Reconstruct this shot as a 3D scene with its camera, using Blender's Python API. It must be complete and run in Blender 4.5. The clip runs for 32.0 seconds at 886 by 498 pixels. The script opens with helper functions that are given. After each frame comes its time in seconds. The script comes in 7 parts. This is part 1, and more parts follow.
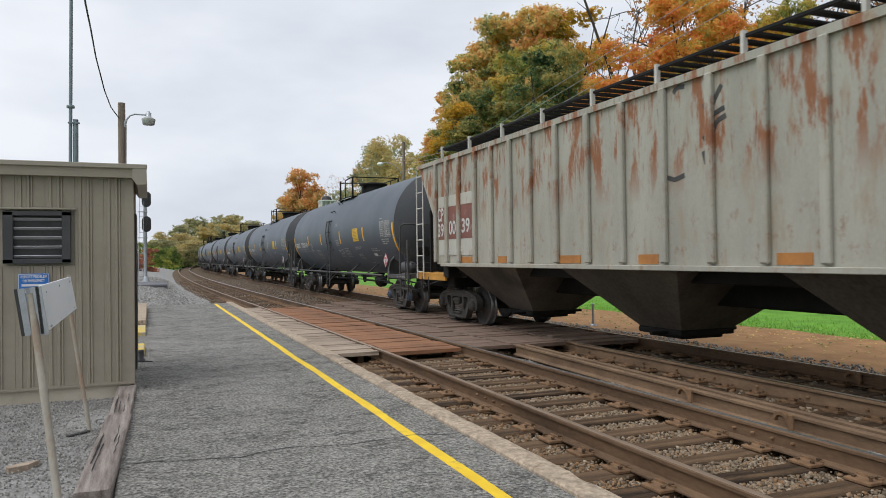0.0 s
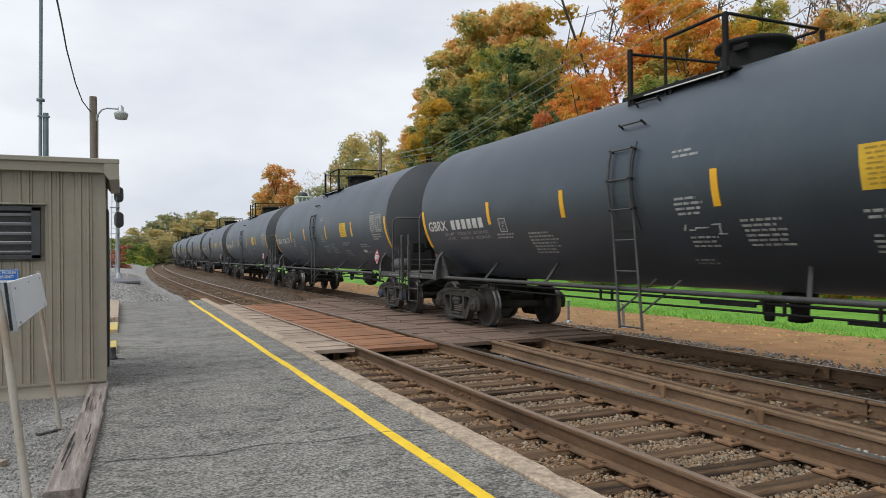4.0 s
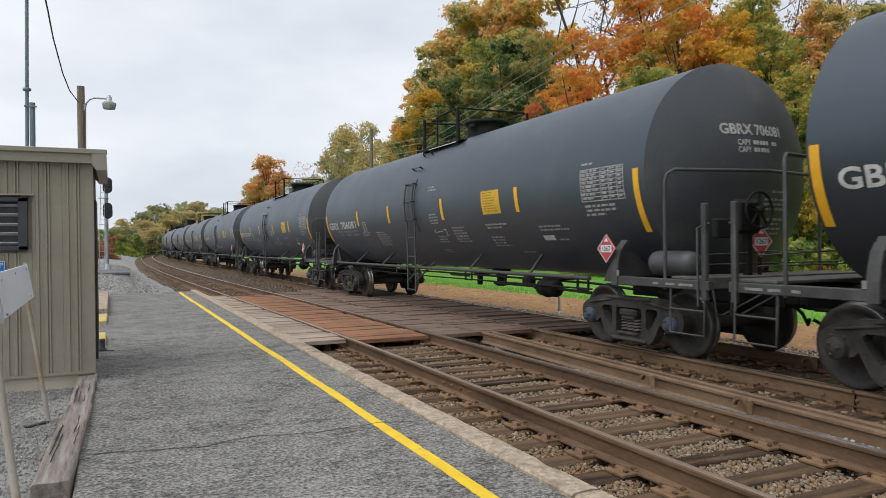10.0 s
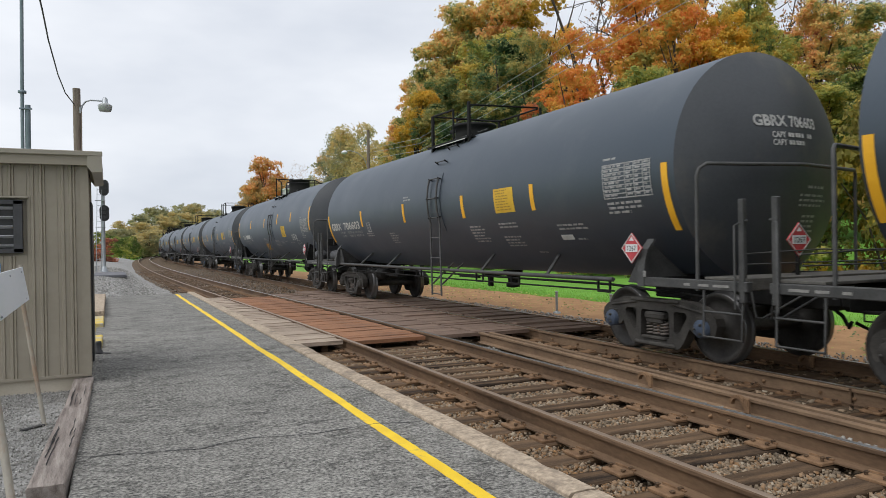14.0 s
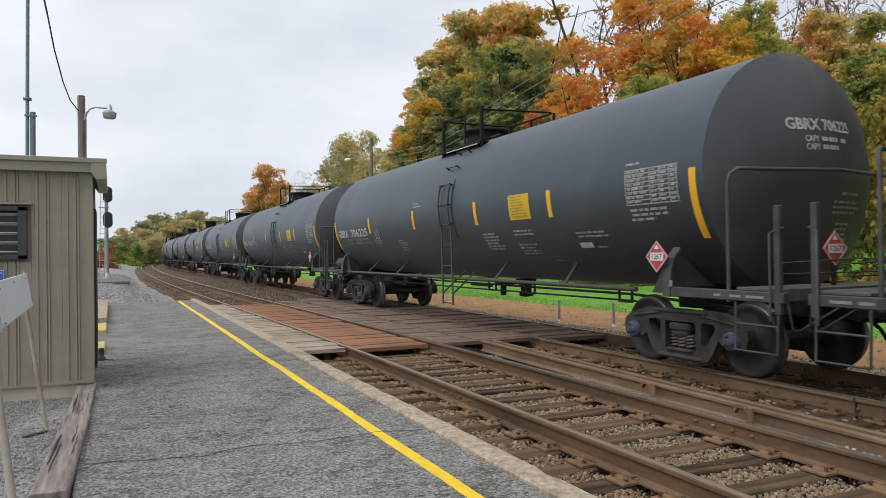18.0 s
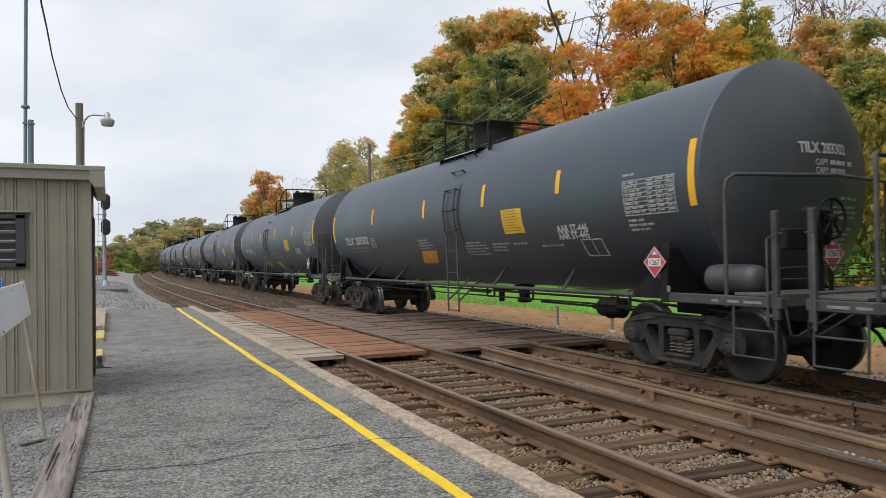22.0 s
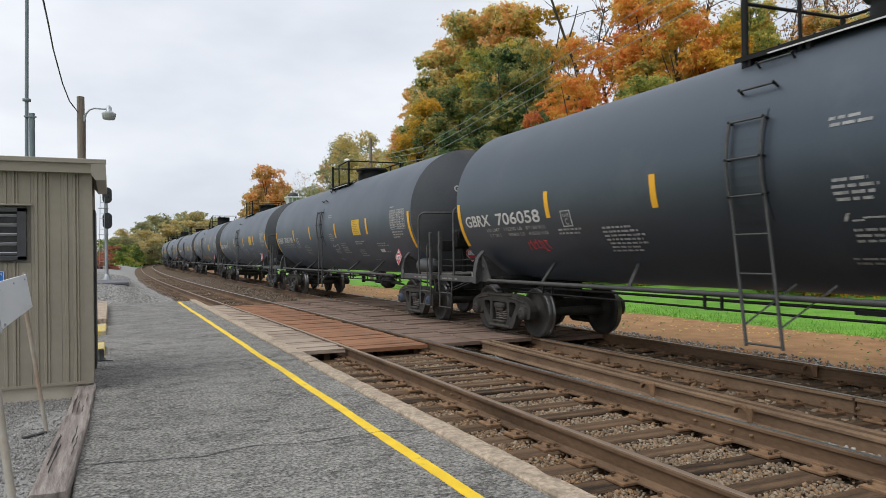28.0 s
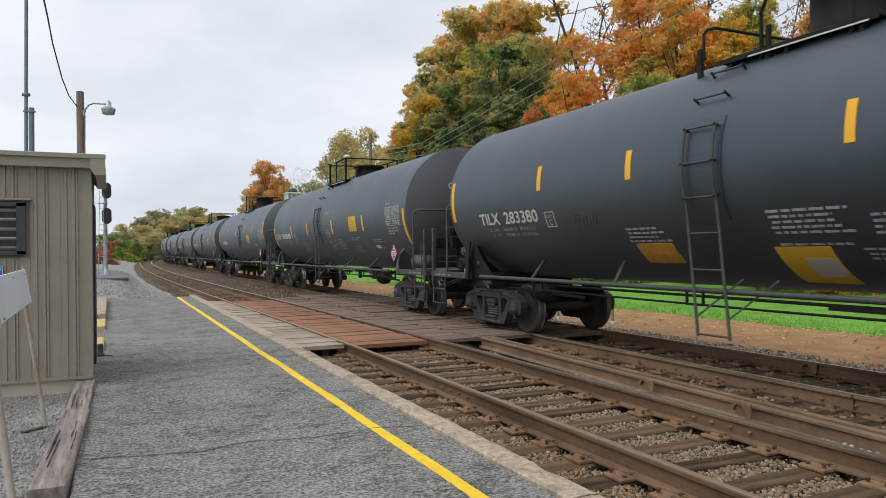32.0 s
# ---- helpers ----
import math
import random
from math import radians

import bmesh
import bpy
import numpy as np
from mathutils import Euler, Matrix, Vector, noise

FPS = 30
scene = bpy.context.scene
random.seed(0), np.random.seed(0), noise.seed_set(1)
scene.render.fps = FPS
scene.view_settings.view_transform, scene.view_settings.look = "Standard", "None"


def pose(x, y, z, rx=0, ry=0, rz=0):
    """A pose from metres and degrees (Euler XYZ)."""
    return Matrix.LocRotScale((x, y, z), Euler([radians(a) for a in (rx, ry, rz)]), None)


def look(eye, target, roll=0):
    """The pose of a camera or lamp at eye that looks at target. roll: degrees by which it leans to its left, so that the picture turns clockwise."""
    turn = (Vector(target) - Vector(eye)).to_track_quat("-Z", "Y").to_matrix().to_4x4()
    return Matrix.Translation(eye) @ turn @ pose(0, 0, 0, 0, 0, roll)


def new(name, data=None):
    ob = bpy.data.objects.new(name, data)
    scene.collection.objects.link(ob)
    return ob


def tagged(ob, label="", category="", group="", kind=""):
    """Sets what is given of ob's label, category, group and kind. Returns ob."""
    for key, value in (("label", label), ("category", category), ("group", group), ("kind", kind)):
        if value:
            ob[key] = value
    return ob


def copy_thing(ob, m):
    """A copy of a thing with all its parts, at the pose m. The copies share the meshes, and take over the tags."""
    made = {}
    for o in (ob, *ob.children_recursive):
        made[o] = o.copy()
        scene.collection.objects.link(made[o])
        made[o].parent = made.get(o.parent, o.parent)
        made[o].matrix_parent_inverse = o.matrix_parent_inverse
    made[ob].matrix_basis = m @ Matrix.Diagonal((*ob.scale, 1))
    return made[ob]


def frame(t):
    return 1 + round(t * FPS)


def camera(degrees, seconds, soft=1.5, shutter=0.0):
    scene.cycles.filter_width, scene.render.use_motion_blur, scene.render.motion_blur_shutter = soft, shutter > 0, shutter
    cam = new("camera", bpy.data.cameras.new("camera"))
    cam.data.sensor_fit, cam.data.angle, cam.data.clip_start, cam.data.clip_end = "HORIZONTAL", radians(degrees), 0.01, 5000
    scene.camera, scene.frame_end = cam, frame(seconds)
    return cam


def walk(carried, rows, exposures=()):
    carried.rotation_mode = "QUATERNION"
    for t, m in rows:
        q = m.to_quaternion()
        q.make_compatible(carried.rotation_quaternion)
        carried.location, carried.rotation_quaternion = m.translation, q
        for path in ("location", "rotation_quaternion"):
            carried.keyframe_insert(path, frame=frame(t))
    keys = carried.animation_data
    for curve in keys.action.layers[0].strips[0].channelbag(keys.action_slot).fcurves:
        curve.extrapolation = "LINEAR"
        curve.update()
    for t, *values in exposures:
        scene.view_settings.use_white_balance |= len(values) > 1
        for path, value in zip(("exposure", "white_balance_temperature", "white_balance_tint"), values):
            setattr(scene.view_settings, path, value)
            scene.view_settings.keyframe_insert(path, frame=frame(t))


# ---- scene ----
cam = camera(63.7, 32.0, soft=0.55, shutter=0.06)
PATH = [
    (0, (0.096, -0.272, 1.546), (0.856, 1.578, 1.568), -0.7),
    (0.5, (0.1, -0.257, 1.542), (0.896, 1.577, 1.565), -0.9),
    (1, (0.1, -0.263, 1.544), (0.905, 1.568, 1.565), -0.9),
    (1.5, (0.098, -0.275, 1.54), (0.9, 1.557, 1.561), -0.6),
    (2, (0.097, -0.281, 1.541), (0.895, 1.553, 1.562), -0.5),
    (2.5, (0.088, -0.289, 1.544), (0.882, 1.547, 1.566), -0.4),
    (3, (0.1, -0.279, 1.544), (0.894, 1.556, 1.565), -0.5),
    (3.5, (0.098, -0.28, 1.542), (0.901, 1.551, 1.56), -0.6),
    (5.5, (0.102, -0.274, 1.548), (0.964, 1.531, 1.545), -0.5),
    (6, (0.103, -0.27, 1.542), (0.964, 1.535, 1.539), -0.6),
    (6.5, (0.104, -0.282, 1.542), (0.956, 1.528, 1.536), -0.6),
    (7, (0.105, -0.282, 1.546), (0.95, 1.531, 1.541), -0.8),
    (7.5, (0.11, -0.275, 1.542), (0.952, 1.539, 1.536), -0.6),
    (8, (0.113, -0.272, 1.545), (0.953, 1.543, 1.54), -0.7),
    (8.5, (0.111, -0.279, 1.544), (0.95, 1.536, 1.537), -0.6),
    (9, (0.112, -0.273, 1.545), (0.952, 1.542, 1.535), -0.8),
    (9.5, (0.112, -0.273, 1.543), (0.955, 1.541, 1.531), -0.8),
    (10, (0.108, -0.27, 1.545), (0.95, 1.544, 1.532), -0.6),
    (10.5, (0.11, -0.277, 1.547), (0.953, 1.536, 1.536), -0.8),
    (11, (0.116, -0.266, 1.54), (0.961, 1.547, 1.531), -0.7),
    (11.5, (0.116, -0.266, 1.544), (0.963, 1.546, 1.534), -0.9),
    (12, (0.121, -0.272, 1.544), (0.967, 1.54, 1.537), -1.2),
    (12.5, (0.117, -0.273, 1.543), (0.965, 1.539, 1.538), -1.1),
    (13, (0.118, -0.272, 1.543), (0.967, 1.539, 1.54), -1.2),
    (13.5, (0.115, -0.267, 1.545), (0.964, 1.543, 1.539), -1.0),
    (14, (0.122, -0.267, 1.541), (0.97, 1.544, 1.53), -0.9),
    (14.5, (0.116, -0.27, 1.544), (0.963, 1.541, 1.53), -0.8),
    (16.5, (0.107, -0.274, 1.543), (0.95, 1.54, 1.536), -0.2),
    (17, (0.107, -0.27, 1.541), (0.949, 1.544, 1.536), -0.4),
    (17.5, (0.117, -0.27, 1.542), (0.956, 1.545, 1.545), -0.5),
    (18, (0.116, -0.269, 1.542), (0.958, 1.545, 1.553), -0.7),
    (18.5, (0.113, -0.279, 1.541), (0.955, 1.535, 1.553), -0.8),
    (19, (0.117, -0.275, 1.54), (0.956, 1.541, 1.553), -0.7),
    (19.5, (0.118, -0.276, 1.544), (0.955, 1.541, 1.558), -0.8),
    (20, (0.119, -0.268, 1.55), (0.959, 1.547, 1.565), -1.0),
    (20.5, (0.119, -0.272, 1.543), (0.959, 1.543, 1.565), -0.9),
    (21, (0.123, -0.277, 1.545), (0.962, 1.538, 1.57), -1.0),
    (21.5, (0.114, -0.279, 1.547), (0.955, 1.536, 1.573), -0.9),
    (22, (0.111, -0.273, 1.546), (0.958, 1.539, 1.574), -0.9),
    (22.5, (0.117, -0.27, 1.545), (0.963, 1.541, 1.576), -0.9),
    (23, (0.114, -0.281, 1.544), (0.962, 1.53, 1.575), -0.7),
    (23.5, (0.111, -0.276, 1.542), (0.96, 1.535, 1.571), -0.8),
    (24, (0.118, -0.274, 1.543), (0.964, 1.538, 1.568), -0.9),
    (24.5, (0.111, -0.277, 1.541), (0.953, 1.537, 1.567), -0.9),
    (25, (0.117, -0.275, 1.546), (0.961, 1.538, 1.571), -1.1),
    (25.5, (0.125, -0.267, 1.545), (0.975, 1.544, 1.568), -0.9),
    (27.5, (0.118, -0.269, 1.546), (0.963, 1.543, 1.556), -1.0),
    (28, (0.117, -0.274, 1.541), (0.96, 1.54, 1.553), -0.8),
    (28.5, (0.116, -0.28, 1.54), (0.958, 1.534, 1.553), -0.8),
    (29, (0.116, -0.272, 1.546), (0.961, 1.54, 1.55), -0.6),
    (29.5, (0.113, -0.275, 1.542), (0.959, 1.537, 1.545), -0.6),
    (30, (0.117, -0.269, 1.539), (0.963, 1.544, 1.538), -0.5),
    (30.5, (0.115, -0.272, 1.54), (0.959, 1.541, 1.539), -0.7),
    (31, (0.113, -0.273, 1.541), (0.956, 1.54, 1.538), -0.7),
    (31.5, (0.115, -0.268, 1.542), (0.959, 1.545, 1.538), -0.6),
    (32, (0.117, -0.272, 1.538), (0.961, 1.541, 1.54), -0.6),
]
walk(cam, [(t, look(eye, target, roll)) for t, eye, target, roll in PATH],
     exposures=[(0.0, -0.02, 6260, 10), (1.0, -0.08, 6090, 10), (2.0, 0.0, 6230, 10), (3.5, 0.02, 6320, 10), (6.0, 0.03, 6290, 10), (32.0, 0.03, 6290, 10)])
from mathutils import geometry

# ---------------------------------------------------------------- light
world = bpy.data.worlds.new("overcast_sky")
scene.world = world
world.use_nodes = True
wn, wl = world.node_tree.nodes, world.node_tree.links
wn.clear()
w_out = wn.new("ShaderNodeOutputWorld")
w_bg = wn.new("ShaderNodeBackground")
w_sky = wn.new("ShaderNodeTexSky")
w_sky.sky_type, w_sky.sun_disc = "NISHITA", False
w_sky.sun_elevation, w_sky.sun_rotation = radians(57), radians(257)
w_dim = wn.new("ShaderNodeMix")
w_dim.data_type, w_dim.blend_type = "RGBA", "MULTIPLY"
w_dim.inputs["Factor"].default_value = 1.0
wl.new(w_sky.outputs["Color"], w_dim.inputs[6])
w_dim.inputs[7].default_value = (0.10, 0.10, 0.10, 1)
w_co = wn.new("ShaderNodeTexCoord")
w_map = wn.new("ShaderNodeMapping")
w_map.inputs["Scale"].default_value = (1.0, 1.0, 2.6)
w_noise = wn.new("ShaderNodeTexNoise")
w_noise.inputs["Scale"].default_value = 1.9
w_noise.inputs["Detail"].default_value = 5
w_noise.inputs["Roughness"].default_value = 0.5
w_ramp = wn.new("ShaderNodeValToRGB")
w_ramp.color_ramp.elements[0].position, w_ramp.color_ramp.elements[0].color = 0.32, (0.63, 0.665, 0.73, 1)
w_ramp.color_ramp.elements[1].position, w_ramp.color_ramp.elements[1].color = 0.62, (0.95, 0.96, 0.98, 1)
w_mix = wn.new("ShaderNodeMix")
w_mix.data_type = "RGBA"
w_mix.inputs["Factor"].default_value = 0.93
wl.new(w_co.outputs["Generated"], w_map.inputs["Vector"])
wl.new(w_map.outputs["Vector"], w_noise.inputs["Vector"])
wl.new(w_noise.outputs["Fac"], w_ramp.inputs["Fac"])
wl.new(w_dim.outputs[2], w_mix.inputs[6])
wl.new(w_ramp.outputs["Color"], w_mix.inputs[7])
wl.new(w_mix.outputs[2], w_bg.inputs["Color"])
w_bg.inputs["Strength"].default_value = 1.0
wl.new(w_bg.outputs["Background"], w_out.inputs["Surface"])

sun = new("sun", bpy.data.lights.new("sun", "SUN"))
sun.data.energy, sun.data.angle, sun.data.color = 1.7, radians(50), (1.0, 0.975, 0.94)
sun.matrix_world = look((-50, -2, 80), (0, 10, 0))


# ---------------------------------------------------------------- materials
def mat(name, lo, hi, scale=6.0, rough=0.8, metal=0.0, bump=0.15, fine=60.0, stain=None, stain_scale=1.2, stain_amt=0.5,
        stretch=(1, 1, 1), space="Object", vary=0.0, bump_dist=0.01, rough_var=0.12, sharp=(0.45, 1.0)):
    """Two scales of noise between the colours lo and hi, an optional stain colour, fine relief."""
    m = bpy.data.materials.new(name)
    m.use_nodes = True
    n, l = m.node_tree.nodes, m.node_tree.links
    bs = n["Principled BSDF"]
    co = n.new("ShaderNodeTexCoord")
    mp = n.new("ShaderNodeMapping")
    mp.inputs["Scale"].default_value = stretch
    l.new(co.outputs[space], mp.inputs["Vector"])
    a = n.new("ShaderNodeTexNoise")
    a.inputs["Scale"].default_value, a.inputs["Detail"].default_value = scale, 6
    b = n.new("ShaderNodeTexNoise")
    b.inputs["Scale"].default_value, b.inputs["Detail"].default_value = fine, 3
    l.new(mp.outputs[0], a.inputs["Vector"])
    l.new(mp.outputs[0], b.inputs["Vector"])
    add = n.new("ShaderNodeMath")
    add.operation = "MULTIPLY_ADD"
    l.new(b.outputs["Fac"], add.inputs[0])
    add.inputs[1].default_value = 0.45
    l.new(a.outputs["Fac"], add.inputs[2])
    rp = n.new("ShaderNodeMapRange")
    rp.inputs["From Min"].default_value, rp.inputs["From Max"].default_value = sharp
    l.new(add.outputs[0], rp.inputs["Value"])
    fac = rp.outputs[0]
    if vary:
        oi = n.new("ShaderNodeObjectInfo")
        va = n.new("ShaderNodeMath")
        va.operation = "MULTIPLY_ADD"
        l.new(oi.outputs["Random"], va.inputs[0])
        va.inputs[1].default_value = vary
        l.new(fac, va.inputs[2])
        sb = n.new("ShaderNodeMath")
        sb.operation = "SUBTRACT"
        sb.use_clamp = True
        l.new(va.outputs[0], sb.inputs[0])
        sb.inputs[1].default_value = vary / 2
        fac = sb.outputs[0]
    mx = n.new("ShaderNodeMix")
    mx.data_type = "RGBA"
    mx.inputs[6].default_value, mx.inputs[7].default_value = (*lo, 1), (*hi, 1)
    l.new(fac, mx.inputs["Factor"])
    col = mx.outputs[2]
    if stain:
        c = n.new("ShaderNodeTexNoise")
        c.inputs["Scale"].default_value, c.inputs["Detail"].default_value, c.inputs["Roughness"].default_value = stain_scale, 8, 0.65
        l.new(mp.outputs[0], c.inputs["Vector"])
        cr = n.new("ShaderNodeMapRange")
        cr.inputs["From Min"].default_value, cr.inputs["From Max"].default_value = 0.62 - 0.25 * stain_amt, 0.78 - 0.2 * stain_amt
        l.new(c.outputs["Fac"], cr.inputs["Value"])
        m2 = n.new("ShaderNodeMix")
        m2.data_type = "RGBA"
        l.new(cr.outputs[0], m2.inputs["Factor"])
        l.new(col, m2.inputs[6])
        m2.inputs[7].default_value = (*stain, 1)
        col = m2.outputs[2]
    l.new(col, bs.inputs["Base Color"])
    bs.inputs["Metallic"].default_value = metal
    rr = n.new("ShaderNodeMapRange")
    rr.inputs["To Min"].default_value, rr.inputs["To Max"].default_value = rough - rough_var, min(1, rough + rough_var)
    l.new(a.outputs["Fac"], rr.inputs["Value"])
    l.new(rr.outputs[0], bs.inputs["Roughness"])
    if bump:
        bp = n.new("ShaderNodeBump")
        bp.inputs["Strength"].default_value, bp.inputs["Distance"].default_value = bump, bump_dist
        l.new(add.outputs[0], bp.inputs["Height"])
        l.new(bp.outputs[0], bs.inputs["Normal"])
    return m


def asphalt_mat():
    """Worn asphalt: pale speckled stone, darker binder left in mottled patches."""
    m = mat("asphalt", (0.040, 0.0385, 0.035), (0.43, 0.412, 0.37), 40, 0.92, bump=1.0, fine=110, bump_dist=0.014, sharp=(0.52, 0.92))
    n, l = m.node_tree.nodes, m.node_tree.links
    bs = n["Principled BSDF"]
    src = bs.inputs["Base Color"].links[0].from_socket
    co = n.new("ShaderNodeTexCoord")
    drawn = n.new("ShaderNodeMapping")
    drawn.inputs["Scale"].default_value = (0.8, 1.2, 1.0)
    l.new(co.outputs["Object"], drawn.inputs["Vector"])
    fac = None
    for scale, det, a, c, top in ((1.6, 8, 0.40, 0.60, 1.0), (17.0, 7, 0.44, 0.58, 1.0), (0.35, 3, 0.40, 0.70, 1.0)):
        t = n.new("ShaderNodeTexNoise")
        t.inputs["Scale"].default_value, t.inputs["Detail"].default_value, t.inputs["Roughness"].default_value = scale, det, 0.72
        l.new(drawn.outputs[0], t.inputs["Vector"])
        r = n.new("ShaderNodeMapRange")
        r.inputs["From Min"].default_value, r.inputs["From Max"].default_value, r.inputs["To Max"].default_value = a, c, top
        l.new(t.outputs["Fac"], r.inputs["Value"])
        if fac is None:
            fac = r.outputs[0]
        elif scale > 5:
            k = n.new("ShaderNodeMath")
            k.operation = "MULTIPLY"
            l.new(fac, k.inputs[0])
            l.new(r.outputs[0], k.inputs[1])
            fac = k.outputs[0]
        else:
            k = n.new("ShaderNodeMath")
            k.operation, k.use_clamp = "MULTIPLY_ADD", True
            l.new(r.outputs[0], k.inputs[0])
            k.inputs[1].default_value = 0.22
            l.new(fac, k.inputs[2])
            fac = k.outputs[0]
    mul = n.new("ShaderNodeMix")
    mul.data_type, mul.blend_type = "RGBA", "MULTIPLY"
    l.new(fac, mul.inputs["Factor"])
    l.new(src, mul.inputs[6])
    mul.inputs[7].default_value = (0.27, 0.27, 0.265, 1)
    l.new(mul.outputs[2], bs.inputs["Base Color"])
    return m


ASPHALT = asphalt_mat()
YELLOW_LINE = mat("yellow_line_paint", (0.74, 0.47, 0.008), (0.92, 0.65, 0.02), 4, 0.7, bump=0.4, fine=120, stain=(0.42, 0.31, 0.08), stain_scale=9, stain_amt=0.12)
CONCRETE = mat("kerb_concrete", (0.22, 0.17, 0.12), (0.58, 0.465, 0.34), 22, 0.92, bump=0.9, fine=55, stain=(0.20, 0.16, 0.12), stain_scale=3.2, stain_amt=0.45, bump_dist=0.014)
RAIL = mat("rail_steel", (0.080, 0.050, 0.030), (0.225, 0.142, 0.083), 3, 0.75, 0.2, bump=0.3, fine=40, stretch=(1, 0.3, 1))
RAIL_TOP = mat("rail_worn_head", (0.22, 0.157, 0.109), (0.35, 0.266, 0.196), 2, 0.5, 0.3, bump=0.1, fine=30, stretch=(1, 0.1, 1))
RAIL_SHINE = mat("rail_polished_head", (0.46, 0.45, 0.44), (0.62, 0.61, 0.60), 2, 0.30, 0.85, bump=0.03, fine=30, stretch=(1, 0.1, 1), rough_var=0.06)
TIE = mat("tie_wood", (0.024, 0.016, 0.0105), (0.175, 0.112, 0.066), 3, 0.95, bump=0.8, fine=30, stretch=(0.4, 4, 4), stain=(0.20, 0.12, 0.062), stain_scale=2.0, stain_amt=0.25, vary=0.5)
PLATE = mat("tie_plate_rust", (0.13, 0.0741, 0.04), (0.31, 0.19, 0.104), 8, 0.9, 0.1, bump=0.5, fine=70, vary=0.4)
BALLAST = mat("ballast_bed", (0.035, 0.025, 0.016), (0.20, 0.142, 0.09), 12, 0.95, bump=1.0, fine=45, stain=(0.15, 0.095, 0.0522), stain_scale=0.7, stain_amt=0.4, bump_dist=0.03)
GRASS = mat("grass_ground", (0.085, 0.23, 0.018), (0.19, 0.42, 0.045), 1.5, 0.95, bump=0.6, fine=30)
DIRT = mat("bare_earth", (0.252, 0.128, 0.0527), (0.441, 0.252, 0.115), 2, 0.95, bump=0.5, fine=30)
TANK_BLACK = mat("tank_black_paint", (0.0095, 0.0125, 0.017), (0.020, 0.024, 0.031), 0.8, 0.46, bump=0.03, fine=25, stain=(0.034, 0.036, 0.040), stain_scale=0.9, stain_amt=0.3)
TANK_PLATE = mat("ladder_plate_paint", (0.007, 0.009, 0.012), (0.015, 0.017, 0.021), 0.8, 0.46, bump=0.03, fine=25)
STEEL_BLACK = mat("underframe_black", (0.005, 0.0049, 0.0047), (0.020, 0.019, 0.018), 5, 0.7, bump=0.2, fine=40)
TRUCK_GREY = mat("truck_casting", (0.026, 0.0245, 0.022), (0.085, 0.078, 0.069), 5, 0.75, 0.1, bump=0.4, fine=45, vary=0.2)
WHEEL = mat("wheel_steel", (0.028, 0.026, 0.024), (0.085, 0.079, 0.072), 4, 0.6, 0.3, bump=0.2, fine=30)
TREAD = mat("wheel_tread", (0.12, 0.118, 0.115), (0.22, 0.215, 0.21), 4, 0.35, 0.8, bump=0.02)
WHITE_PAINT = mat("white_stencil_paint", (0.42, 0.41, 0.39), (0.66, 0.65, 0.62), 8, 0.7, bump=0.0)
STENCIL = mat("faded_stencil_paint", (0.17, 0.17, 0.165), (0.46, 0.455, 0.44), 14, 0.75, bump=0.0, fine=90)
END_PAINT = mat("end_stencil_paint", (0.28, 0.275, 0.26), (0.50, 0.49, 0.47), 9, 0.75, bump=0.0, fine=60)
STEP_YELLOW = mat("worn_yellow_step", (0.56, 0.38, 0.03), (0.74, 0.54, 0.06), 4, 0.8, bump=0.4, fine=90, stain=(0.40, 0.38, 0.33), stain_scale=5, stain_amt=0.75)
YELLOW_REFL = mat("yellow_reflector", (0.75, 0.36, 0.01), (0.86, 0.46, 0.02), 5, 0.5, bump=0.0)
YELLOW_PANEL = mat("yellow_panel", (0.56, 0.33, 0.02), (0.72, 0.45, 0.03), 5, 0.6, bump=0.0)
ORANGE_PANEL = mat("orange_panel", (0.42, 0.19, 0.02), (0.62, 0.32, 0.05), 5, 0.6, bump=0.0)
SIDING = mat("tan_metal_siding", (0.262, 0.228, 0.175), (0.325, 0.288, 0.224), 1.5, 0.5, 0.0, bump=0.03, fine=15)
TRIM = mat("tan_metal_trim", (0.28, 0.25, 0.20), (0.34, 0.31, 0.25), 1.5, 0.45, 0.0, bump=0.02)
LOUVRE = mat("dark_louvre", (0.02, 0.02, 0.022), (0.06, 0.06, 0.065), 3, 0.5, bump=0.05)
POLE_WOOD = mat("pole_wood", (0.13, 0.10, 0.08), (0.27, 0.22, 0.18), 4, 0.9, bump=0.6, fine=40, stretch=(3, 3, 0.3))
GALV = mat("galvanised_steel", (0.30, 0.32, 0.34), (0.48, 0.50, 0.52), 5, 0.45, 0.6, bump=0.05)
PLANK = mat("weathered_plank", (0.22, 0.165, 0.12), (0.48, 0.385, 0.295), 2.5, 0.92, bump=0.8, fine=40, stretch=(0.5, 5, 5), vary=0.5, stain=(0.14, 0.10, 0.07), stain_scale=1.5, stain_amt=0.3)
PLANK_RED = mat("rusty_red_plank", (0.16, 0.075, 0.040), (0.40, 0.19, 0.09), 2.0, 0.92, bump=0.8, fine=40, stretch=(0.5, 5, 5), vary=0.2, stain=(0.12, 0.07, 0.045), stain_scale=1.2, stain_amt=0.35)
PLANK_DARK = mat("dark_oiled_plank", (0.115, 0.075, 0.055), (0.27, 0.185, 0.135), 2.0, 0.9, bump=0.8, fine=40, stretch=(0.5, 5, 5), vary=0.4)
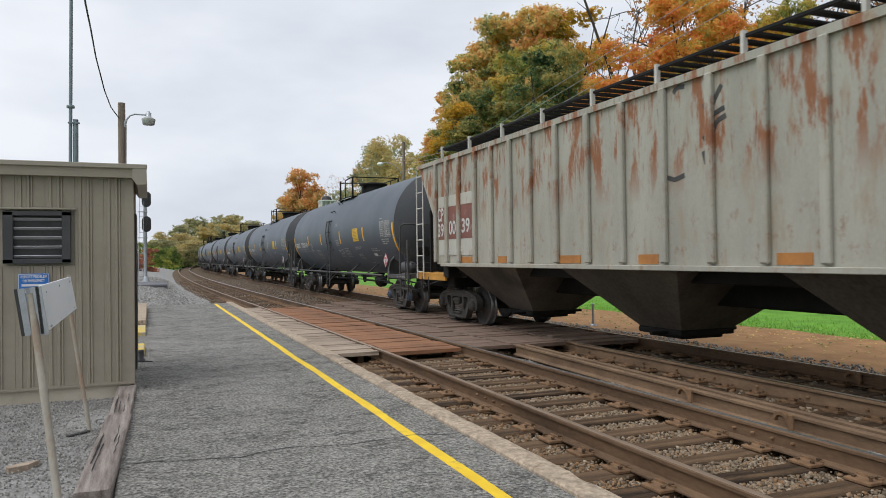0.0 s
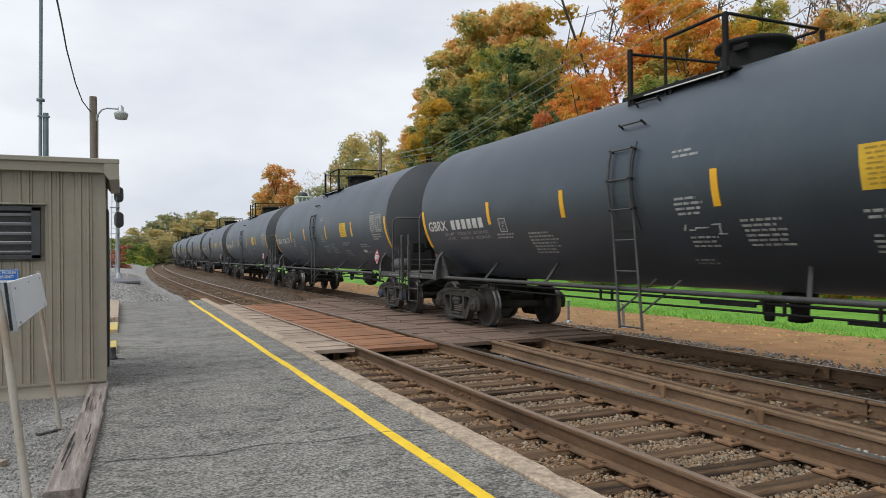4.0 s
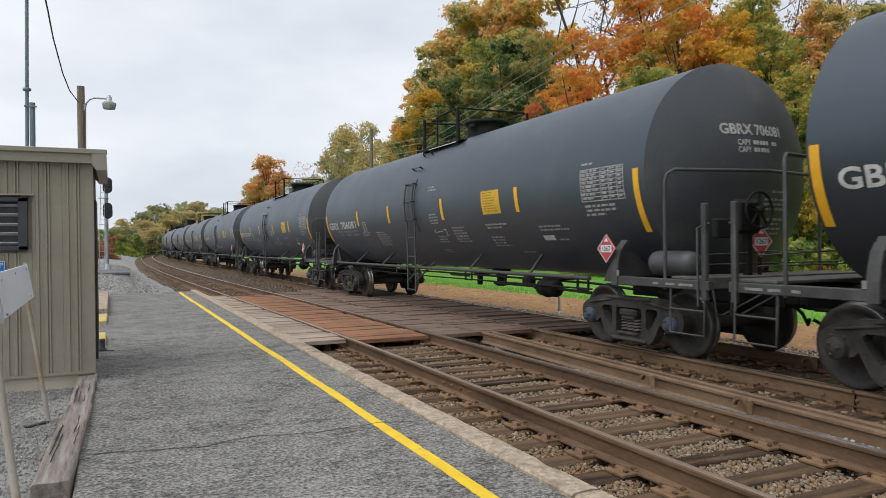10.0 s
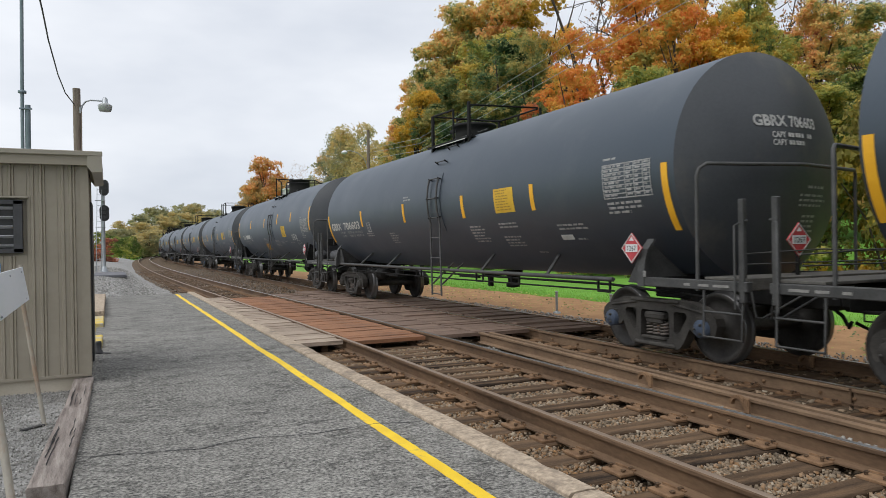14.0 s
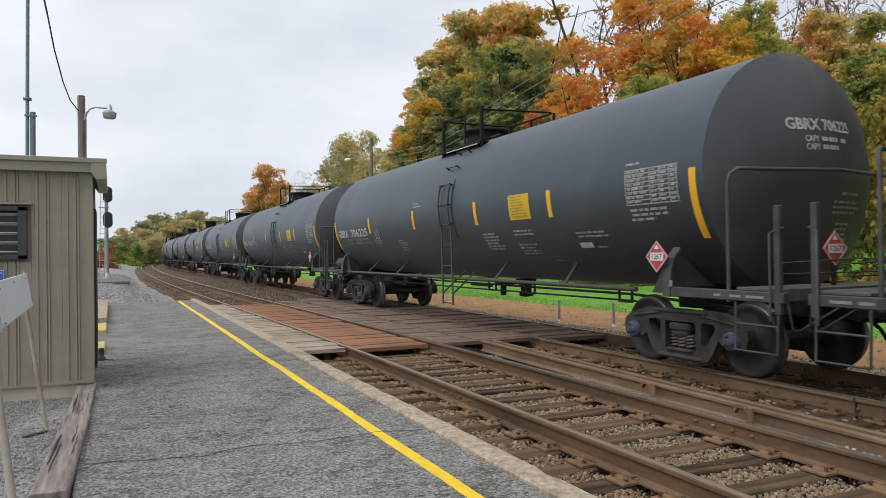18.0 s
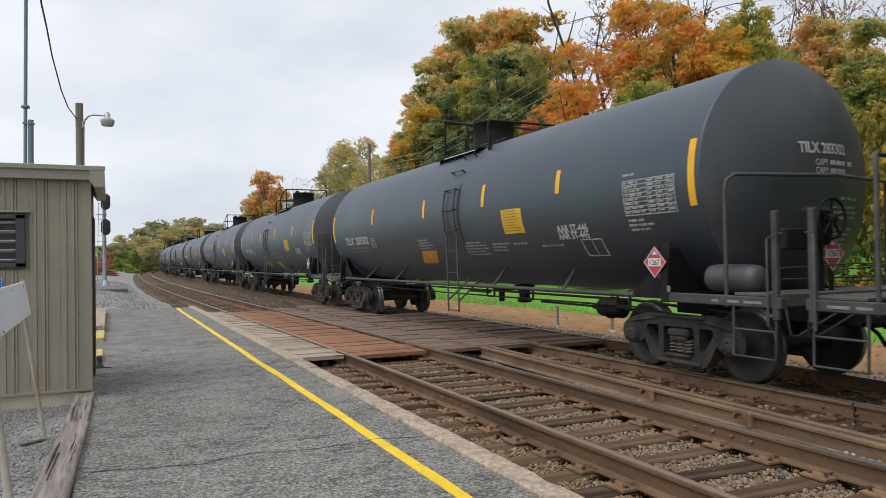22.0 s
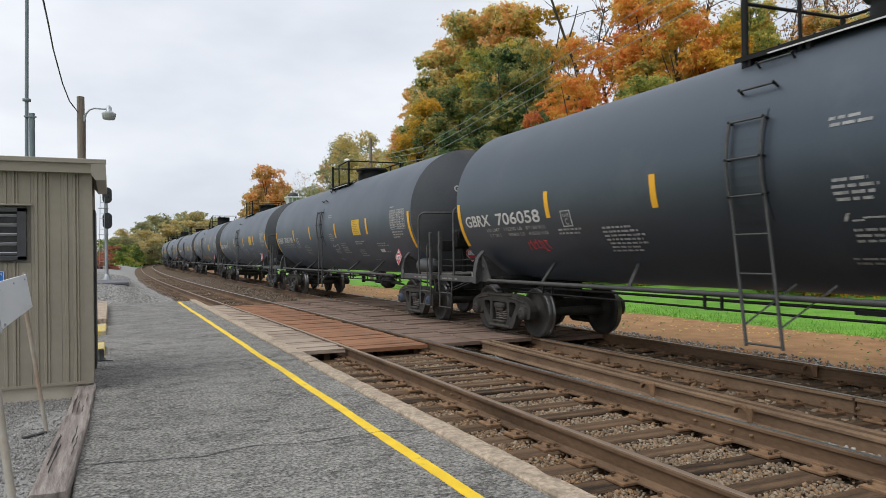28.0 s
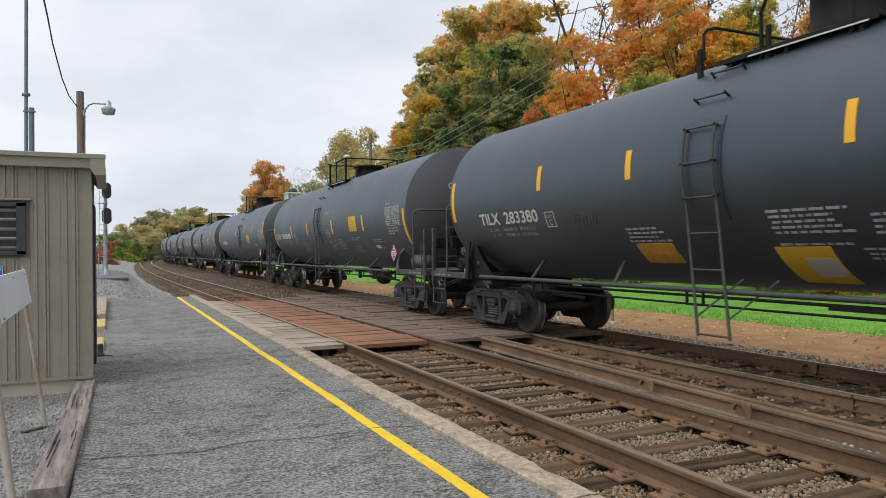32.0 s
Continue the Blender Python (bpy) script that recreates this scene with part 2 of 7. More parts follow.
TIMBER = mat("grey_weathered_timber", (0.13, 0.10, 0.085), (0.50, 0.435, 0.385), 3.0, 0.95, bump=1.0, fine=34, stretch=(8, 0.6, 8), bump_dist=0.03, stain=(0.15, 0.115, 0.095), stain_scale=1.1, stain_amt=0.4)
BARK = mat("bark", (0.03, 0.024, 0.018), (0.10, 0.08, 0.065), 4, 0.95, bump=0.8, fine=25, stretch=(3, 3, 0.6))
def hopper_paint():
    """Chalky grey paint with rust running down from the top edge in streaks, and brown blotches low down."""
    m = mat("hopper_grey_paint", (0.29, 0.28, 0.235), (0.42, 0.405, 0.345), 0.9, 0.65, bump=0.08, fine=25, stain=(0.33, 0.27, 0.19), stain_scale=2.2, stain_amt=0.35, stretch=(1.0, 2.4, 0.7))
    n, l = m.node_tree.nodes, m.node_tree.links
    bs = n["Principled BSDF"]
    col = bs.inputs["Base Color"].links[0].from_socket
    co = n.new("ShaderNodeTexCoord")
    sep = n.new("ShaderNodeSeparateXYZ")
    l.new(co.outputs["Object"], sep.inputs[0])
    for stretch, scale, a, c, tint, amt, lo, hi in (((1.0, 3.0, 0.75), 1.15, 0.51, 0.58, (0.26, 0.105, 0.045), 1.0, 2.30, 2.90), ((1.0, 9.0, 1.2), 1.3, 0.56, 0.66, (0.20, 0.075, 0.035), 0.9, 2.1, 3.0),
                                                ((1.0, 3.0, 2.0), 2.2, 0.56, 0.66, (0.24, 0.14, 0.075), 0.7, 2.5, 1.9)):
        mp = n.new("ShaderNodeMapping")
        mp.inputs["Scale"].default_value = stretch
        mp.inputs["Location"].default_value = (scale * 3, amt * 7, lo)
        l.new(co.outputs["Object"], mp.inputs["Vector"])
        t = n.new("ShaderNodeTexNoise")
        t.inputs["Scale"].default_value, t.inputs["Detail"].default_value, t.inputs["Roughness"].default_value = scale, 9, 0.72
        l.new(mp.outputs[0], t.inputs["Vector"])
        r = n.new("ShaderNodeMapRange")
        r.inputs["From Min"].default_value, r.inputs["From Max"].default_value, r.inputs["To Max"].default_value = a, c, amt
        l.new(t.outputs["Fac"], r.inputs["Value"])
        h = n.new("ShaderNodeMapRange")
        h.inputs["From Min"].default_value, h.inputs["From Max"].default_value = lo, hi
        l.new(sep.outputs["Z"], h.inputs["Value"])
        k = n.new("ShaderNodeMath")
        k.operation = "MULTIPLY"
        l.new(r.outputs[0], k.inputs[0])
        l.new(h.outputs[0], k.inputs[1])
        mx = n.new("ShaderNodeMix")
        mx.data_type = "RGBA"
        l.new(k.outputs[0], mx.inputs["Factor"])
        l.new(col, mx.inputs[6])
        mx.inputs[7].default_value = (*tint, 1)
        col = mx.outputs[2]
    l.new(col, bs.inputs["Base Color"])
    return m


HOPPER_GREY = hopper_paint()
for m, level in ((STEEL_BLACK, 0.22), (TRUCK_GREY, 0.25), (WHEEL, 0.3), (RAIL, 0.3), (TIE, 0.2), (BALLAST, 0.2), (PLATE, 0.3)):
    # greasy dust leaves little gloss
    m.node_tree.nodes["Principled BSDF"].inputs["Specular IOR Level"].default_value = level
TANK_CHARCOAL = mat("tank_charcoal_paint", (0.0105, 0.0135, 0.018), (0.022, 0.0265, 0.033), 0.8, 0.46, bump=0.03, fine=25, stain=(0.028, 0.028, 0.029), stain_scale=0.9, stain_amt=0.3)
for m in (TANK_BLACK, TANK_CHARCOAL, TANK_PLATE):
    # glossy enamel under a thin coat of road dust
    bs = m.node_tree.nodes["Principled BSDF"]
    bs.inputs["Specular IOR Level"].default_value = 1.0
    bs.inputs["IOR"].default_value = 1.58
    bs.inputs["Specular Tint"].default_value = (0.74, 0.87, 1.0, 1)
    bs.inputs["Sheen Weight"].default_value = 0.11
    bs.inputs["Sheen Roughness"].default_value = 0.45
    bs.inputs["Sheen Tint"].default_value = (0.72, 0.82, 1.0, 1)
TANK_END = mat("dusty_tank_end_paint", (0.034, 0.0375, 0.043), (0.058, 0.062, 0.068), 0.8, 0.5, bump=0.04, fine=25, stain=(0.092, 0.085, 0.075), stain_scale=0.7, stain_amt=0.45)
STEEL_GREY = mat("sill_grey_paint", (0.032, 0.032, 0.031), (0.078, 0.077, 0.074), 5, 0.6, bump=0.1, fine=40)
DECK_GREY = mat("end_platform_grating", (0.055, 0.052, 0.047), (0.15, 0.14, 0.122), 6, 0.75, 0.2, bump=0.5, fine=50)
RESERVOIR = mat("reservoir_grey", (0.045, 0.045, 0.047), (0.085, 0.085, 0.088), 3, 0.5, bump=0.05)
MARK_DULL = mat("worn_stencil", (0.16, 0.155, 0.145), (0.30, 0.29, 0.27), 9, 0.8, bump=0.0)
SPRING = mat("spring_steel", (0.09, 0.075, 0.065), (0.20, 0.17, 0.15), 8, 0.6, 0.3, bump=0.2)
CAP_BLUE = mat("bearing_cap_blue", (0.03, 0.048, 0.085), (0.09, 0.115, 0.16), 8, 0.7, bump=0.3, stain=(0.05, 0.05, 0.05), stain_scale=6, stain_amt=0.4)
PLACARD_RED = mat("placard_red", (0.42, 0.035, 0.045), (0.55, 0.06, 0.07), 8, 0.5, bump=0.0)
WHITE_CLEAN = mat("placard_white", (0.62, 0.62, 0.62), (0.75, 0.75, 0.75), 8, 0.5, bump=0.0)
INK_BLACK = mat("black_ink", (0.02, 0.02, 0.02), (0.05, 0.05, 0.05), 8, 0.6, bump=0.0)
INK_BROWN = mat("dark_print", (0.28, 0.17, 0.015), (0.40, 0.25, 0.03), 8, 0.6, bump=0.0)
HOPPER_WHITE = mat("hopper_white_band", (0.40, 0.39, 0.34), (0.52, 0.51, 0.45), 2, 0.65, bump=0.05, stain=(0.30, 0.16, 0.09), stain_scale=2.0, stain_amt=0.3, stretch=(2, 2, 0.6))
PANEL_BROWN = mat("brown_number_panel", (0.16, 0.060, 0.045), (0.24, 0.095, 0.075), 2, 0.65, bump=0.05, stain=(0.30, 0.24, 0.2), stain_scale=3, stain_amt=0.1)
RUST_PATCH = mat("rust_primer_patch", (0.30, 0.12, 0.035), (0.48, 0.21, 0.05), 5, 0.75, bump=0.1)
# hopper bays: mottled brown, much darker than the body's grey
HOPPER_BAY_BROWN = mat("hopper_bay_brown", (0.04, 0.033, 0.027), (0.15, 0.128, 0.102), 0.9, 0.8, bump=0.2, fine=20, stain=(0.03, 0.026, 0.022), stain_scale=0.7, stain_amt=0.4, stretch=(1, 1, 0.6))
LADDER_WHITE = mat("chalky_white_ladder", (0.40, 0.39, 0.36), (0.58, 0.57, 0.53), 6, 0.6, bump=0.05)
def stone_mat(name, cols):
    """Each stone its own tint, with grain and dust."""
    m = mat(name, (0.62, 0.60, 0.56), (1.0, 1.0, 1.0), 14, 0.95, bump=0.5, fine=70, bump_dist=0.006)
    n, l = m.node_tree.nodes, m.node_tree.links
    bs = n["Principled BSDF"]
    src = bs.inputs["Base Color"].links[0].from_socket
    geo = n.new("ShaderNodeNewGeometry")
    rp = n.new("ShaderNodeValToRGB")
    rp.color_ramp.interpolation = "LINEAR"
    while len(rp.color_ramp.elements) < len(cols):
        rp.color_ramp.elements.new(0.5)
    for k, (e, c) in enumerate(zip(rp.color_ramp.elements, cols)):
        e.position, e.color = k / (len(cols) - 1), (*c, 1)
    l.new(geo.outputs["Random Per Island"], rp.inputs["Fac"])
    mul = n.new("ShaderNodeMix")
    mul.data_type, mul.blend_type = "RGBA", "MULTIPLY"
    mul.inputs["Factor"].default_value = 1.0
    l.new(rp.outputs[0], mul.inputs[6])
    l.new(src, mul.inputs[7])
    l.new(mul.outputs[2], bs.inputs["Base Color"])
    return m


STONE = stone_mat("ballast_stone", ((0.11, 0.085, 0.058), (0.25, 0.185, 0.123), (0.34, 0.27, 0.19), (0.31, 0.175, 0.08), (0.46, 0.39, 0.295)))
STONE_RUST = stone_mat("rusty_stone", ((0.16, 0.095, 0.05), (0.26, 0.15, 0.07), (0.36, 0.20, 0.085), (0.20, 0.14, 0.09)))
STONE_TRACK = stone_mat("track_stone", ((0.11, 0.085, 0.064), (0.21, 0.168, 0.13), (0.29, 0.25, 0.21), (0.25, 0.15, 0.08), (0.36, 0.32, 0.27)))
STONE_PALE = stone_mat("pale_stone", ((0.24, 0.23, 0.20), (0.38, 0.37, 0.34), (0.56, 0.55, 0.52)))
STONE_GREY = stone_mat("grey_stone", ((0.18, 0.175, 0.16), (0.34, 0.335, 0.32), (0.44, 0.43, 0.41), (0.58, 0.57, 0.55)))
GRAVEL = mat("gravel_sheet", (0.17, 0.167, 0.155), (0.38, 0.37, 0.35), 7, 0.95, bump=1.0, fine=70, bump_dist=0.02, stain=(0.17, 0.16, 0.145), stain_scale=0.8, stain_amt=0.3)
CRACK = mat("crack_filler", (0.035, 0.035, 0.035), (0.07, 0.07, 0.07), 6, 0.95, bump=0.3)
GRASS_BLADE = mat("grass_blade", (0.13, 0.30, 0.025), (0.25, 0.47, 0.06), 1.5, 0.7, bump=0.0)
RAIL_RUST = mat("rusty_rail", (0.115, 0.0712, 0.0409), (0.27, 0.176, 0.103), 4, 0.85, 0.1, bump=0.4, fine=40, stretch=(1, 0.4, 1))
LOUVRE_SLAT = mat("louvre_slat", (0.34, 0.34, 0.36), (0.46, 0.46, 0.48), 3, 0.4, 0.2, bump=0.02)
SIGN_BLUE = mat("blue_sign", (0.014, 0.13, 0.46), (0.020, 0.16, 0.52), 3, 0.5, bump=0.0)
FOOTING = mat("pale_footing_concrete", (0.44, 0.39, 0.30), (0.58, 0.52, 0.42), 3, 0.9, bump=0.4, fine=50, stain=(0.34, 0.29, 0.22), stain_scale=2.0, stain_amt=0.3)
POST_RUST = mat("rusty_pipe_post", (0.30, 0.275, 0.225), (0.44, 0.405, 0.34), 5, 0.8, 0.1, bump=0.2, fine=50, stain=(0.27, 0.14, 0.065), stain_scale=3.0, stain_amt=0.6, stretch=(1, 1, 0.5))
LAMP_GLASS = mat("lamp_shade_glass", (0.28, 0.29, 0.28), (0.42, 0.43, 0.42), 10, 0.3, bump=0.1)
MAST_BLUE = mat("blue_grey_mast", (0.14, 0.18, 0.20), (0.22, 0.27, 0.29), 3, 0.5, 0.3, bump=0.02)
SLAB = mat("dark_slab", (0.10, 0.10, 0.11), (0.17, 0.17, 0.18), 3, 0.9, bump=0.3)
SIGN_WHITE = mat("white_sheet_metal", (0.76, 0.79, 0.83), (0.84, 0.86, 0.89), 2, 0.5, bump=0.02)


def leaf_mat(name, *cols, top=0.25):
    """Leaves that run through the colours cols in patches, the last of them most on the upper boughs, which turn first."""
    m = bpy.data.materials.new(name)
    m.use_nodes = True
    n, l = m.node_tree.nodes, m.node_tree.links
    bs = n["Principled BSDF"]
    geo = n.new("ShaderNodeNewGeometry")
    co = n.new("ShaderNodeTexCoord")
    oi = n.new("ShaderNodeObjectInfo")

    def mapped(src, f0, f1, t0, t1):
        r = n.new("ShaderNodeMapRange")
        for key, v in (("From Min", f0), ("From Max", f1), ("To Min", t0), ("To Max", t1)):
            r.inputs[key].default_value = v
        l.new(src, r.inputs["Value"])
        return r.outputs[0]

    def plus(p, q):
        k = n.new("ShaderNodeMath")
        l.new(p, k.inputs[0])
        l.new(q, k.inputs[1])
        return k.outputs[0]

    total = mapped(geo.outputs["Random Per Island"], 0, 1, -0.15, 0.15)
    for scale, det, amt in ((0.42, 2, 0.62), (1.6, 3, 0.34)):
        t = n.new("ShaderNodeTexNoise")
        t.inputs["Scale"].default_value, t.inputs["Detail"].default_value = scale, det
        l.new(co.outputs["Object"], t.inputs["Vector"])
        total = plus(total, mapped(t.outputs["Fac"], 0.32, 0.68, 0.25 - amt / 2, 0.25 + amt / 2))
    total = plus(total, mapped(oi.outputs["Random"], 0, 1, -0.12, 0.12))
    sep = n.new("ShaderNodeSeparateXYZ")
    l.new(co.outputs["Object"], sep.inputs[0])
    total = plus(total, mapped(sep.outputs["Z"], 4, 15, -top / 2, top / 2))
    rp = n.new("ShaderNodeValToRGB")
    el = rp.color_ramp.elements
    el[0].position, el[0].color = 0.18, (*cols[0], 1)
    el[1].position, el[1].color = 0.84, (*cols[-1], 1)
    for i, c in enumerate(cols[1:-1]):
        el.new(0.18 + 0.66 * (i + 1) / (len(cols) - 1)).color = (*c, 1)
    l.new(total, rp.inputs["Fac"])
    l.new(rp.outputs[0], bs.inputs["Base Color"])
    bs.inputs["Roughness"].default_value = 0.7
    bs.inputs["Specular IOR Level"].default_value = 0.3
    tr = n.new("ShaderNodeBsdfTranslucent")
    l.new(rp.outputs[0], tr.inputs["Color"])
    mx = n.new("ShaderNodeMixShader")
    mx.inputs[0].default_value = 0.48
    l.new(bs.outputs[0], mx.inputs[1])
    l.new(tr.outputs[0], mx.inputs[2])
    l.new(mx.outputs[0], n["Material Output"].inputs["Surface"])
    return m


LEAF_ORANGE = leaf_mat("leaves_orange", (0.35, 0.33, 0.09), (0.70, 0.48, 0.10), (0.80, 0.40, 0.09), (0.78, 0.28, 0.08), top=0.12)
LEAF_RUST = leaf_mat("leaves_rust", (0.12, 0.18, 0.08), (0.34, 0.375, 0.14), (0.62, 0.53, 0.20), (0.84, 0.57, 0.20), (0.77, 0.42, 0.17), top=0.24)
LEAF_RED = leaf_mat("leaves_red", (0.314, 0.134, 0.090), (0.560, 0.202, 0.112), (0.717, 0.291, 0.090))
LEAF_GREEN = leaf_mat("leaves_green", (0.048, 0.092, 0.046), (0.095, 0.165, 0.070), (0.22, 0.275, 0.105), (0.48, 0.40, 0.13), top=0.26)
LEAF_OLIVE = leaf_mat("leaves_olive", (0.14, 0.20, 0.06), (0.29, 0.34, 0.095), (0.52, 0.48, 0.12), (0.70, 0.50, 0.12))
LEAF_GOLD = leaf_mat("leaves_gold", (0.269, 0.235, 0.056), (0.605, 0.403, 0.056), (0.780, 0.470, 0.062))
LEAF_BROWN = leaf_mat("leaves_brown", (0.18, 0.13, 0.07), (0.36, 0.20, 0.08), (0.46, 0.20, 0.08))

# distance haze mixed into the colour: paler, greyer leaves for trees past y = 99
LEAF_HAZED = {"orange": leaf_mat("leaves_hazed_orange", (0.51, 0.37, 0.16), (0.76, 0.44, 0.16), (0.80, 0.40, 0.16)), "rust": leaf_mat("leaves_hazed_ochre", (0.34, 0.31, 0.16), (0.56, 0.43, 0.19), (0.71, 0.48, 0.20)),
            "gold": leaf_mat("leaves_hazed_gold", (0.32, 0.32, 0.18), (0.52, 0.45, 0.22), (0.66, 0.51, 0.22)), "olive": leaf_mat("leaves_hazed_olive", (0.22, 0.25, 0.17), (0.36, 0.36, 0.20), (0.50, 0.45, 0.23)),
            "green": leaf_mat("leaves_hazed_green", (0.16, 0.19, 0.11), (0.27, 0.30, 0.15), (0.44, 0.41, 0.19))}


# ---------------------------------------------------------------- mesh building
class Shape:
    """A mesh in the making: points, faces, and which faces are smooth or take the second material."""

    def __init__(self):
        self.v, self.f, self.s, self.m = [], [], [], []

    def add(self, verts, faces, smooth=False, slot=0):
        o = len(self.v)
        self.v += [tuple(p) for p in verts]
        self.f += [tuple(i + o for i in f) for f in faces]
        self.s += [smooth] * len(faces)
        self.m += [slot] * len(faces)
        return self

    def box(self, c, d, bevel=0.0, rot=None, slot=0):
        x, y, z = (q / 2 for q in d)
        b = min(bevel, 0.45 * min(d))
        if b <= 0:
            pts = [(i * x, j * y, k * z) for i in (-1, 1) for j in (-1, 1) for k in (-1, 1)]
            fs = [(0, 1, 3, 2), (4, 6, 7, 5), (0, 4, 5, 1), (2, 3, 7, 6), (0, 2, 6, 4), (1, 5, 7, 3)]
        else:
            pts, ix = [], {}
            for i in (-1, 1):
                for j in (-1, 1):
                    for k in (-1, 1):
                        for a in range(3):
                            q = [i * (x - b), j * (y - b), k * (z - b)]
                            q[a] = (i * x, j * y, k * z)[a]
                            ix[i, j, k, a] = len(pts)
                            pts.append(tuple(q))
            fs = []
            for s in (-1, 1):
                fs.append([ix[s, j, k, 0] for j, k in ((-1, -1), (1, -1), (1, 1), (-1, 1))][::s])
                fs.append([ix[i, s, k, 1] for i, k in ((-1, -1), (-1, 1), (1, 1), (1, -1))][::s])
                fs.append([ix[i, j, s, 2] for i, j in ((-1, -1), (1, -1), (1, 1), (-1, 1))][::s])
            for i in (-1, 1):
                for j in (-1, 1):
                    fs.append([ix[i, j, -1, 0], ix[i, j, 1, 0], ix[i, j, 1, 1], ix[i, j, -1, 1]][::i * j])
                    fs.append([ix[i, -1, j, 0], ix[i, -1, j, 2], ix[i, 1, j, 2], ix[i, 1, j, 0]][::i * j])
                    fs.append([ix[-1, i, j, 1], ix[1, i, j, 1], ix[1, i, j, 2], ix[-1, i, j, 2]][::i * j])
                    for k in (-1, 1):
                        fs.append([ix[i, j, k, a] for a in range(3)][::i * j * k])
        if rot is not None:
            pts = [rot @ Vector(p) for p in pts]
        return self.add([(p[0] + c[0], p[1] + c[1], p[2] + c[2]) for p in pts], fs, False, slot)

    def beam(self, p, q, w, t, bevel=0.0, up=(0, 0, 1), slot=0):
        """A rectangular bar from p to q, w across and t along up."""
        p, q = Vector(p), Vector(q)
        d = q - p
        yv = d.normalized()
        xv = yv.cross(Vector(up))
        if xv.length < 1e-4:
            xv = yv.cross(Vector((1, 0, 0)))
        xv.normalize()
        zv = xv.cross(yv)
        rot = Matrix((xv, yv, zv)).transposed()
        return self.box((p + q) / 2, (w, d.length, t), bevel, rot, slot)

    def tube(self, pts, r, seg=8, caps=True, slot=0, r2=None):
        pts = [Vector(p) for p in pts]
        n = len(pts)
        side = None
        vs, fs = [], []
        for i, p in enumerate(pts):
            d = (pts[min(i + 1, n - 1)] - pts[max(i - 1, 0)]).normalized()
            if side is None:
                side = d.cross(Vector((0, 0, 1)))
                if side.length < 1e-3:
                    side = d.cross(Vector((1, 0, 0)))
            side = (side - d * side.dot(d)).normalized()
            up = d.cross(side)
            rr = r if r2 is None else r + (r2 - r) * i / (n - 1)
            for k in range(seg):
                a = 2 * math.pi * k / seg
                vs.append(p + rr * (math.cos(a) * side + math.sin(a) * up))
        for i in range(n - 1):
            for k in range(seg):
                k2 = (k + 1) % seg
                fs.append((i * seg + k, i * seg + k2, (i + 1) * seg + k2, (i + 1) * seg + k))
        self.add(vs, fs, True, slot)
        if caps:
            self.add([vs[k] for k in range(seg)], [tuple(range(seg))[::-1]], False, slot)
            self.add([vs[(n - 1) * seg + k] for k in range(seg)], [tuple(range(seg))], False, slot)
        return self

    def lathe(self, prof, axis="y", seg=32, c=(0, 0, 0), slot=0, smooth=True, slots=None):
        """Turns (radius, along) pairs round an axis."""
        vs, fs, sl = [], [], []
        for r, h in prof:
            for k in range(seg):
                a = 2 * math.pi * k / seg
                u, w = r * math.cos(a), r * math.sin(a)
                p = {"x": (h, u, w), "y": (u, h, w), "z": (u, w, h)}[axis]
                vs.append((p[0] + c[0], p[1] + c[1], p[2] + c[2]))
        flip = -1 if axis == "y" else 1
        for i in range(len(prof) - 1):
            part_fs = []
            for k in range(seg):
                k2 = (k + 1) % seg
                part_fs.append((i * seg + k, i * seg + k2, (i + 1) * seg + k2, (i + 1) * seg + k)[::flip])
            fs.append(part_fs)
        o = len(self.v)
        self.v += vs
        for i, group in enumerate(fs):
            for f in group:
                self.f.append(tuple(q + o for q in f))
                self.s.append(smooth)
                self.m.append(slots[i] if slots else slot)
        return self

    def prism(self, poly, x0, x1, axis="x", slot=0):
        """A flat outline of (a, b) pairs pulled from x0 to x1 along an axis."""
        n = len(poly)
        put = {"x": lambda h, a, b: (h, a, b), "y": lambda h, a, b: (a, h, b), "z": lambda h, a, b: (a, b, h)}[axis]
        vs = [put(x0, a, b) for a, b in poly] + [put(x1, a, b) for a, b in poly]
        fs = [tuple(range(n))[::-1], tuple(range(n, 2 * n))] + [(i, (i + 1) % n, (i + 1) % n + n, i + n) for i in range(n)]
        return self.add(vs, fs, False, slot)

    def pierced(self, outline, holes, x0, x1):
        """A flat outline with holes, of (y, z) pairs, pulled from x0 to x1."""
        loops = [outline] + holes
        flat = [p for lp in loops for p in lp]
        n = len(flat)
        tris = geometry.tessellate_polygon([[Vector((a, c, 0)) for a, c in lp] for lp in loops])
        fs = [tuple(t) for t in tris] + [tuple(i + n for i in t[::-1]) for t in tris]
        o = 0
        for lp in loops:
            m = len(lp)
            fs += [(o + i, o + (i + 1) % m, o + (i + 1) % m + n, o + i + n) for i in range(m)]
            o += m
        return self.add([(x0, a, c) for a, c in flat] + [(x1, a, c) for a, c in flat], fs)

    def mesh(self, name, mats):
        me = bpy.data.meshes.new(name)
        me.from_pydata(self.v, [], self.f)
        me.polygons.foreach_set("use_smooth", self.s)
        me.polygons.foreach_set("material_index", self.m)
        for m in mats if isinstance(mats, (list, tuple)) else [mats]:
            me.materials.append(m)
        bm = bmesh.new()
        bm.from_mesh(me)
        bmesh.ops.recalc_face_normals(bm, faces=bm.faces)
        bm.to_mesh(me)
        bm.free()
        return me


def part(name, shape, material, parent=None, label="", at=None):
    ob = new(name, shape.mesh(name, material) if isinstance(shape, Shape) else shape)
    if parent is not None:
        ob.parent = parent
    if at is not None:
        ob.matrix_basis = at
    if label:
        ob["label"] = label
    return ob


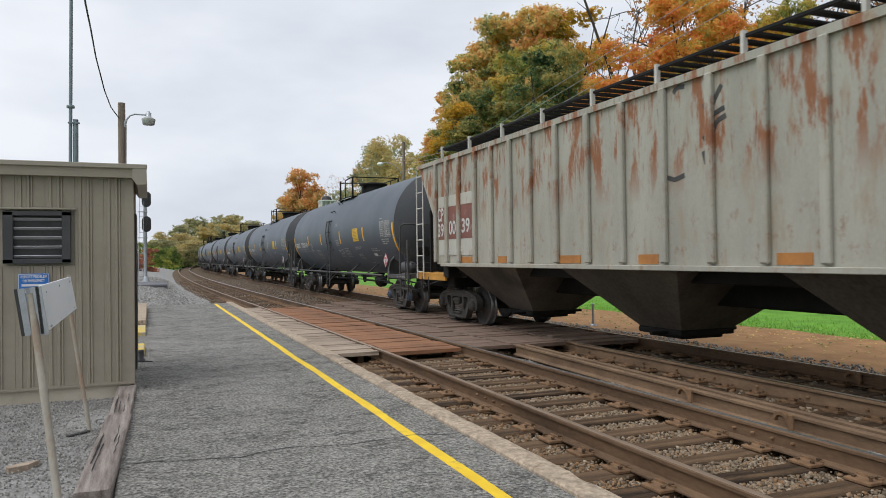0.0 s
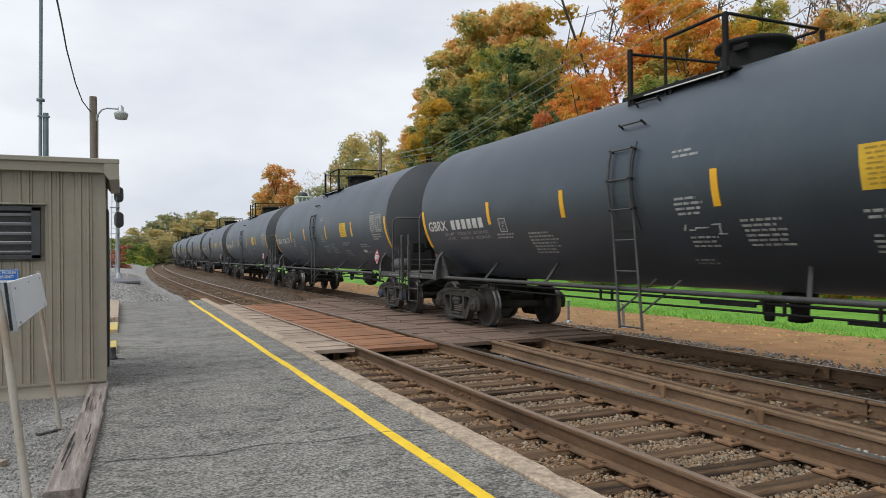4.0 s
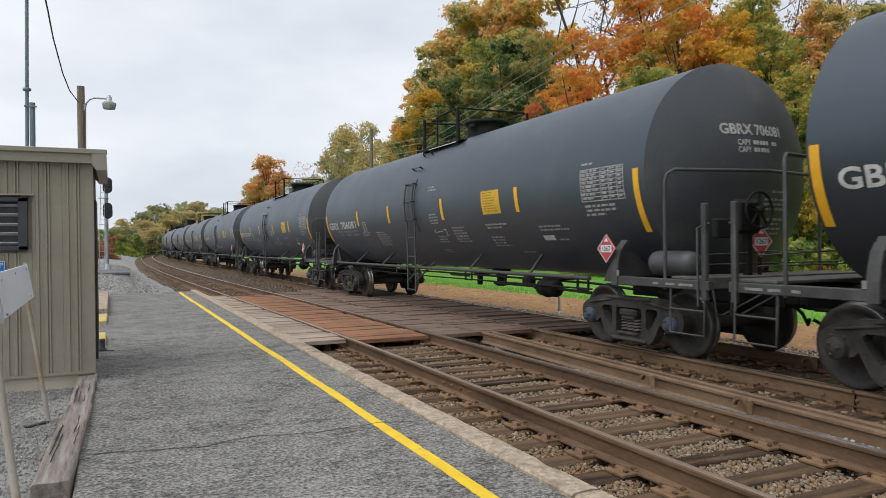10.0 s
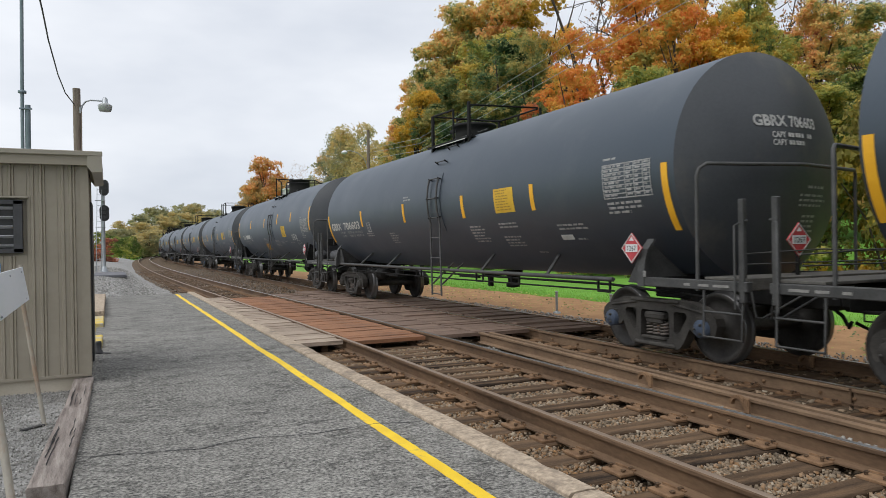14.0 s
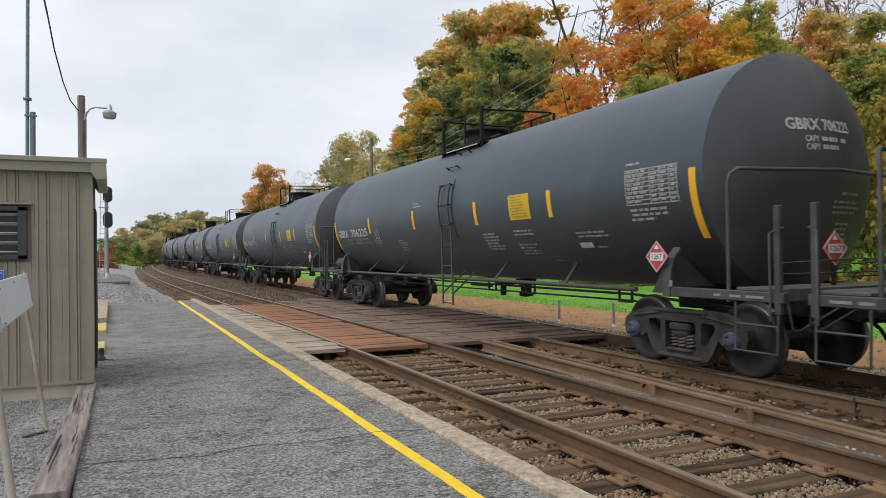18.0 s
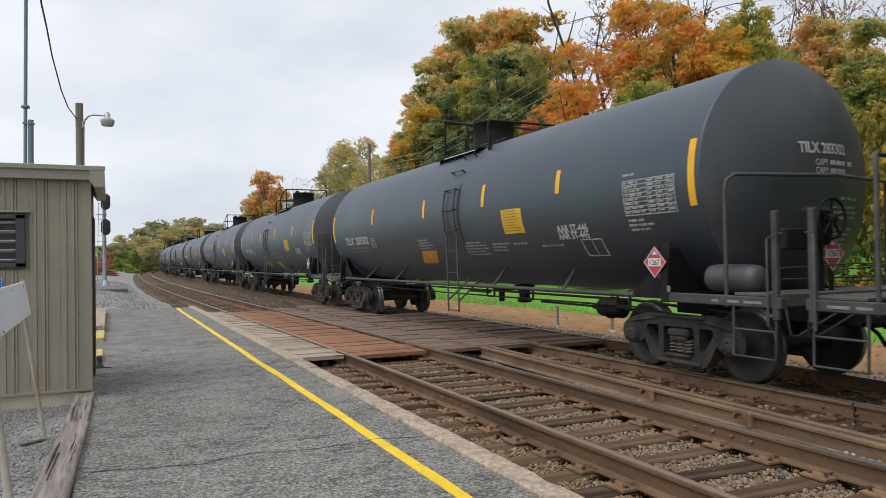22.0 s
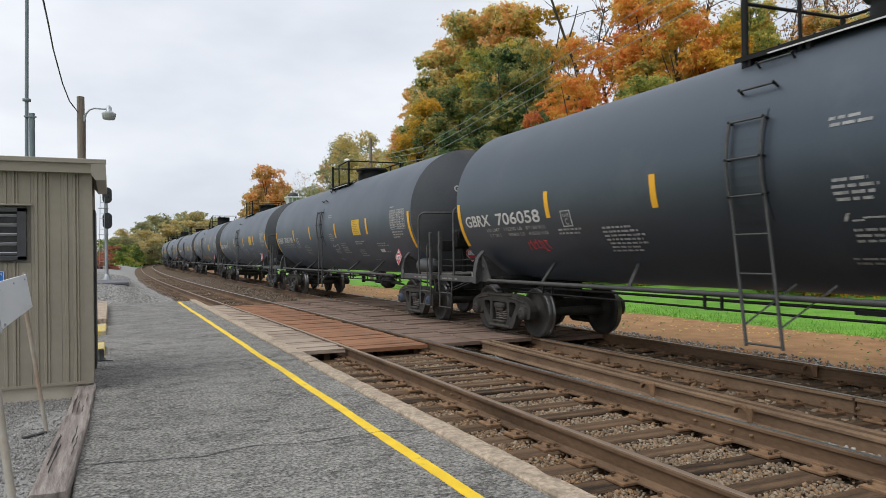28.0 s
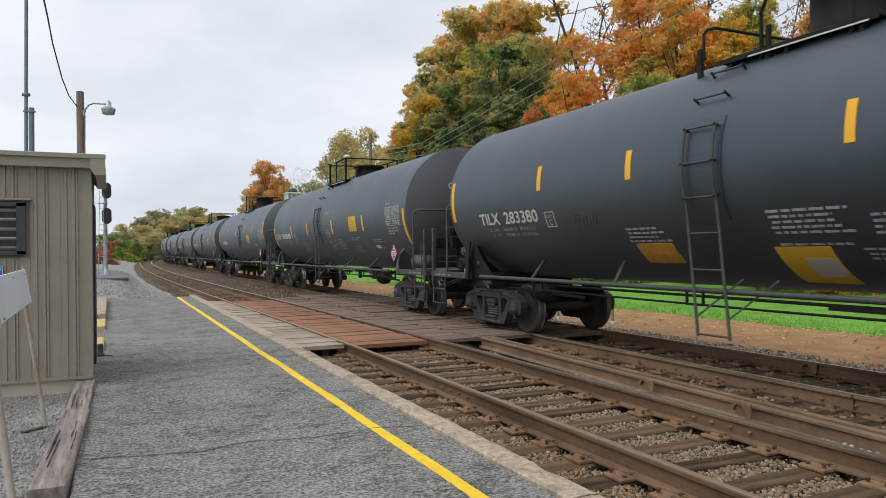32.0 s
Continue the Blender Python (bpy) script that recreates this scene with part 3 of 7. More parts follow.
def thing(name, label, category, group="", kind="", at=None):
    ob = new(name)
    ob.empty_display_size = 0.2
    if at is not None:
        ob.matrix_basis = at
    return tagged(ob, label, category, group, kind)


def lerp(a, b, w):
    return a + (b - a) * w


# ---------------------------------------------------------------- the line of the tracks
BEND = [(-470, 0.0), (8, 0.0), (16, -0.12), (26, -0.40), (40, -0.74), (55, -0.88), (70, -0.82), (90, -0.45), (110, 0.15)]


def sideways(y):
    """How far the tracks stand to the right of their straight part at y."""
    if y > 110:
        d = y - 110
        return 0.15 + 0.034 * d + 0.00068 * d * d
    for (y0, g0), (y1, g1) in zip(BEND, BEND[1:]):
        if y <= y1:
            w = (y - y0) / (y1 - y0)
            return lerp(g0, g1, w)
    return 0.15


def smooth_side(y):
    return (sideways(y - 5) + 2 * sideways(y) + sideways(y + 5)) / 4


FAR_BEND = ((-400, 0.0), (4, 0.0), (12, -0.06), (18, -0.10), (26, -0.02), (42, 0.01), (60, 0.11), (77, 0.29), (95, 0.36), (110, 0.34))


def far_sideways(y):
    if y > 110:
        d = y - 110
        return 0.34 + 0.030 * d + 0.00068 * d * d
    for (y0, g0), (y1, g1) in zip(FAR_BEND, FAR_BEND[1:]):
        if y <= y1:
            return lerp(g0, g1, (y - y0) / (y1 - y0))
    return 0.0


def far_side(y):
    """The same for the far track, which bends less."""
    return (far_sideways(y - 5) + 2 * far_sideways(y) + far_sideways(y + 5)) / 4


ARC = [(0.0, 0.0)]
for i in range(1, 420):
    y0 = ARC[-1][1]
    ds = 2.0
    slope = (far_side(y0 + 1) - far_side(y0 - 1)) / 2
    ARC.append((i * ds, y0 + ds / math.sqrt(1 + slope * slope)))


def along(s):
    """The place (sideways shift, y) at s metres of track from y = 0."""
    if s <= 0:
        return 0.0, s
    i = min(int(s / 2), len(ARC) - 2)
    y = lerp(ARC[i][1], ARC[i + 1][1], (s - ARC[i][0]) / 2)
    return far_side(y), y


NEAR_X, FAR_X, FAR_Z = 4.487, 8.07, -0.04
GAUGE = 0.7525


# ---------------------------------------------------------------- ground, platform and tracks
def strip(xa, xb, z, y0, y1, step, follow=True, wob=0.0, zfun=None):
    """A long sheet between two offsets, bent with the tracks where it follows them."""
    s = Shape()
    n = max(1, int((y1 - y0) / step))
    m = max(1, int(abs(xb - xa) / 0.9)) if wob else 1
    vs, fs = [], []
    for i in range(n + 1):
        y = lerp(y0, y1, i / n)
        g = smooth_side(y) if follow else 0
        for j in range(m + 1):
            x = lerp(xa, xb, j / m)
            zz = z + (wob * noise.noise((x * 0.7, y * 0.7, z)) if wob else 0)
            if zfun:
                zz += zfun(x, y)
            vs.append((x + g, y, zz))
    for i in range(n):
        for j in range(m):
            a = i * (m + 1) + j
            fs.append((a, a + 1, a + m + 2, a + m + 1))
    return s.add(vs, fs, True)


# one ground sheet to the horizon: grass, with a rise under the wood
gs = Shape()
gv, gf = [], []
GX = [-1500, -400, -120, -40, -12, 2, 9.9, 10.6, 11.6, 13, 16, 20, 26, 34, 45, 60, 90, 160, 400, 1500]
GY = [-1500, -500, -120, -40, -10, 0, 10, 20, 30, 45, 60, 80, 100, 130, 170, 230, 320, 600, 1500]


def rise(x, y):
    if x < 18:
        return 0.0
    return 5.5 * min(1, (x - 18) / 40) ** 1.3 * min(1, max(0, (y + 20) / 40))


for y in GY:
    for x in GX:
        gv.append((x, y, -0.62 + (0.18 if x > 11.7 else 0) + rise(x, y)))
for i in range(len(GY) - 1):
    for j in range(len(GX) - 1):
        a = i * len(GX) + j
        gf.append((a, a + 1, a + len(GX) + 1, a + len(GX)))
gs.add(gv, gf, True)
ground = tagged(part("ground", gs, GRASS), "mown green grass field beyond the railway tracks", "grass", kind="structure")

earth = tagged(part("ground_verge", strip(9.9, 14.85, -0.385, -60, 150, 1.0, True, 0.04), DIRT), "bare brown earth strip beside the ballast", "earth", kind="structure")

ballast = tagged(part("ballast", strip(2.72, 10.4, -0.262, -60, 330, 0.7, True, 0.03, lambda x, y: -0.22 * max(0, min(1, (x - 9.7) / 0.7))), BALLAST),
                 "grey and brown crushed stone ballast between the rails", "ballast", kind="structure")

platform = Shape()
for yy0, yy1 in ((-40, 25.6),):
    platform.box(((-0.13 + 2.57) / 2, (yy0 + yy1) / 2, -0.16), (2.70, yy1 - yy0, 0.38), 0.01)
pavement = tagged(part("pavement", platform, ASPHALT), "worn grey asphalt station platform with cracks", "platform", kind="structure")

yl = Shape()
ys = [-40, -20, 0] + [2 + 0.05 * i for i in range(467)]
vs, fs = [], []
for i, y in enumerate(ys):
    w = 0.048 + 0.009 * noise.noise((y * 1.7, 0, 0)) + 0.005 * noise.noise((y * 14, 0, 4))
    c = 2.14 + 0.022 * noise.noise((y * 0.5, 3, 0)) + 0.005 * noise.noise((y * 11, 3, 9))
    vs += [(c - w, y, 0.034), (c + w, y, 0.034), (c + w, y, 0.02), (c - w, y, 0.02)]
    if i:
        a = 4 * (i - 1)
        fs += [(a, a + 1, a + 5, a + 4), (a + 1, a + 2, a + 6, a + 5), (a + 3, a, a + 4, a + 7)]
yl.add(vs, fs)
tagged(part("platform_edge_line", yl, YELLOW_LINE), "painted yellow safety line on the asphalt platform", "painted line", kind="structure")

kerb = thing("platform_kerb", "weathered tan concrete kerb along the platform edge", "kerb", kind="structure")
KERB_Y = [-40, -30, -20, -10, -3.4, -0.6, 3.22, 6.0, 9.5, 12.9, 16.4, 19.8, 22.8, 25.9]
for y0, y1 in zip(KERB_Y, KERB_Y[1:]):
    k = Shape()
    n = max(3, int((y1 - y0) / 0.07)) if y1 > 0 else 3
    ya, yb = y0 + 0.010, y1 - 0.010
    prof = ((-0.11, -0.48), (-0.108, 0.046), (-0.092, 0.062), (-0.03, 0.066), (0.03, 0.066), (0.085, 0.060), (0.10, 0.044), (0.104, -0.06), (0.10, -0.48))
    vs, fs = [], []
    for i in range(n + 1):
        y = lerp(ya, yb, i / n)
        for q, (dx, z) in enumerate(prof):
            chip = max(0, noise.noise((y * 3.7, q * 9.1, 7)) - 0.22) * 0.022 if q in (5, 6) else (max(0, noise.noise((y * 5.1, 3, 11)) - 0.2) * -0.022 if q in (1, 2) else 0)
            vs.append((2.665 + dx + 0.003 * noise.noise((y * 3, q, 1)) - chip, y, z + 0.003 * noise.noise((y * 4, q, 3)) - abs(chip) * 0.8))
    m = len(prof)
    for i in range(n):
        fs += [(i * m + j, i * m + (j + 1) % m, (i + 1) * m + (j + 1) % m, (i + 1) * m + j) for j in range(m)]
    k.add(vs, fs + [tuple(range(m)), tuple(range(n * m, n * m + m))])
    part("kerb_stone", k, CONCRETE, kerb).matrix_basis = pose(random.uniform(-0.006, 0.006), 0, random.uniform(-0.004, 0.006))


def rail_profile():
    """Half section of a heavy rail: (across, height) from the head's centre, top at 0."""
    return [(0.0, 0.0), (0.015, -0.0005), (0.030, -0.002), (0.037, -0.012), (0.037, -0.036), (0.010, -0.048), (0.009, -0.150), (0.030, -0.162), (0.072, -0.172), (0.072, -0.185), (0, -0.185)]


def rail(name, xc, y0, y1, label, top, follow=smooth_side, dz=0.0):
    prof = rail_profile()
    full = prof + [(-a, b) for a, b in prof[-2:0:-1]]
    n = len(full)
    vs, fs, ms = [], [], []
    yy, y = [], y0
    while y < y1:
        yy.append(y)
        y += 40 if y < -20 or not follow else (4 if y < 160 else 8)
    yy.append(y1)
    for y in yy:
        g = follow(y) if follow else 0
        vs += [(xc + a + g, y, b + dz) for a, b in full]
    s = Shape()
    for i in range(len(yy) - 1):
        for j in range(n):
            a, b = i * n + j, i * n + (j + 1) % n
            fs.append((a, b, b + n, a + n))
            ms.append(1 if j in (0, 1, n - 2, n - 1) else 0)
    o = s.add(vs, fs)
    s.m = ms
    return tagged(part(name, s, [RAIL, top]), label, "rail", kind="structure", group="running rails")


rail("rail_1", NEAR_X - GAUGE, -470, 330, "dull brown steel rail beside the platform kerb", RAIL_TOP)
rail("rail_2", NEAR_X + GAUGE, -470, 330, "steel rail with a thin polished strip on its head", RAIL_SHINE)
rail("rail_3", FAR_X - GAUGE, -470, 330, "dark steel rail under the near wheels of the train", RAIL_SHINE, far_side, FAR_Z)
rail("rail_4", FAR_X + GAUGE, -470, 330, "dark steel rail under the far wheels of the train", RAIL_SHINE, far_side, FAR_Z)


# ---------------------------------------------------------------- the train
TANK_R, TANK_Z, TANK_HALF = 1.53, 2.56, 7.69
HEAD = 0.52
TC = 6.80
LETTERS = {}


def letters(text, height, bold=0.012):
    """Outline letters as (points, faces), lower left at the origin, cap height 1 scaled to height."""
    key = (text, bold)
    if key not in LETTERS:
        cu = bpy.data.curves.new("lettering", "FONT")
        cu.body, cu.size, cu.offset, cu.resolution_u = text, 1.0, bold, 3
        ob = new("lettering", cu)
        bpy.context.view_layer.update()
        me = bpy.data.meshes.new_from_object(ob.evaluated_get(bpy.context.evaluated_depsgraph_get()))
        LETTERS[key] = ([tuple(v.co) for v in me.vertices], [tuple(p.vertices) for p in me.polygons])
        bpy.data.objects.remove(ob)
        bpy.data.curves.remove(cu)
        bpy.data.meshes.remove(me)
    vs, fs = LETTERS[key]
    k = height / 0.70
    return [(x * k, y * k) for x, y, z in vs], fs


def side_point(y, ang, out=0.0):
    """A point on the tank's near side, ang degrees above its middle height."""
    a = radians(ang)
    r = TANK_R + out
    return (-r * math.cos(a), y, TANK_Z + r * math.sin(a))


DEG = math.degrees(1 / TANK_R)


def side_text(s, text, y, ang, height, bold=0.012, fit=None, out=0.006):
    vs, fs = letters(text, height, bold)
    k = 1.0 if fit is None else fit / max(v[0] for v in vs)
    s.add([side_point(y - a * k, ang + b * DEG, out) for a, b in vs], fs)


def side_patch(s, y0, y1, a0, a1, out=0.004, steps=6, slant=0.0):
    """A thin curved plate on the tank's side, from y0 to y1 and angle a0 to a1."""
    vs, fs = [], []
    for i in range(steps + 1):
        a = lerp(a0, a1, i / steps)
        sh = slant * i / steps
        vs += [side_point(y0 + sh, a, out), side_point(y1 + sh, a, out), side_point(y0 + sh, a, -0.01), side_point(y1 + sh, a, -0.01)]
    for i in range(steps):
        b = 4 * i
        fs += [(b, b + 1, b + 5, b + 4), (b, b + 4, b + 6, b + 2), (b + 1, b + 3, b + 7, b + 5)]
    n = 4 * steps
    fs += [(0, 2, 3, 1), (n, n + 1, n + 3, n + 2)]
    s.add(vs, fs)


def side_bars(s, rng, y, ang, width, rows, h=0.032, pitch=0.066, out=0.005):
    """Small writing too fine to read: rows of short bars."""
    for r in range(rows):
        a = ang - r * pitch * DEG
        w = width * rng.uniform(0.6, 1.0)
        p = rng.uniform(0, 0.06) * width
        while p < w:
            q = min(w, p + rng.uniform(0.05, 0.17))
            vs = [side_point(y - p, a, out), side_point(y - q, a, out), side_point(y - q, a - h * DEG, out), side_point(y - p, a - h * DEG, out)]
            s.add(vs, [(0, 1, 2, 3)])
            p = q + 0.028


def head_y(x, z, sign, kind="a"):
    r = min(0.999, math.hypot(x, z - TANK_Z) / TANK_R)
    bulge = 1 - r ** 1.8 if kind == "a" else 1 - r ** 2.1
    return sign * (TANK_HALF + HEAD * bulge)


def head_text(s, text, x, z, height, bold=0.012, fit=None, kind="a"):
    vs, fs = letters(text, height, bold)
    k = 1.0 if fit is None else fit / max(v[0] for v in vs)
    s.add([(x + a * k, head_y(x + a * k, z + b, -1, kind) - 0.008, z + b) for a, b in vs], fs)


def head_bars(s, rng, x, z, width, rows, h=0.035, pitch=0.065, kind="a"):
    for r in range(rows):
        p, zz = 0.0, z - r * pitch
        w = width * rng.uniform(0.7, 1)
        while p < w:
            q = min(w, p + rng.uniform(0.05, 0.15))
            s.add([(x + a, head_y(x + a, b, -1, kind) - 0.008, b) for a, b in ((p, zz), (q, zz), (q, zz - h), (p, zz - h))], [(0, 1, 2, 3)])
            p = q + 0.03


def tank_shape(kind, seg=72):
    """A shell with a crisp rim where the end jacket meets it; the ends of kind b bulge more squarely."""
    end = []
    for i in range(13):
        r = math.sin(math.pi / 2 * i / 12)
        end.append((max(0.001, TANK_R * r), head_y(TANK_R * r, TANK_Z, -1, kind) if r < 0.999 else -TANK_HALF))
    other = [(r, -y) for r, y in end[::-1]]
    shell = [(TANK_R, y) for y in (-TANK_HALF, -4.0, 0, 4.0, TANK_HALF)]
    s = Shape()
    for p, slot in ((end, 1), (shell, 0), (other, 1)):
        s.lathe(p, "y", seg, (0, 0, TANK_Z), slot)
    return s


HALF_FRAME = [(0.40, 0.79), (0.66, 0.78), (0.86, 0.725), (1.02, 0.665), (1.10, 0.60), (1.12, 0.50), (1.09, 0.39), (1.06, 0.36), (1.01, 0.36), (1.01, 0.47), (0.94, 0.55), (0.84, 0.55), (0.77, 0.47), (0.77, 0.37), (0.71, 0.39), (0.66, 0.44),
              (0.55, 0.24), (0.49, 0.165), (0.42, 0.13)]
FRAME_OUTLINE = HALF_FRAME + [(-a, c) for a, c in HALF_FRAME[::-1]]
HALF_HOLE = [(0.37, 0.61), (0.40, 0.64), (0.58, 0.635), (0.615, 0.60), (0.60, 0.55), (0.47, 0.37), (0.42, 0.335), (0.375, 0.36)]
FRAME_HOLES = [HALF_HOLE, [(-a, c) for a, c in HALF_HOLE], [(-0.25, 0.63), (0.25, 0.63), (0.275, 0.60), (0.285, 0.26), (-0.285, 0.26), (-0.275, 0.60)]]


def truck_parts(car, y, cap_mat):
    truck = part("truck", Shape().box((0, 0, 0.52), (1.85, 0.40, 0.24), 0.04).box((0, 0, 0.72), (0.45, 0.45, 0.2), 0.04), TRUCK_GREY, car, at=pose(0, y, 0))
    for sgn in (-1, 1):
        s = Shape()
        x = sgn * 1.0
        s.pierced(FRAME_OUTLINE, FRAME_HOLES, x - 0.075, x + 0.075)
        for yy in (-0.66, 0.66):
            s.beam((x, yy * 0.55, 0.735), (x, yy * 1.4, 0.655), 0.19, 0.035, 0.012)
        s.box((x, 0, 0.765), (0.20, 0.95, 0.05), 0.015).box((x, 0, 0.165), (0.22, 0.80, 0.06), 0.02)
        s.box((x - sgn * 0.01, 0, 0.255), (0.24, 0.46, 0.04), 0.01)
        part("side_frame", s, TRUCK_GREY, truck)
        part("bolster_end", Shape().box((x, 0, 0.555), (0.22, 0.38, 0.11), 0.03).box((x + sgn * 0.06, 0, 0.49), (0.06, 0.30, 0.08), 0.015), TRUCK_GREY, truck)
        for i in range(3):
            pts = []
            for k in range(37):
                a = k / 36 * 4.5 * 2 * math.pi
                pts.append((x + 0.06 * math.cos(a), (i - 1) * 0.135 + 0.06 * math.sin(a), 0.285 + 0.20 * k / 36))
            part("spring", Shape().tube(pts, 0.017, 5), SPRING, truck)
        for e in (-0.889, 0.889):
            part("bearing_cap", Shape().lathe([(0.001, sgn * 1.165), (0.045, sgn * 1.165), (0.06, sgn * 1.15), (0.105, sgn * 1.14), (0.12, sgn * 1.12), (0.125, sgn * 0.94)], "x", 16, (0, e, 0.457)), cap_mat, truck)
            part("adapter", Shape().box((x, e, 0.575), (0.17, 0.22, 0.06), 0.015), TRUCK_GREY, truck)
    for e in (-0.889, 0.889):
        wh = Shape()
        for sgn in (-1, 1):
            i0 = sgn * (GAUGE - 0.075)
            prof = [(0.08, i0 - sgn * 0.02), (0.11, i0 - sgn * 0.01), (0.12, i0 + sgn * 0.03), (0.36, i0 + sgn * 0.02), (0.385, i0), (0.480, i0), (0.484, i0 + sgn * 0.02), (0.464, i0 + sgn * 0.036), (0.457, i0 + sgn * 0.06), (0.452, i0 + sgn * 0.135), (0.445, i0 + sgn * 0.14), (0.395, i0 + sgn * 0.14), (0.37, i0 + sgn * 0.10), (0.25, i0 + sgn * 0.095), (0.15, i0 + sgn * 0.135), (0.13, i0 + sgn * 0.17), (0.08, i0 + sgn * 0.17)]
            wh.lathe(prof, "x", 40, slots=[0] * 6 + [1] * 4 + [0] * 6)
        wh.lathe([(0.085, -1.06), (0.085, 1.06)], "x", 12)
        for sgn in (-1, 1):
            for q in range(3):
                a = q * 2.0944
                wh.lathe([(0.001, sgn * 1.178), (0.017, sgn * 1.178), (0.017, sgn * 1.13)], "x", 6, (0, 0.065 * math.cos(a), 0.065 * math.sin(a)))
        part("wheelset", wh, [WHEEL, TREAD], truck, at=pose(0, e, 0.457))
    return truck


def placard(car, m):
    d = Shape()
    r = 0.21
    d.prism([(0, -r), (r, 0), (0, r), (-r, 0)], -0.006, 0.006, "y")
    p = part("placard", d, PLACARD_RED, car, "red and white diamond hazard placard", m)
    edge = Shape()
    q, w = r * 0.93, 0.012
    c = [(0, -q), (q, 0), (0, q), (-q, 0)]
    for (x0, z0), (x1, z1) in zip(c, c[1:] + c[:1]):
        edge.beam((x0, -0.009, z0), (x1, -0.009, z1), w, 0.004, up=(0, -1, 0))
    part("placard_border", edge, WHITE_PAINT, p)
    part("placard_panel", Shape().box((0, -0.009, 0), (0.235, 0.006, 0.105)).prism([(-0.045, 0.10), (0.045, 0.10), (0, 0.155)], -0.010, -0.006, "y"), WHITE_CLEAN, p)
    t = Shape()
    vs, fs = letters("1267", 0.068, 0.015)
    wide = max(v[0] for v in vs)
    t.add([(a * 0.20 / wide - 0.10, -0.014, b - 0.034) for a, b in vs], fs)
    part("placard_number", t, INK_BLACK, p)
    return p


def tank_car(kind="a", brake=-1):
    """One tank car; its near (first) end towards -y. kind a: low saddles and side writing; b: tall dome, big saddles. brake: at which end the hand brake stands."""
    rng = random.Random(7 if kind == "a" else 9)
    car = thing("tank_car", "matt black railway tank car with yellow reflectors and white stencils" if kind == "a" else "charcoal black tank car with tall dome and orange patches", "tank car", "tank cars of the train")
    part("tank", tank_shape(kind), [TANK_BLACK if kind == "a" else TANK_CHARCOAL, TANK_END], car)
    body = TANK_BLACK if kind == "a" else TANK_CHARCOAL
    for y in (-7.64, 7.64):
        s = Shape().lathe([(TANK_R, y - 0.03), (TANK_R + 0.003, y - 0.025), (TANK_R + 0.003, y + 0.025), (TANK_R, y + 0.03)], "y", 72, (0, 0, TANK_Z)) if kind == "b" else None
        if s:
            part("weld_band", s, body, car)
    for y in (-TC, TC):
        truck_parts(car, y, TRUCK_GREY if y > 0 else (CAP_BLUE if kind == "a" else TRUCK_GREY))
    # dark curved plate behind the ladder; a car that runs the other way round has its top fittings mirrored
    turned = -brake if kind == "a" else brake
    s = Shape()
    side_patch(s, *(((0.80, 0.20) if turned > 0 else (-0.20, -0.80)) if kind == "a" else ((1.18, 0.50) if turned > 0 else (-0.50, -1.18))), -26, 21, 0.012, 12)
    part("ladder_backing", s, TANK_PLATE, car)
    # reflectors
    if kind == "a":
        mid = (-1.27, 1.95) if turned > 0 else (-1.80, 1.32)
        lay = [(-7.52, 1, -33), (-4.38, 0.5, -16), (mid[0], 0, -17), (mid[1], 0.5, -16), (4.45, 0, -16.3), (7.60, -0.5, -33)]
    else:
        mid = (-4.40, -1.08, 2.13, 4.35) if turned > 0 else (-4.70, -2.22, 0.57, 4.00)
        lay = [(-7.55, 17, -14), (mid[0], 15, 1), (mid[1], 16, 0), (mid[2], 13, -2), (mid[3], 14, -1), (7.55, 14, -16)]
    for y, a0, a1 in lay:
        s = Shape()
        side_patch(s, y + 0.055, y - 0.055, a0, a1, 0.006, 10)
        part("reflector", s, YELLOW_REFL, car, "yellow reflective strip")
    # caution panel with its fine print
    s, p = Shape(), Shape()
    ca = 0.8 if kind == "a" else -4.2
    cy0 = -3.10 if kind == "a" else -2.90
    side_patch(s, cy0, cy0 - 0.68, ca, ca - 16.5, 0.005)
    cp = part("caution_panel", s, YELLOW_PANEL, car, "yellow caution panel")
    side_bars(p, rng, cy0 - 0.06, ca - 1.2, 0.56, 8, 0.018, 0.049, 0.008)
    part("fine_print", p, INK_BROWN, cp)
    # table of data
    tb = Shape()
    ta = 4.3 if kind == "a" else 2.0
    for i in range(9):
        side_patch(tb, -6.27, -7.27, ta - i * 2.2, ta - i * 2.2 - (0.55 if i not in (0, 8) else 0.6), 0.005, 1)
    for y in (-6.27, -6.75, -6.93, -7.11, -7.25):
        side_patch(tb, y, y - 0.014, ta, ta - 18, 0.005, 4)
    side_bars(tb, rng, -6.30, ta - 0.8, 0.42, 8, 0.026, 0.0576)
    for yy in (-6.78, -6.96, -7.14):
        side_bars(tb, rng, yy, ta - 0.8, 0.13, 8, 0.024, 0.0576)
    side_bars(tb, rng, -6.29, ta - 20, 0.8 if kind == "a" else 0.5, 3, 0.035)
    side_bars(tb, rng, -6.27, ta + 3.4, 0.3, 1, 0.03)
    part("data_table", tb, STENCIL, car, "white stencilled table")
    # small stencils
    st = Shape()
    if kind == "a":
        by_ladder = ((-0.55, 11.4, 0.5, 2), (-0.55, -11.3, 0.62, 4), (-0.64, -31.2, 0.48, 3), (-0.48, -45, 0.5, 2)) if turned > 0 else ((1.31, 6.5, 0.5, 2),)
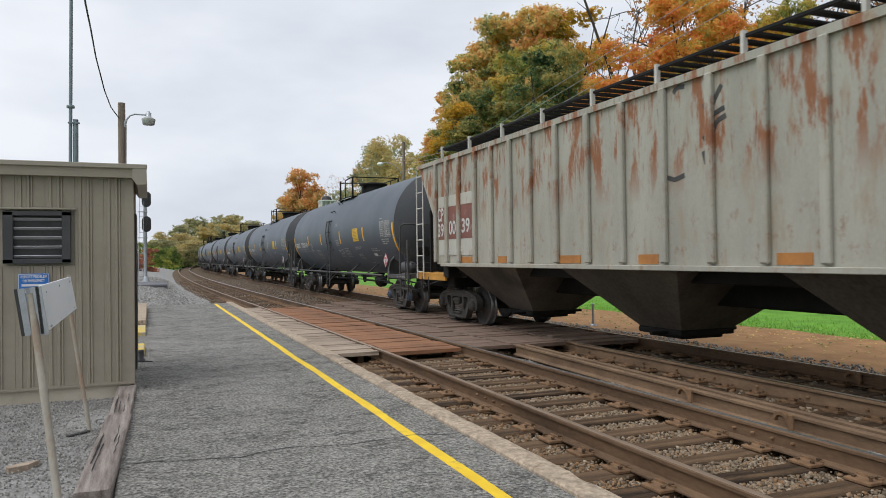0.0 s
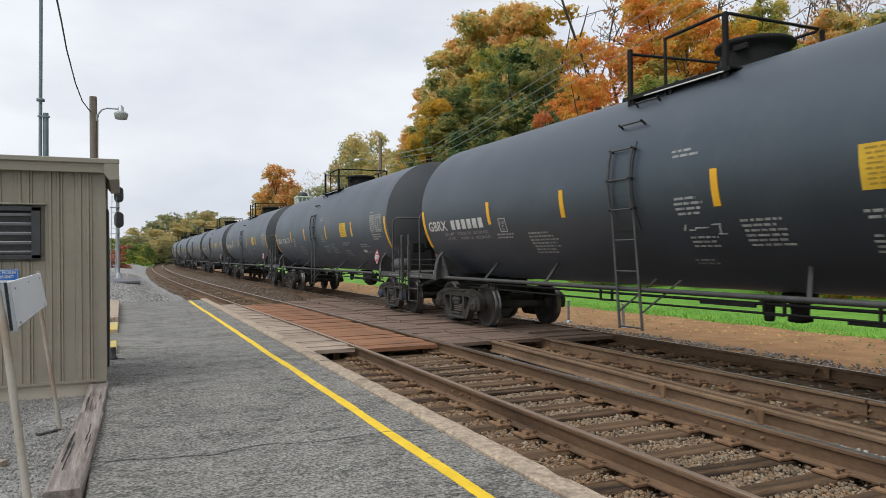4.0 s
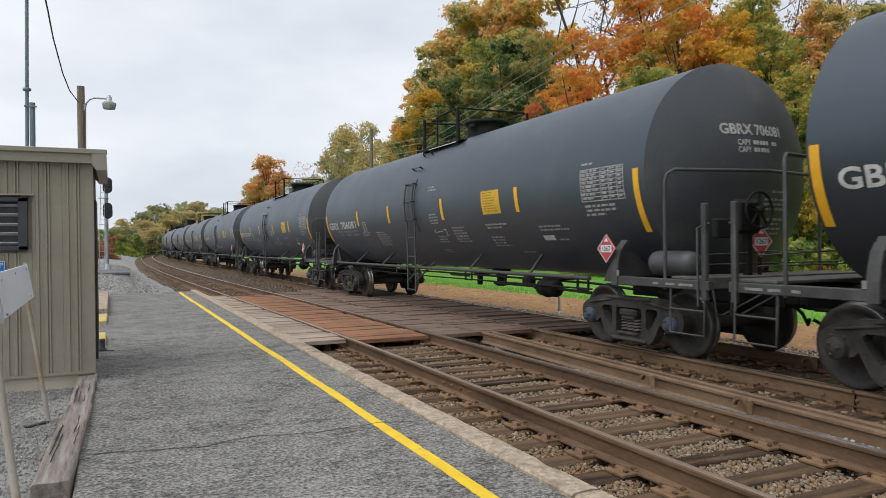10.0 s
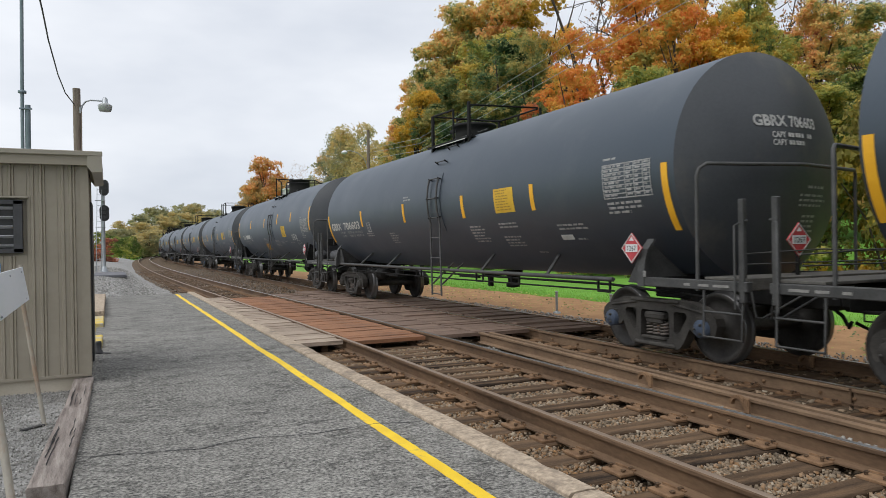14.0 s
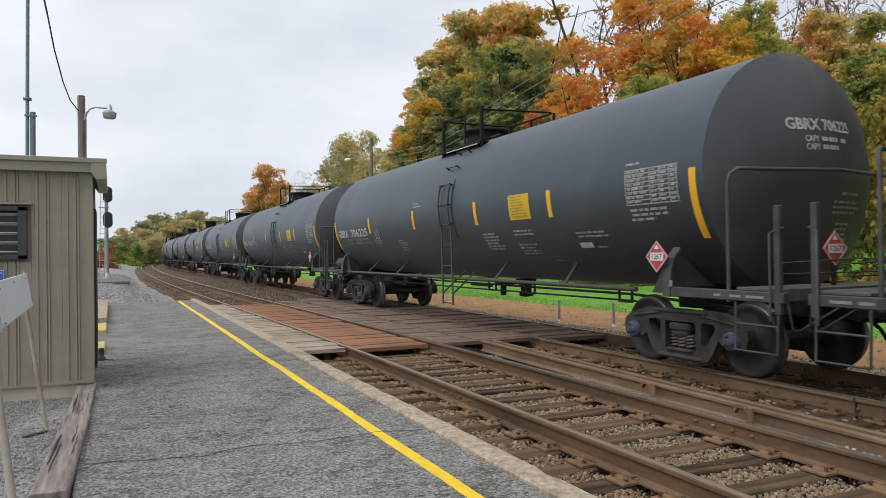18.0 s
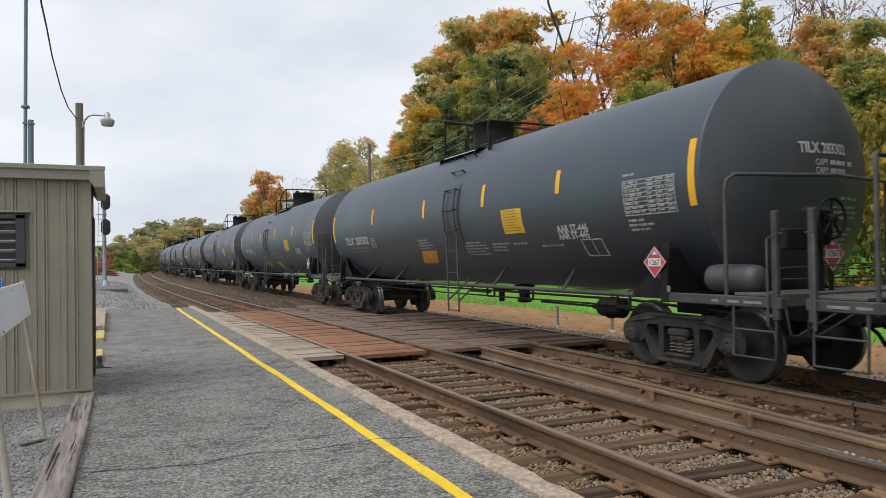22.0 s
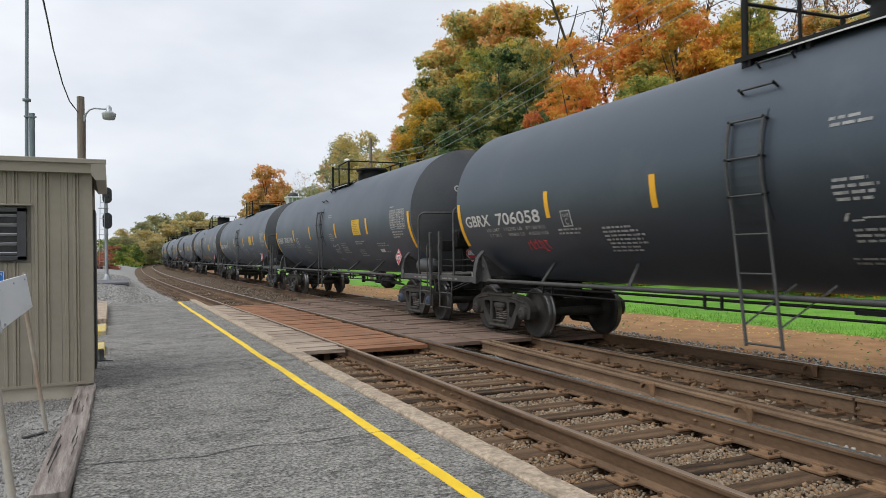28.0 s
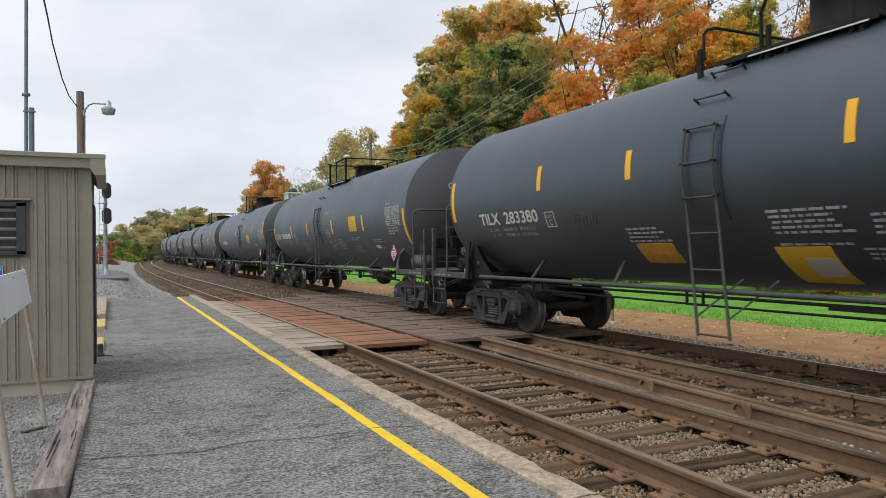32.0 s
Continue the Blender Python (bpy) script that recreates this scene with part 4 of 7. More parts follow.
        for y, a, w, r in by_ladder + ((-1.52 if turned > 0 else -1.88, -23.7, 0.74, 6), (-3.05, -22.8, 0.90, 2), (-3.03, -33.0, 0.76, 4), (-4.87, -26.2, 0.90, 2), (-5.28, -36.0, 0.36, 1), (-3.87, -46.7, 0.44, 1), (4.30, -23.6, 0.80, 2), (3.20, -24.0, 0.95, 7) if turned > 0 else (2.60, -25.0, 0.6, 5)):
            side_bars(st, rng, y, a, w, r)
        if turned > 0:
            for y0, y1, a0, a1, sl in ((-0.64, -0.68, -24.9, -28, 0.05), (-0.68, -0.80, -27.6, -28.2, 0), (-0.80, -1.02, -26.6, -27.2, 0), (-1.08, -1.20, -25.2, -25.8, 0), (-1.20, -1.23, -25.2, -30, 0.03), (-1.14, -1.28, -30.2, -30.8, 0)):
                side_patch(st, y0, y1, a0, a1, 0.005, 2, sl)
        side_text(st, "LD LMT   192200 LB   87150 KG", 6.62, -22.6, 0.062, 0.012, 2.0)
        side_text(st, "LT WT      93800 LB   42550 KG", 6.55, -26.6, 0.062, 0.012, 1.95)
    else:
        for y, a, w, r in ((2.43, -27.5, 1.0, 4), (0.0, -22.5, 1.05, 5), (0.03, -38.3, 0.95, 1), (-1.15, -26, 0.75, 4), (-0.95, -41, 0.55, 3), (-2.86, -26, 0.72, 2), (-4.5, -31, 1.0, 1)) if turned > 0 else ((1.15, -20, 0.85, 4), (-1.14, -25, 0.95, 5), (-2.25, -27, 0.7, 3), (-3.05, -27.5, 0.6, 1), (-3.9, -30, 1.0, 1)):
            side_bars(st, rng, y, a, w, r)
        side_text(st, "LD LMT  192300 LB   87200 KG", 6.25, -25.2, 0.062, 0.01, 1.60)
        side_text(st, "LT WT     93700 LB   42500 KG", 6.20, -29.2, 0.062, 0.01, 1.55)
        for yy0, yy1, a0, a1 in ((-5.08, -5.58, -27.5, -28.1), (-5.06, -5.58, -38.6, -39.2), (-5.06, -5.09, -27.5, -39), (-5.32, -5.335, -27.5, -39), (-5.55, -5.58, -27.5, -39)):
            side_patch(st, yy0, yy1, a0, a1, 0.005, 2)
    tagged(part("stencil", st, STENCIL, car, "small white stencilled lines"), "small white stencilled lines", kind="stuff")
    box = Shape()
    cy, cang = (4.11, -12.6) if kind == "a" else (4.27, -14.5)
    for yy0, yy1, a0, a1 in ((0, 0.26, 0, -0.6), (0, 0.26, -9.4, -10), (0, 0.018, 0, -10), (0.242, 0.26, 0, -10)):
        side_patch(box, cy - yy0, cy - yy1, cang + a0, cang + a1, 0.005, 2)
    side_text(box, "C", cy - 0.085, cang - 8.6, 0.10, 0.012, 0.09)
    side_text(box, "PLATE", cy - 0.04, cang - 3.9, 0.05, 0.008, 0.18)
    part("plate_box", box, END_PAINT, car, "white stencilled plate box")
    if kind == "a":
        s = Shape()
        side_patch(s, -4.87, -5.18, -33.6, -37.0, 0.005, 2)
        part("test_decal", s, WHITE_PAINT, car)
    else:
        s = Shape()
        side_patch(s, *((2.34, 1.63, -37.3, -51) if turned > 0 else (1.15, 0.34, -31, -44)), 0.005, 4, 0 if turned > 0 else 0.34)
        part("orange_patch", s, ORANGE_PANEL, car, "faded orange patch")
        if turned > 0:
            s = Shape()
            side_patch(s, 0.09, -0.60, -40.3, -66, 0.005, 8)
            part("yellow_patch", s, YELLOW_PANEL, car, "worn yellow patch")
            wl_ = Shape()
            side_patch(wl_, -0.21, -0.585, -46.8, -59.3, 0.007, 4)
            part("pale_label", wl_, HOPPER_WHITE, car, "pale label on the yellow patch")
    # end writing
    hd = Shape()
    head_bars(hd, rng, 0.30, 2.28, 0.5, 1, kind=kind)
    head_bars(hd, rng, 0.15, 2.17, 0.72, 3, 0.03, kind=kind)
    head_bars(hd, rng, 0.28, 1.90, 0.42, 4, 0.03, kind=kind)
    tagged(part("end_stencil", hd, STENCIL, car), "small white stencilled lines", kind="stuff")
    # side rails with their struts, hung pipes
    for sgn in (-1, 1):
        rl = part("side_rail", Shape().tube([(sgn * 1.50, -6.45, 1.06), (sgn * 1.50, 6.45, 1.06)], 0.034, 8), STEEL_GREY, car)
        for y in (-4.75, -2.5, 2.5, 4.65):
            a = radians(-50)
            top = (sgn * TANK_R * math.cos(a), y + 0.36, TANK_Z + TANK_R * math.sin(a))
            part("strut", Shape().beam(top, (sgn * 1.50, y - 0.02, 1.07), 0.05, 0.035, 0.006), STEEL_GREY, rl)
    part("brake_pipe", Shape().tube([(-1.12, -6.0, 0.86), (-1.12, 0.2, 0.84), (-1.12, 6.0, 0.86)], 0.016, 6), STEEL_BLACK, car)
    part("train_line", Shape().tube([(-0.75, -8.2, 0.80), (-0.75, -5.5, 0.92), (-0.75, 5.5, 0.92), (-0.75, 8.2, 0.80)], 0.022, 6), STEEL_BLACK, car)
    for y in (-5.9, -3.3, -1.9, 1.2, 4.9):
        part("pipe_hanger", Shape().beam((-1.12, y, 0.83), (-1.12, y, 1.05), 0.03, 0.03).beam((-1.12, y + 0.28, 0.83), (-1.12, y + 0.28, 1.05), 0.03, 0.03).beam((-1.12, y, 0.84), (-1.12, y + 0.28, 0.84), 0.03, 0.03), STEEL_BLACK, car)
    cyl = -turned * 4.45 if kind == "a" else turned * 5.2
    part("brake_cylinder", Shape().lathe([(0.001, -0.36), (0.12, -0.36), (0.15, -0.32), (0.15, -0.10), (0.17, -0.09), (0.17, -0.05), (0.15, -0.04), (0.14, 0.14), (0.10, 0.20), (0.05, 0.22), (0.04, 0.38), (0.001, 0.38)], "y", 20, (-0.95, cyl, 0.80)), STEEL_BLACK, car)
    part("brake_rigging", Shape().beam((-0.95, cyl + 0.3, 0.80), (-0.95, cyl + 1.9, 0.80), 0.025, 0.035).beam((-0.95, cyl - 1.3, 0.78), (-0.95, cyl - 0.3, 0.80), 0.03, 0.045), STEEL_BLACK, car)
    if kind == "a":
        part("air_reservoir_frame", Shape().box((-0.6, cyl, 0.96), (0.5, 0.55, 0.05), 0.01), STEEL_BLACK, car)
        part("control_valve", Shape().box((-0.75, cyl + turned * 0.9, 0.88), (0.2, 0.26, 0.2), 0.05), STEEL_BLACK, car)
    else:
        part("air_reservoir_frame", Shape().box((-1.05, -turned * 4.6, 0.88), (0.03, 1.6, 0.02), 0.005).box((-1.05, -turned * 4.6, 0.78), (0.03, 1.6, 0.02), 0.005), STEEL_BLACK, car)
    part("outlet_valve", Shape().lathe([(0.22, 1.02), (0.20, 0.92), (0.12, 0.88), (0.11, 0.74), (0.15, 0.72), (0.15, 0.66), (0.05, 0.64), (0.001, 0.64)], "z", 16, (0, -1.2, 0)).box((-0.35, -1.2, 0.93), (0.7, 0.05, 0.05)).box((-0.55, -1.2, 0.80), (0.10, 0.12, 0.22), 0.02).box((-0.85, -0.8, 0.9), (0.05, 0.9, 0.05)), STEEL_BLACK, car)
    # ladder
    fy, ny = ((0.66, 0.19) if turned > 0 else (-0.26, -0.73)) if kind == "a" else ((1.06, 0.58) if turned > 0 else (-0.60, -1.08))
    def ladder_line(y):
        pts = [side_point(y, a, 0.065) for a in (17, 10, 0, -10, -18)]
        x, z = pts[-1][0], pts[-1][2]
        return pts + [(lerp(x, -1.62, w), y - 0.27 * w, lerp(z, 0.52, w)) for w in (0.33, 0.66, 1.0)]
    la, lb = ladder_line(fy), ladder_line(ny)
    lad = part("ladder", Shape().tube(la, 0.020, 6).tube(lb, 0.020, 6), STEEL_GREY, car)
    for a in (79, 64, 48, 31.5, 16.5, 1, -14):
        part("rung", Shape().tube([side_point(fy, a, 0.065), side_point(ny, a, 0.065)], 0.013, 6), STEEL_GREY, lad)
        for yy in (fy, ny):
            part("standoff", Shape().tube([side_point(yy, a, 0.09), side_point(yy, a, -0.02)], 0.016, 6), STEEL_BLACK, lad)
    x, z = la[-4][0], la[-4][2]
    for w in (0.21, 0.49, 0.98):
        part("rung", Shape().tube([(lerp(x, -1.62, w), fy - 0.27 * w, lerp(z, 0.52, w)), (lerp(x, -1.62, w), ny - 0.27 * w, lerp(z, 0.52, w))], 0.013, 6), STEEL_GREY, lad)
    for yy in (fy, ny):
        part("ladder_brace", Shape().beam((-1.60, yy - 0.22, 0.74), (-1.30, yy - 0.66, 1.20), 0.055, 0.02), STEEL_GREY, lad)
    # top platform, railing and dome
    for x in (-0.78, 0.78):
        wk = part("walkway", Shape().box((x, 0.05, 3.90), (0.34, 2.1, 0.03), 0.004).box((x * 1.22, 0.05, 3.885), (0.012, 2.1, 0.06)), STEEL_BLACK, car)
        for y in (-0.8, 0.1, 0.9):
            part("walkway_bracket", Shape().box((x, y, 3.83), (0.30, 0.05, 0.14)), STEEL_BLACK, wk)
    part("walkway_edge", Shape().box((-0.965, -0.15, 3.86), (0.01, 1.5, 0.018)), WHITE_PAINT, car, "worn white walkway edge")
    if kind == "a":
        hz, rx, ra, rb = 4.62, 0.9, -0.88, 0.98
        rr = Shape().tube([(-rx, 0.22, hz - 0.03), (-rx, ra + 0.1, hz), (-rx + 0.08, ra, hz), (rx - 0.08, ra, hz), (rx, ra + 0.1, hz), (rx, rb - 0.1, hz), (rx - 0.08, rb, hz), (-rx, rb, hz - 0.05)], 0.022, 6)
        posts = ((-rx, rb, hz + 0.02, 0.075), (-rx, 0.22, hz - 0.02, 0.045), (-rx, ra, hz + 0.01, 0.075), (rx, ra, hz, 0.06), (rx, rb, hz, 0.06), (rx, 0.05, hz, 0.05))
    else:
        # a high hoop round the dome and a lower one by the ladder
        hz, rx = 4.74, 0.9
        rr = Shape().tube([(-rx, 0.46, 3.70), (-rx, 0.46, 4.36), (-rx, 0.38, 4.50), (-rx, -0.55, hz), (-rx, -0.72, hz + 0.01), (-rx + 0.1, -0.80, hz), (rx - 0.1, -0.80, hz), (rx, -0.68, hz), (rx, 0.46, 4.46), (rx, 0.50, 3.70)], 0.024, 6)
        rr.tube([(-rx, 1.36, 4.00), (-rx, 1.36, 4.34), (-rx + 0.04, 1.34, 4.40), (-rx + 0.12, 1.28, 4.42), (rx - 0.12, 1.28, 4.42), (rx, 1.34, 4.38), (rx, 1.36, 3.70)], 0.022, 6)
        posts = ((-rx, -0.68, hz, 0.05), (rx, -0.70, hz, 0.05), (-rx, 1.42, 4.16, 0.075), (-rx, 0.36, 4.18, 0.06))
    rr.v = [(a, turned * c, d) for a, c, d in rr.v]
    rail_p = part("railing", rr, STEEL_BLACK, car)
    for x, y, h, w in posts:
        part("railing_post", Shape().beam((x, turned * y, 3.66), (x, turned * y, h), w, w * 0.8, 0.008), STEEL_BLACK, rail_p)
    if kind == "a":
        dm = part("dome", Shape().lathe([(0.47, 3.80), (0.46, 4.20), (0.44, 4.33), (0.52, 4.35), (0.53, 4.39), (0.50, 4.42), (0.30, 4.45), (0.001, 4.46)], "z", 28, (0.02, -0.52 * turned, 0)), STEEL_BLACK, car)
        part("dome_latch", Shape().box((-0.46, -0.72 * turned, 4.27), (0.06, 0.22, 0.08), 0.01), STEEL_BLACK, dm)
        part("dome_base", Shape().lathe([(0.60, 3.78), (0.60, 3.98), (0.57, 4.02), (0.46, 4.02)], "z", 24, (0.02, -0.52 * turned, 0)), STEEL_BLACK, dm)
    else:
        dm = part("dome", Shape().lathe([(0.47, 3.85), (0.47, 4.14), (0.46, 4.16), (0.46, 4.60), (0.48, 4.61), (0.48, 4.64), (0.44, 4.66), (0.001, 4.68)], "z", 28, (0.02, -0.06 * turned, 0)), STEEL_BLACK, car)
        part("dome_latch", Shape().box((-0.30, -0.22 * turned, 4.68), (0.16, 0.20, 0.10), 0.02).lathe([(0.001, 4.74), (0.05, 4.73), (0.06, 4.66)], "z", 10, (0.1, -0.1 * turned, 0)), STEEL_BLACK, dm)
        part("dome_base", Shape().lathe([(0.62, 3.84), (0.62, 4.02), (0.58, 4.06), (0.46, 4.06)], "z", 24, (0.02, -0.06 * turned, 0)), STEEL_BLACK, dm)
    # ends
    for sgn in (-1, 1):
        part("stub_sill", Shape().box((0, sgn * 7.3, 0.90), (0.42, 2.9, 0.34), 0.02).box((0, sgn * 6.8, 1.04), (2.3, 0.5, 0.16), 0.03), STEEL_BLACK, car)
        part("coupler", Shape().box((0, sgn * 8.62, 0.876), (0.16, 0.42, 0.18), 0.03).box((-0.04, sgn * 8.80, 0.876), (0.28, 0.20, 0.30), 0.06), STEEL_BLACK, car)
        part("uncoupling_lever", Shape().tube([(-1.42, sgn * 8.76, 1.00), (-1.40, sgn * 8.80, 0.72), (-1.30, sgn * 8.80, 0.70), (-0.50, sgn * 8.80, 0.98), (-0.12, sgn * 8.80, 1.04)], 0.012, 6), STEEL_GREY, car)
        part("air_hose", Shape().tube([(0.35, sgn * 8.4, 0.75), (0.33, sgn * 8.6, 0.62), (0.2, sgn * 8.78, 0.50), (0.1, sgn * 8.88, 0.58)], 0.024, 6), STEEL_BLACK, car)
        for x in (-1, 1):
            sd = Shape()
            ph = 1.60 if kind == "a" else 1.74
            y0, y1 = sgn * 6.95, sgn * (7.25 if kind == "a" else 7.35)
            # saddle: a curved flange with a gusset behind it that follows the tank
            yf = sgn * 7.02
            arc = [(1.49, 1.0), (1.48, 1.4), (1.44, ph)] if kind == "b" else [(1.49, 1.0), (1.485, 1.18), (1.46, 1.34), (1.42, 1.47), (1.36, ph - 0.06), (1.30, ph)]
            for (xa, za), (xb, zb) in zip(arc, arc[1:]):
                sd.beam((x * xa, yf, za - 0.012), (x * xb, yf, zb + 0.012), 0.13, 0.03, up=(x, 0, 0.3))
            sd.prism([(x * 0.55, 1.02), (x * 1.47, 1.02), (x * 1.44, 1.34), (x * 1.34, ph - 0.04), (x * 1.22, ph - 0.10), (x * 1.02, 1.34), (x * 0.7, 1.10)], yf - 0.014, yf + 0.014, "y")
            deep = -0.42 if kind == "a" else -0.85
            sd.prism([(yf, 1.02), (yf + sgn * deep, 1.02), (yf + sgn * deep * 0.8, 1.16), (yf + sgn * deep * 0.45, 1.38), (yf + sgn * deep * 0.12, ph - 0.07), (yf, ph - 0.05)], x * 1.33, x * 1.36, "x")
            sd.lathe([(0.055, x * 1.355), (0.055, x * 1.362), (0.001, x * 1.362)], "x", 14, (0, yf + sgn * deep * 0.25, 1.30), slots=[1, 1])
            part("saddle", sd, [STEEL_GREY if kind == "a" else STEEL_BLACK, INK_BLACK], car)
            part("end_sill", Shape().box((x * 1.44, sgn * 7.88, 1.055), (0.10, 1.75, 0.12), 0.01), STEEL_GREY, car)
            if x < 0:
                for q, w in enumerate((0.10, 0.16, 0.24)):
                    part("sill_marking", Shape().box((x * 1.493, sgn * (7.85 + q * 0.27), 1.05), (0.006, w, 0.03)), MARK_DULL, car)
                part("saddle_marking", Shape().box((x * 1.50, sgn * 7.1, 1.16), (0.008, 0.05, 0.08)), MARK_DULL, car)
            stp = Shape()
            ya, yb = sgn * 8.10, sgn * 8.68
            stp.tube([(x * 1.46, ya, 1.0), (x * 1.48, ya, 0.44), (x * 1.48, yb, 0.44), (x * 1.46, yb, 1.0)], 0.017, 6)
            stp.tube([(x * 1.47, ya, 0.74), (x * 1.47, yb, 0.74)], 0.015, 6)
            part("step", stp, STEEL_GREY, car)
            part("corner_post", Shape().box((x * 1.46, sgn * 8.68, 1.46), (0.065, 0.075, 1.18), 0.01), STEEL_GREY, car)
            part("grab_rail", Shape().tube([(x * 1.52, sgn * 8.62, 0.80), (x * 1.52, sgn * 8.62, 1.75), (x * 1.46, sgn * 8.70, 1.80), (x * 1.46, sgn * 8.76, 1.80)], 0.014, 6), STEEL_GREY, car)
        part("end_platform", Shape().box((0, sgn * 8.42, 1.135), (2.92, 0.62, 0.035), 0.006).box((0, sgn * 8.70, 1.07), (2.9, 0.06, 0.12), 0.01), DECK_GREY, car)
        part("end_handrail", Shape().tube([(-1.46, sgn * 8.0, 0.98), (-1.46, sgn * 8.0, 2.36), (-1.44, sgn * 8.02, 2.46), (-1.36, sgn * 8.06, 2.52), (0, sgn * 8.36, 2.52), (1.36, sgn * 8.06, 2.52), (1.44, sgn * 8.02, 2.46), (1.46, sgn * 8.0, 2.36), (1.46, sgn * 8.0, 0.98)], 0.024, 8), STEEL_GREY, car)
        part("wire_rail", Shape().tube([(-1.3, sgn * 8.5, 1.42), (0, sgn * 8.55, 1.46), (1.3, sgn * 8.5, 1.42)], 0.009, 5).tube([(-1.3, sgn * 8.5, 1.30), (1.3, sgn * 8.5, 1.30)], 0.009, 5), STEEL_GREY, car)
    # brake wheel, its housing, and the reservoir at the first end
    bw = Shape()
    c = Vector((-0.52, brake * 8.66, 1.98))
    ring = [(c.x + 0.23 * math.cos(i * math.pi / 10), c.y, c.z + 0.23 * math.sin(i * math.pi / 10)) for i in range(21)]
    bw.tube(ring, 0.018, 6, False)
    for i in range(5):
        a = i * 1.2566 + 0.3
        bw.beam(c, (c.x + 0.23 * math.cos(a), c.y, c.z + 0.23 * math.sin(a)), 0.03, 0.012)
    bw.lathe([(0.001, -0.05), (0.05, -0.05), (0.05, 0.10), (0.001, 0.10)], "y", 12, tuple(c))
    part("brake_wheel", bw, STEEL_BLACK, car)
    part("brake_housing", Shape().box((-0.60, brake * 8.52, 1.90), (0.42, 0.16, 0.44), 0.05).box((-0.55, brake * 8.5, 1.40), (0.08, 0.08, 0.6)).box((-0.95, brake * 8.5, 1.75), (0.35, 0.10, 0.25), 0.02), STEEL_BLACK, car)
    if kind == "a" or brake < 0:
        part("air_reservoir", Shape().lathe([(r, -brake * y) for r, y in ((0.001, -8.28), (0.10, -8.26), (0.16, -8.20), (0.17, -8.12), (0.17, -7.62), (0.16, -7.54), (0.10, -7.48), (0.001, -7.46))], "y", 20, (-1.18, 0, 1.30)), RESERVOIR, car)
    else:
        part("air_reservoir", Shape().box((-1.1, 7.85, 1.28), (0.25, 0.30, 0.25), 0.04).lathe([(0.001, 7.55), (0.1, 7.55), (0.1, 7.75), (0.001, 7.75)], "y", 12, (-1.15, 0, 1.3)), STEEL_BLACK, car)
    placard(car, pose(-1.52, -6.88, 1.50, 0, 0, -90))
    placard(car, pose(-0.34, -8.52, 1.58, 0, 0, 0))
    part("placard_post", Shape().beam((-0.34, -8.50, 1.15), (-0.34, -8.50, 1.62), 0.05, 0.02), STEEL_BLACK, car)
    return car


def number_car(car, mark, digits, kind):
    """The car's own reporting mark and number on its side and on its first end; an unread number stays plain bars."""
    s, h, mk = Shape(), Shape(), Shape()
    y, ang, wide = (7.38, -18.0, 2.68) if kind == "a" else (6.48, -20.0, 2.0)
    hx, hz, hh, hw = (-0.57, 3.03, 0.14, 1.13) if kind == "a" else (-0.41, 2.81, 0.13, 0.84)
    for z in (hz - 0.15, hz - 0.25):
        head_text(h, "CAPY", hx + 0.24, z, 0.075, 0.025, 0.22, kind=kind)
        for i in range(8 if z > hz - 0.2 else 6):
            if i != 5:
                head_bars(h, random.Random(i), hx + 0.50 + 0.062 * i, z + 0.066, 0.054, 1, 0.056, kind=kind)
    if digits:
        side_text(mk, mark, y, ang, 0.21, 0.024, wide * 0.365)
        side_text(s, digits, y - wide * 0.45, ang, 0.21, 0.017, wide * 0.55)
        head_text(h, mark + " " + digits, hx, hz, hh, 0.03, hw, kind=kind)
    else:
        side_text(mk, mark, y, ang, 0.21, 0.024, wide * 0.365)
        head_text(h, mark, hx, hz, hh, 0.03, hw * 0.37, kind=kind)
        for i in range(6):
            yy = y - wide * (0.45 + 0.094 * i)
            side_patch(s, yy, yy - 0.17, ang + 0.20 * DEG, ang, 0.006, 2)
            head_bars(h, random.Random(i), hx + hw * (0.45 + i * 0.092), hz + hh, 0.07, 1, hh, kind=kind)
    part("number_lettering", s, WHITE_PAINT, car, "white stencilled car number")
    part("owner_lettering", mk, WHITE_PAINT, car, "white stencilled reporting mark")
    part("end_lettering", h, END_PAINT, car)


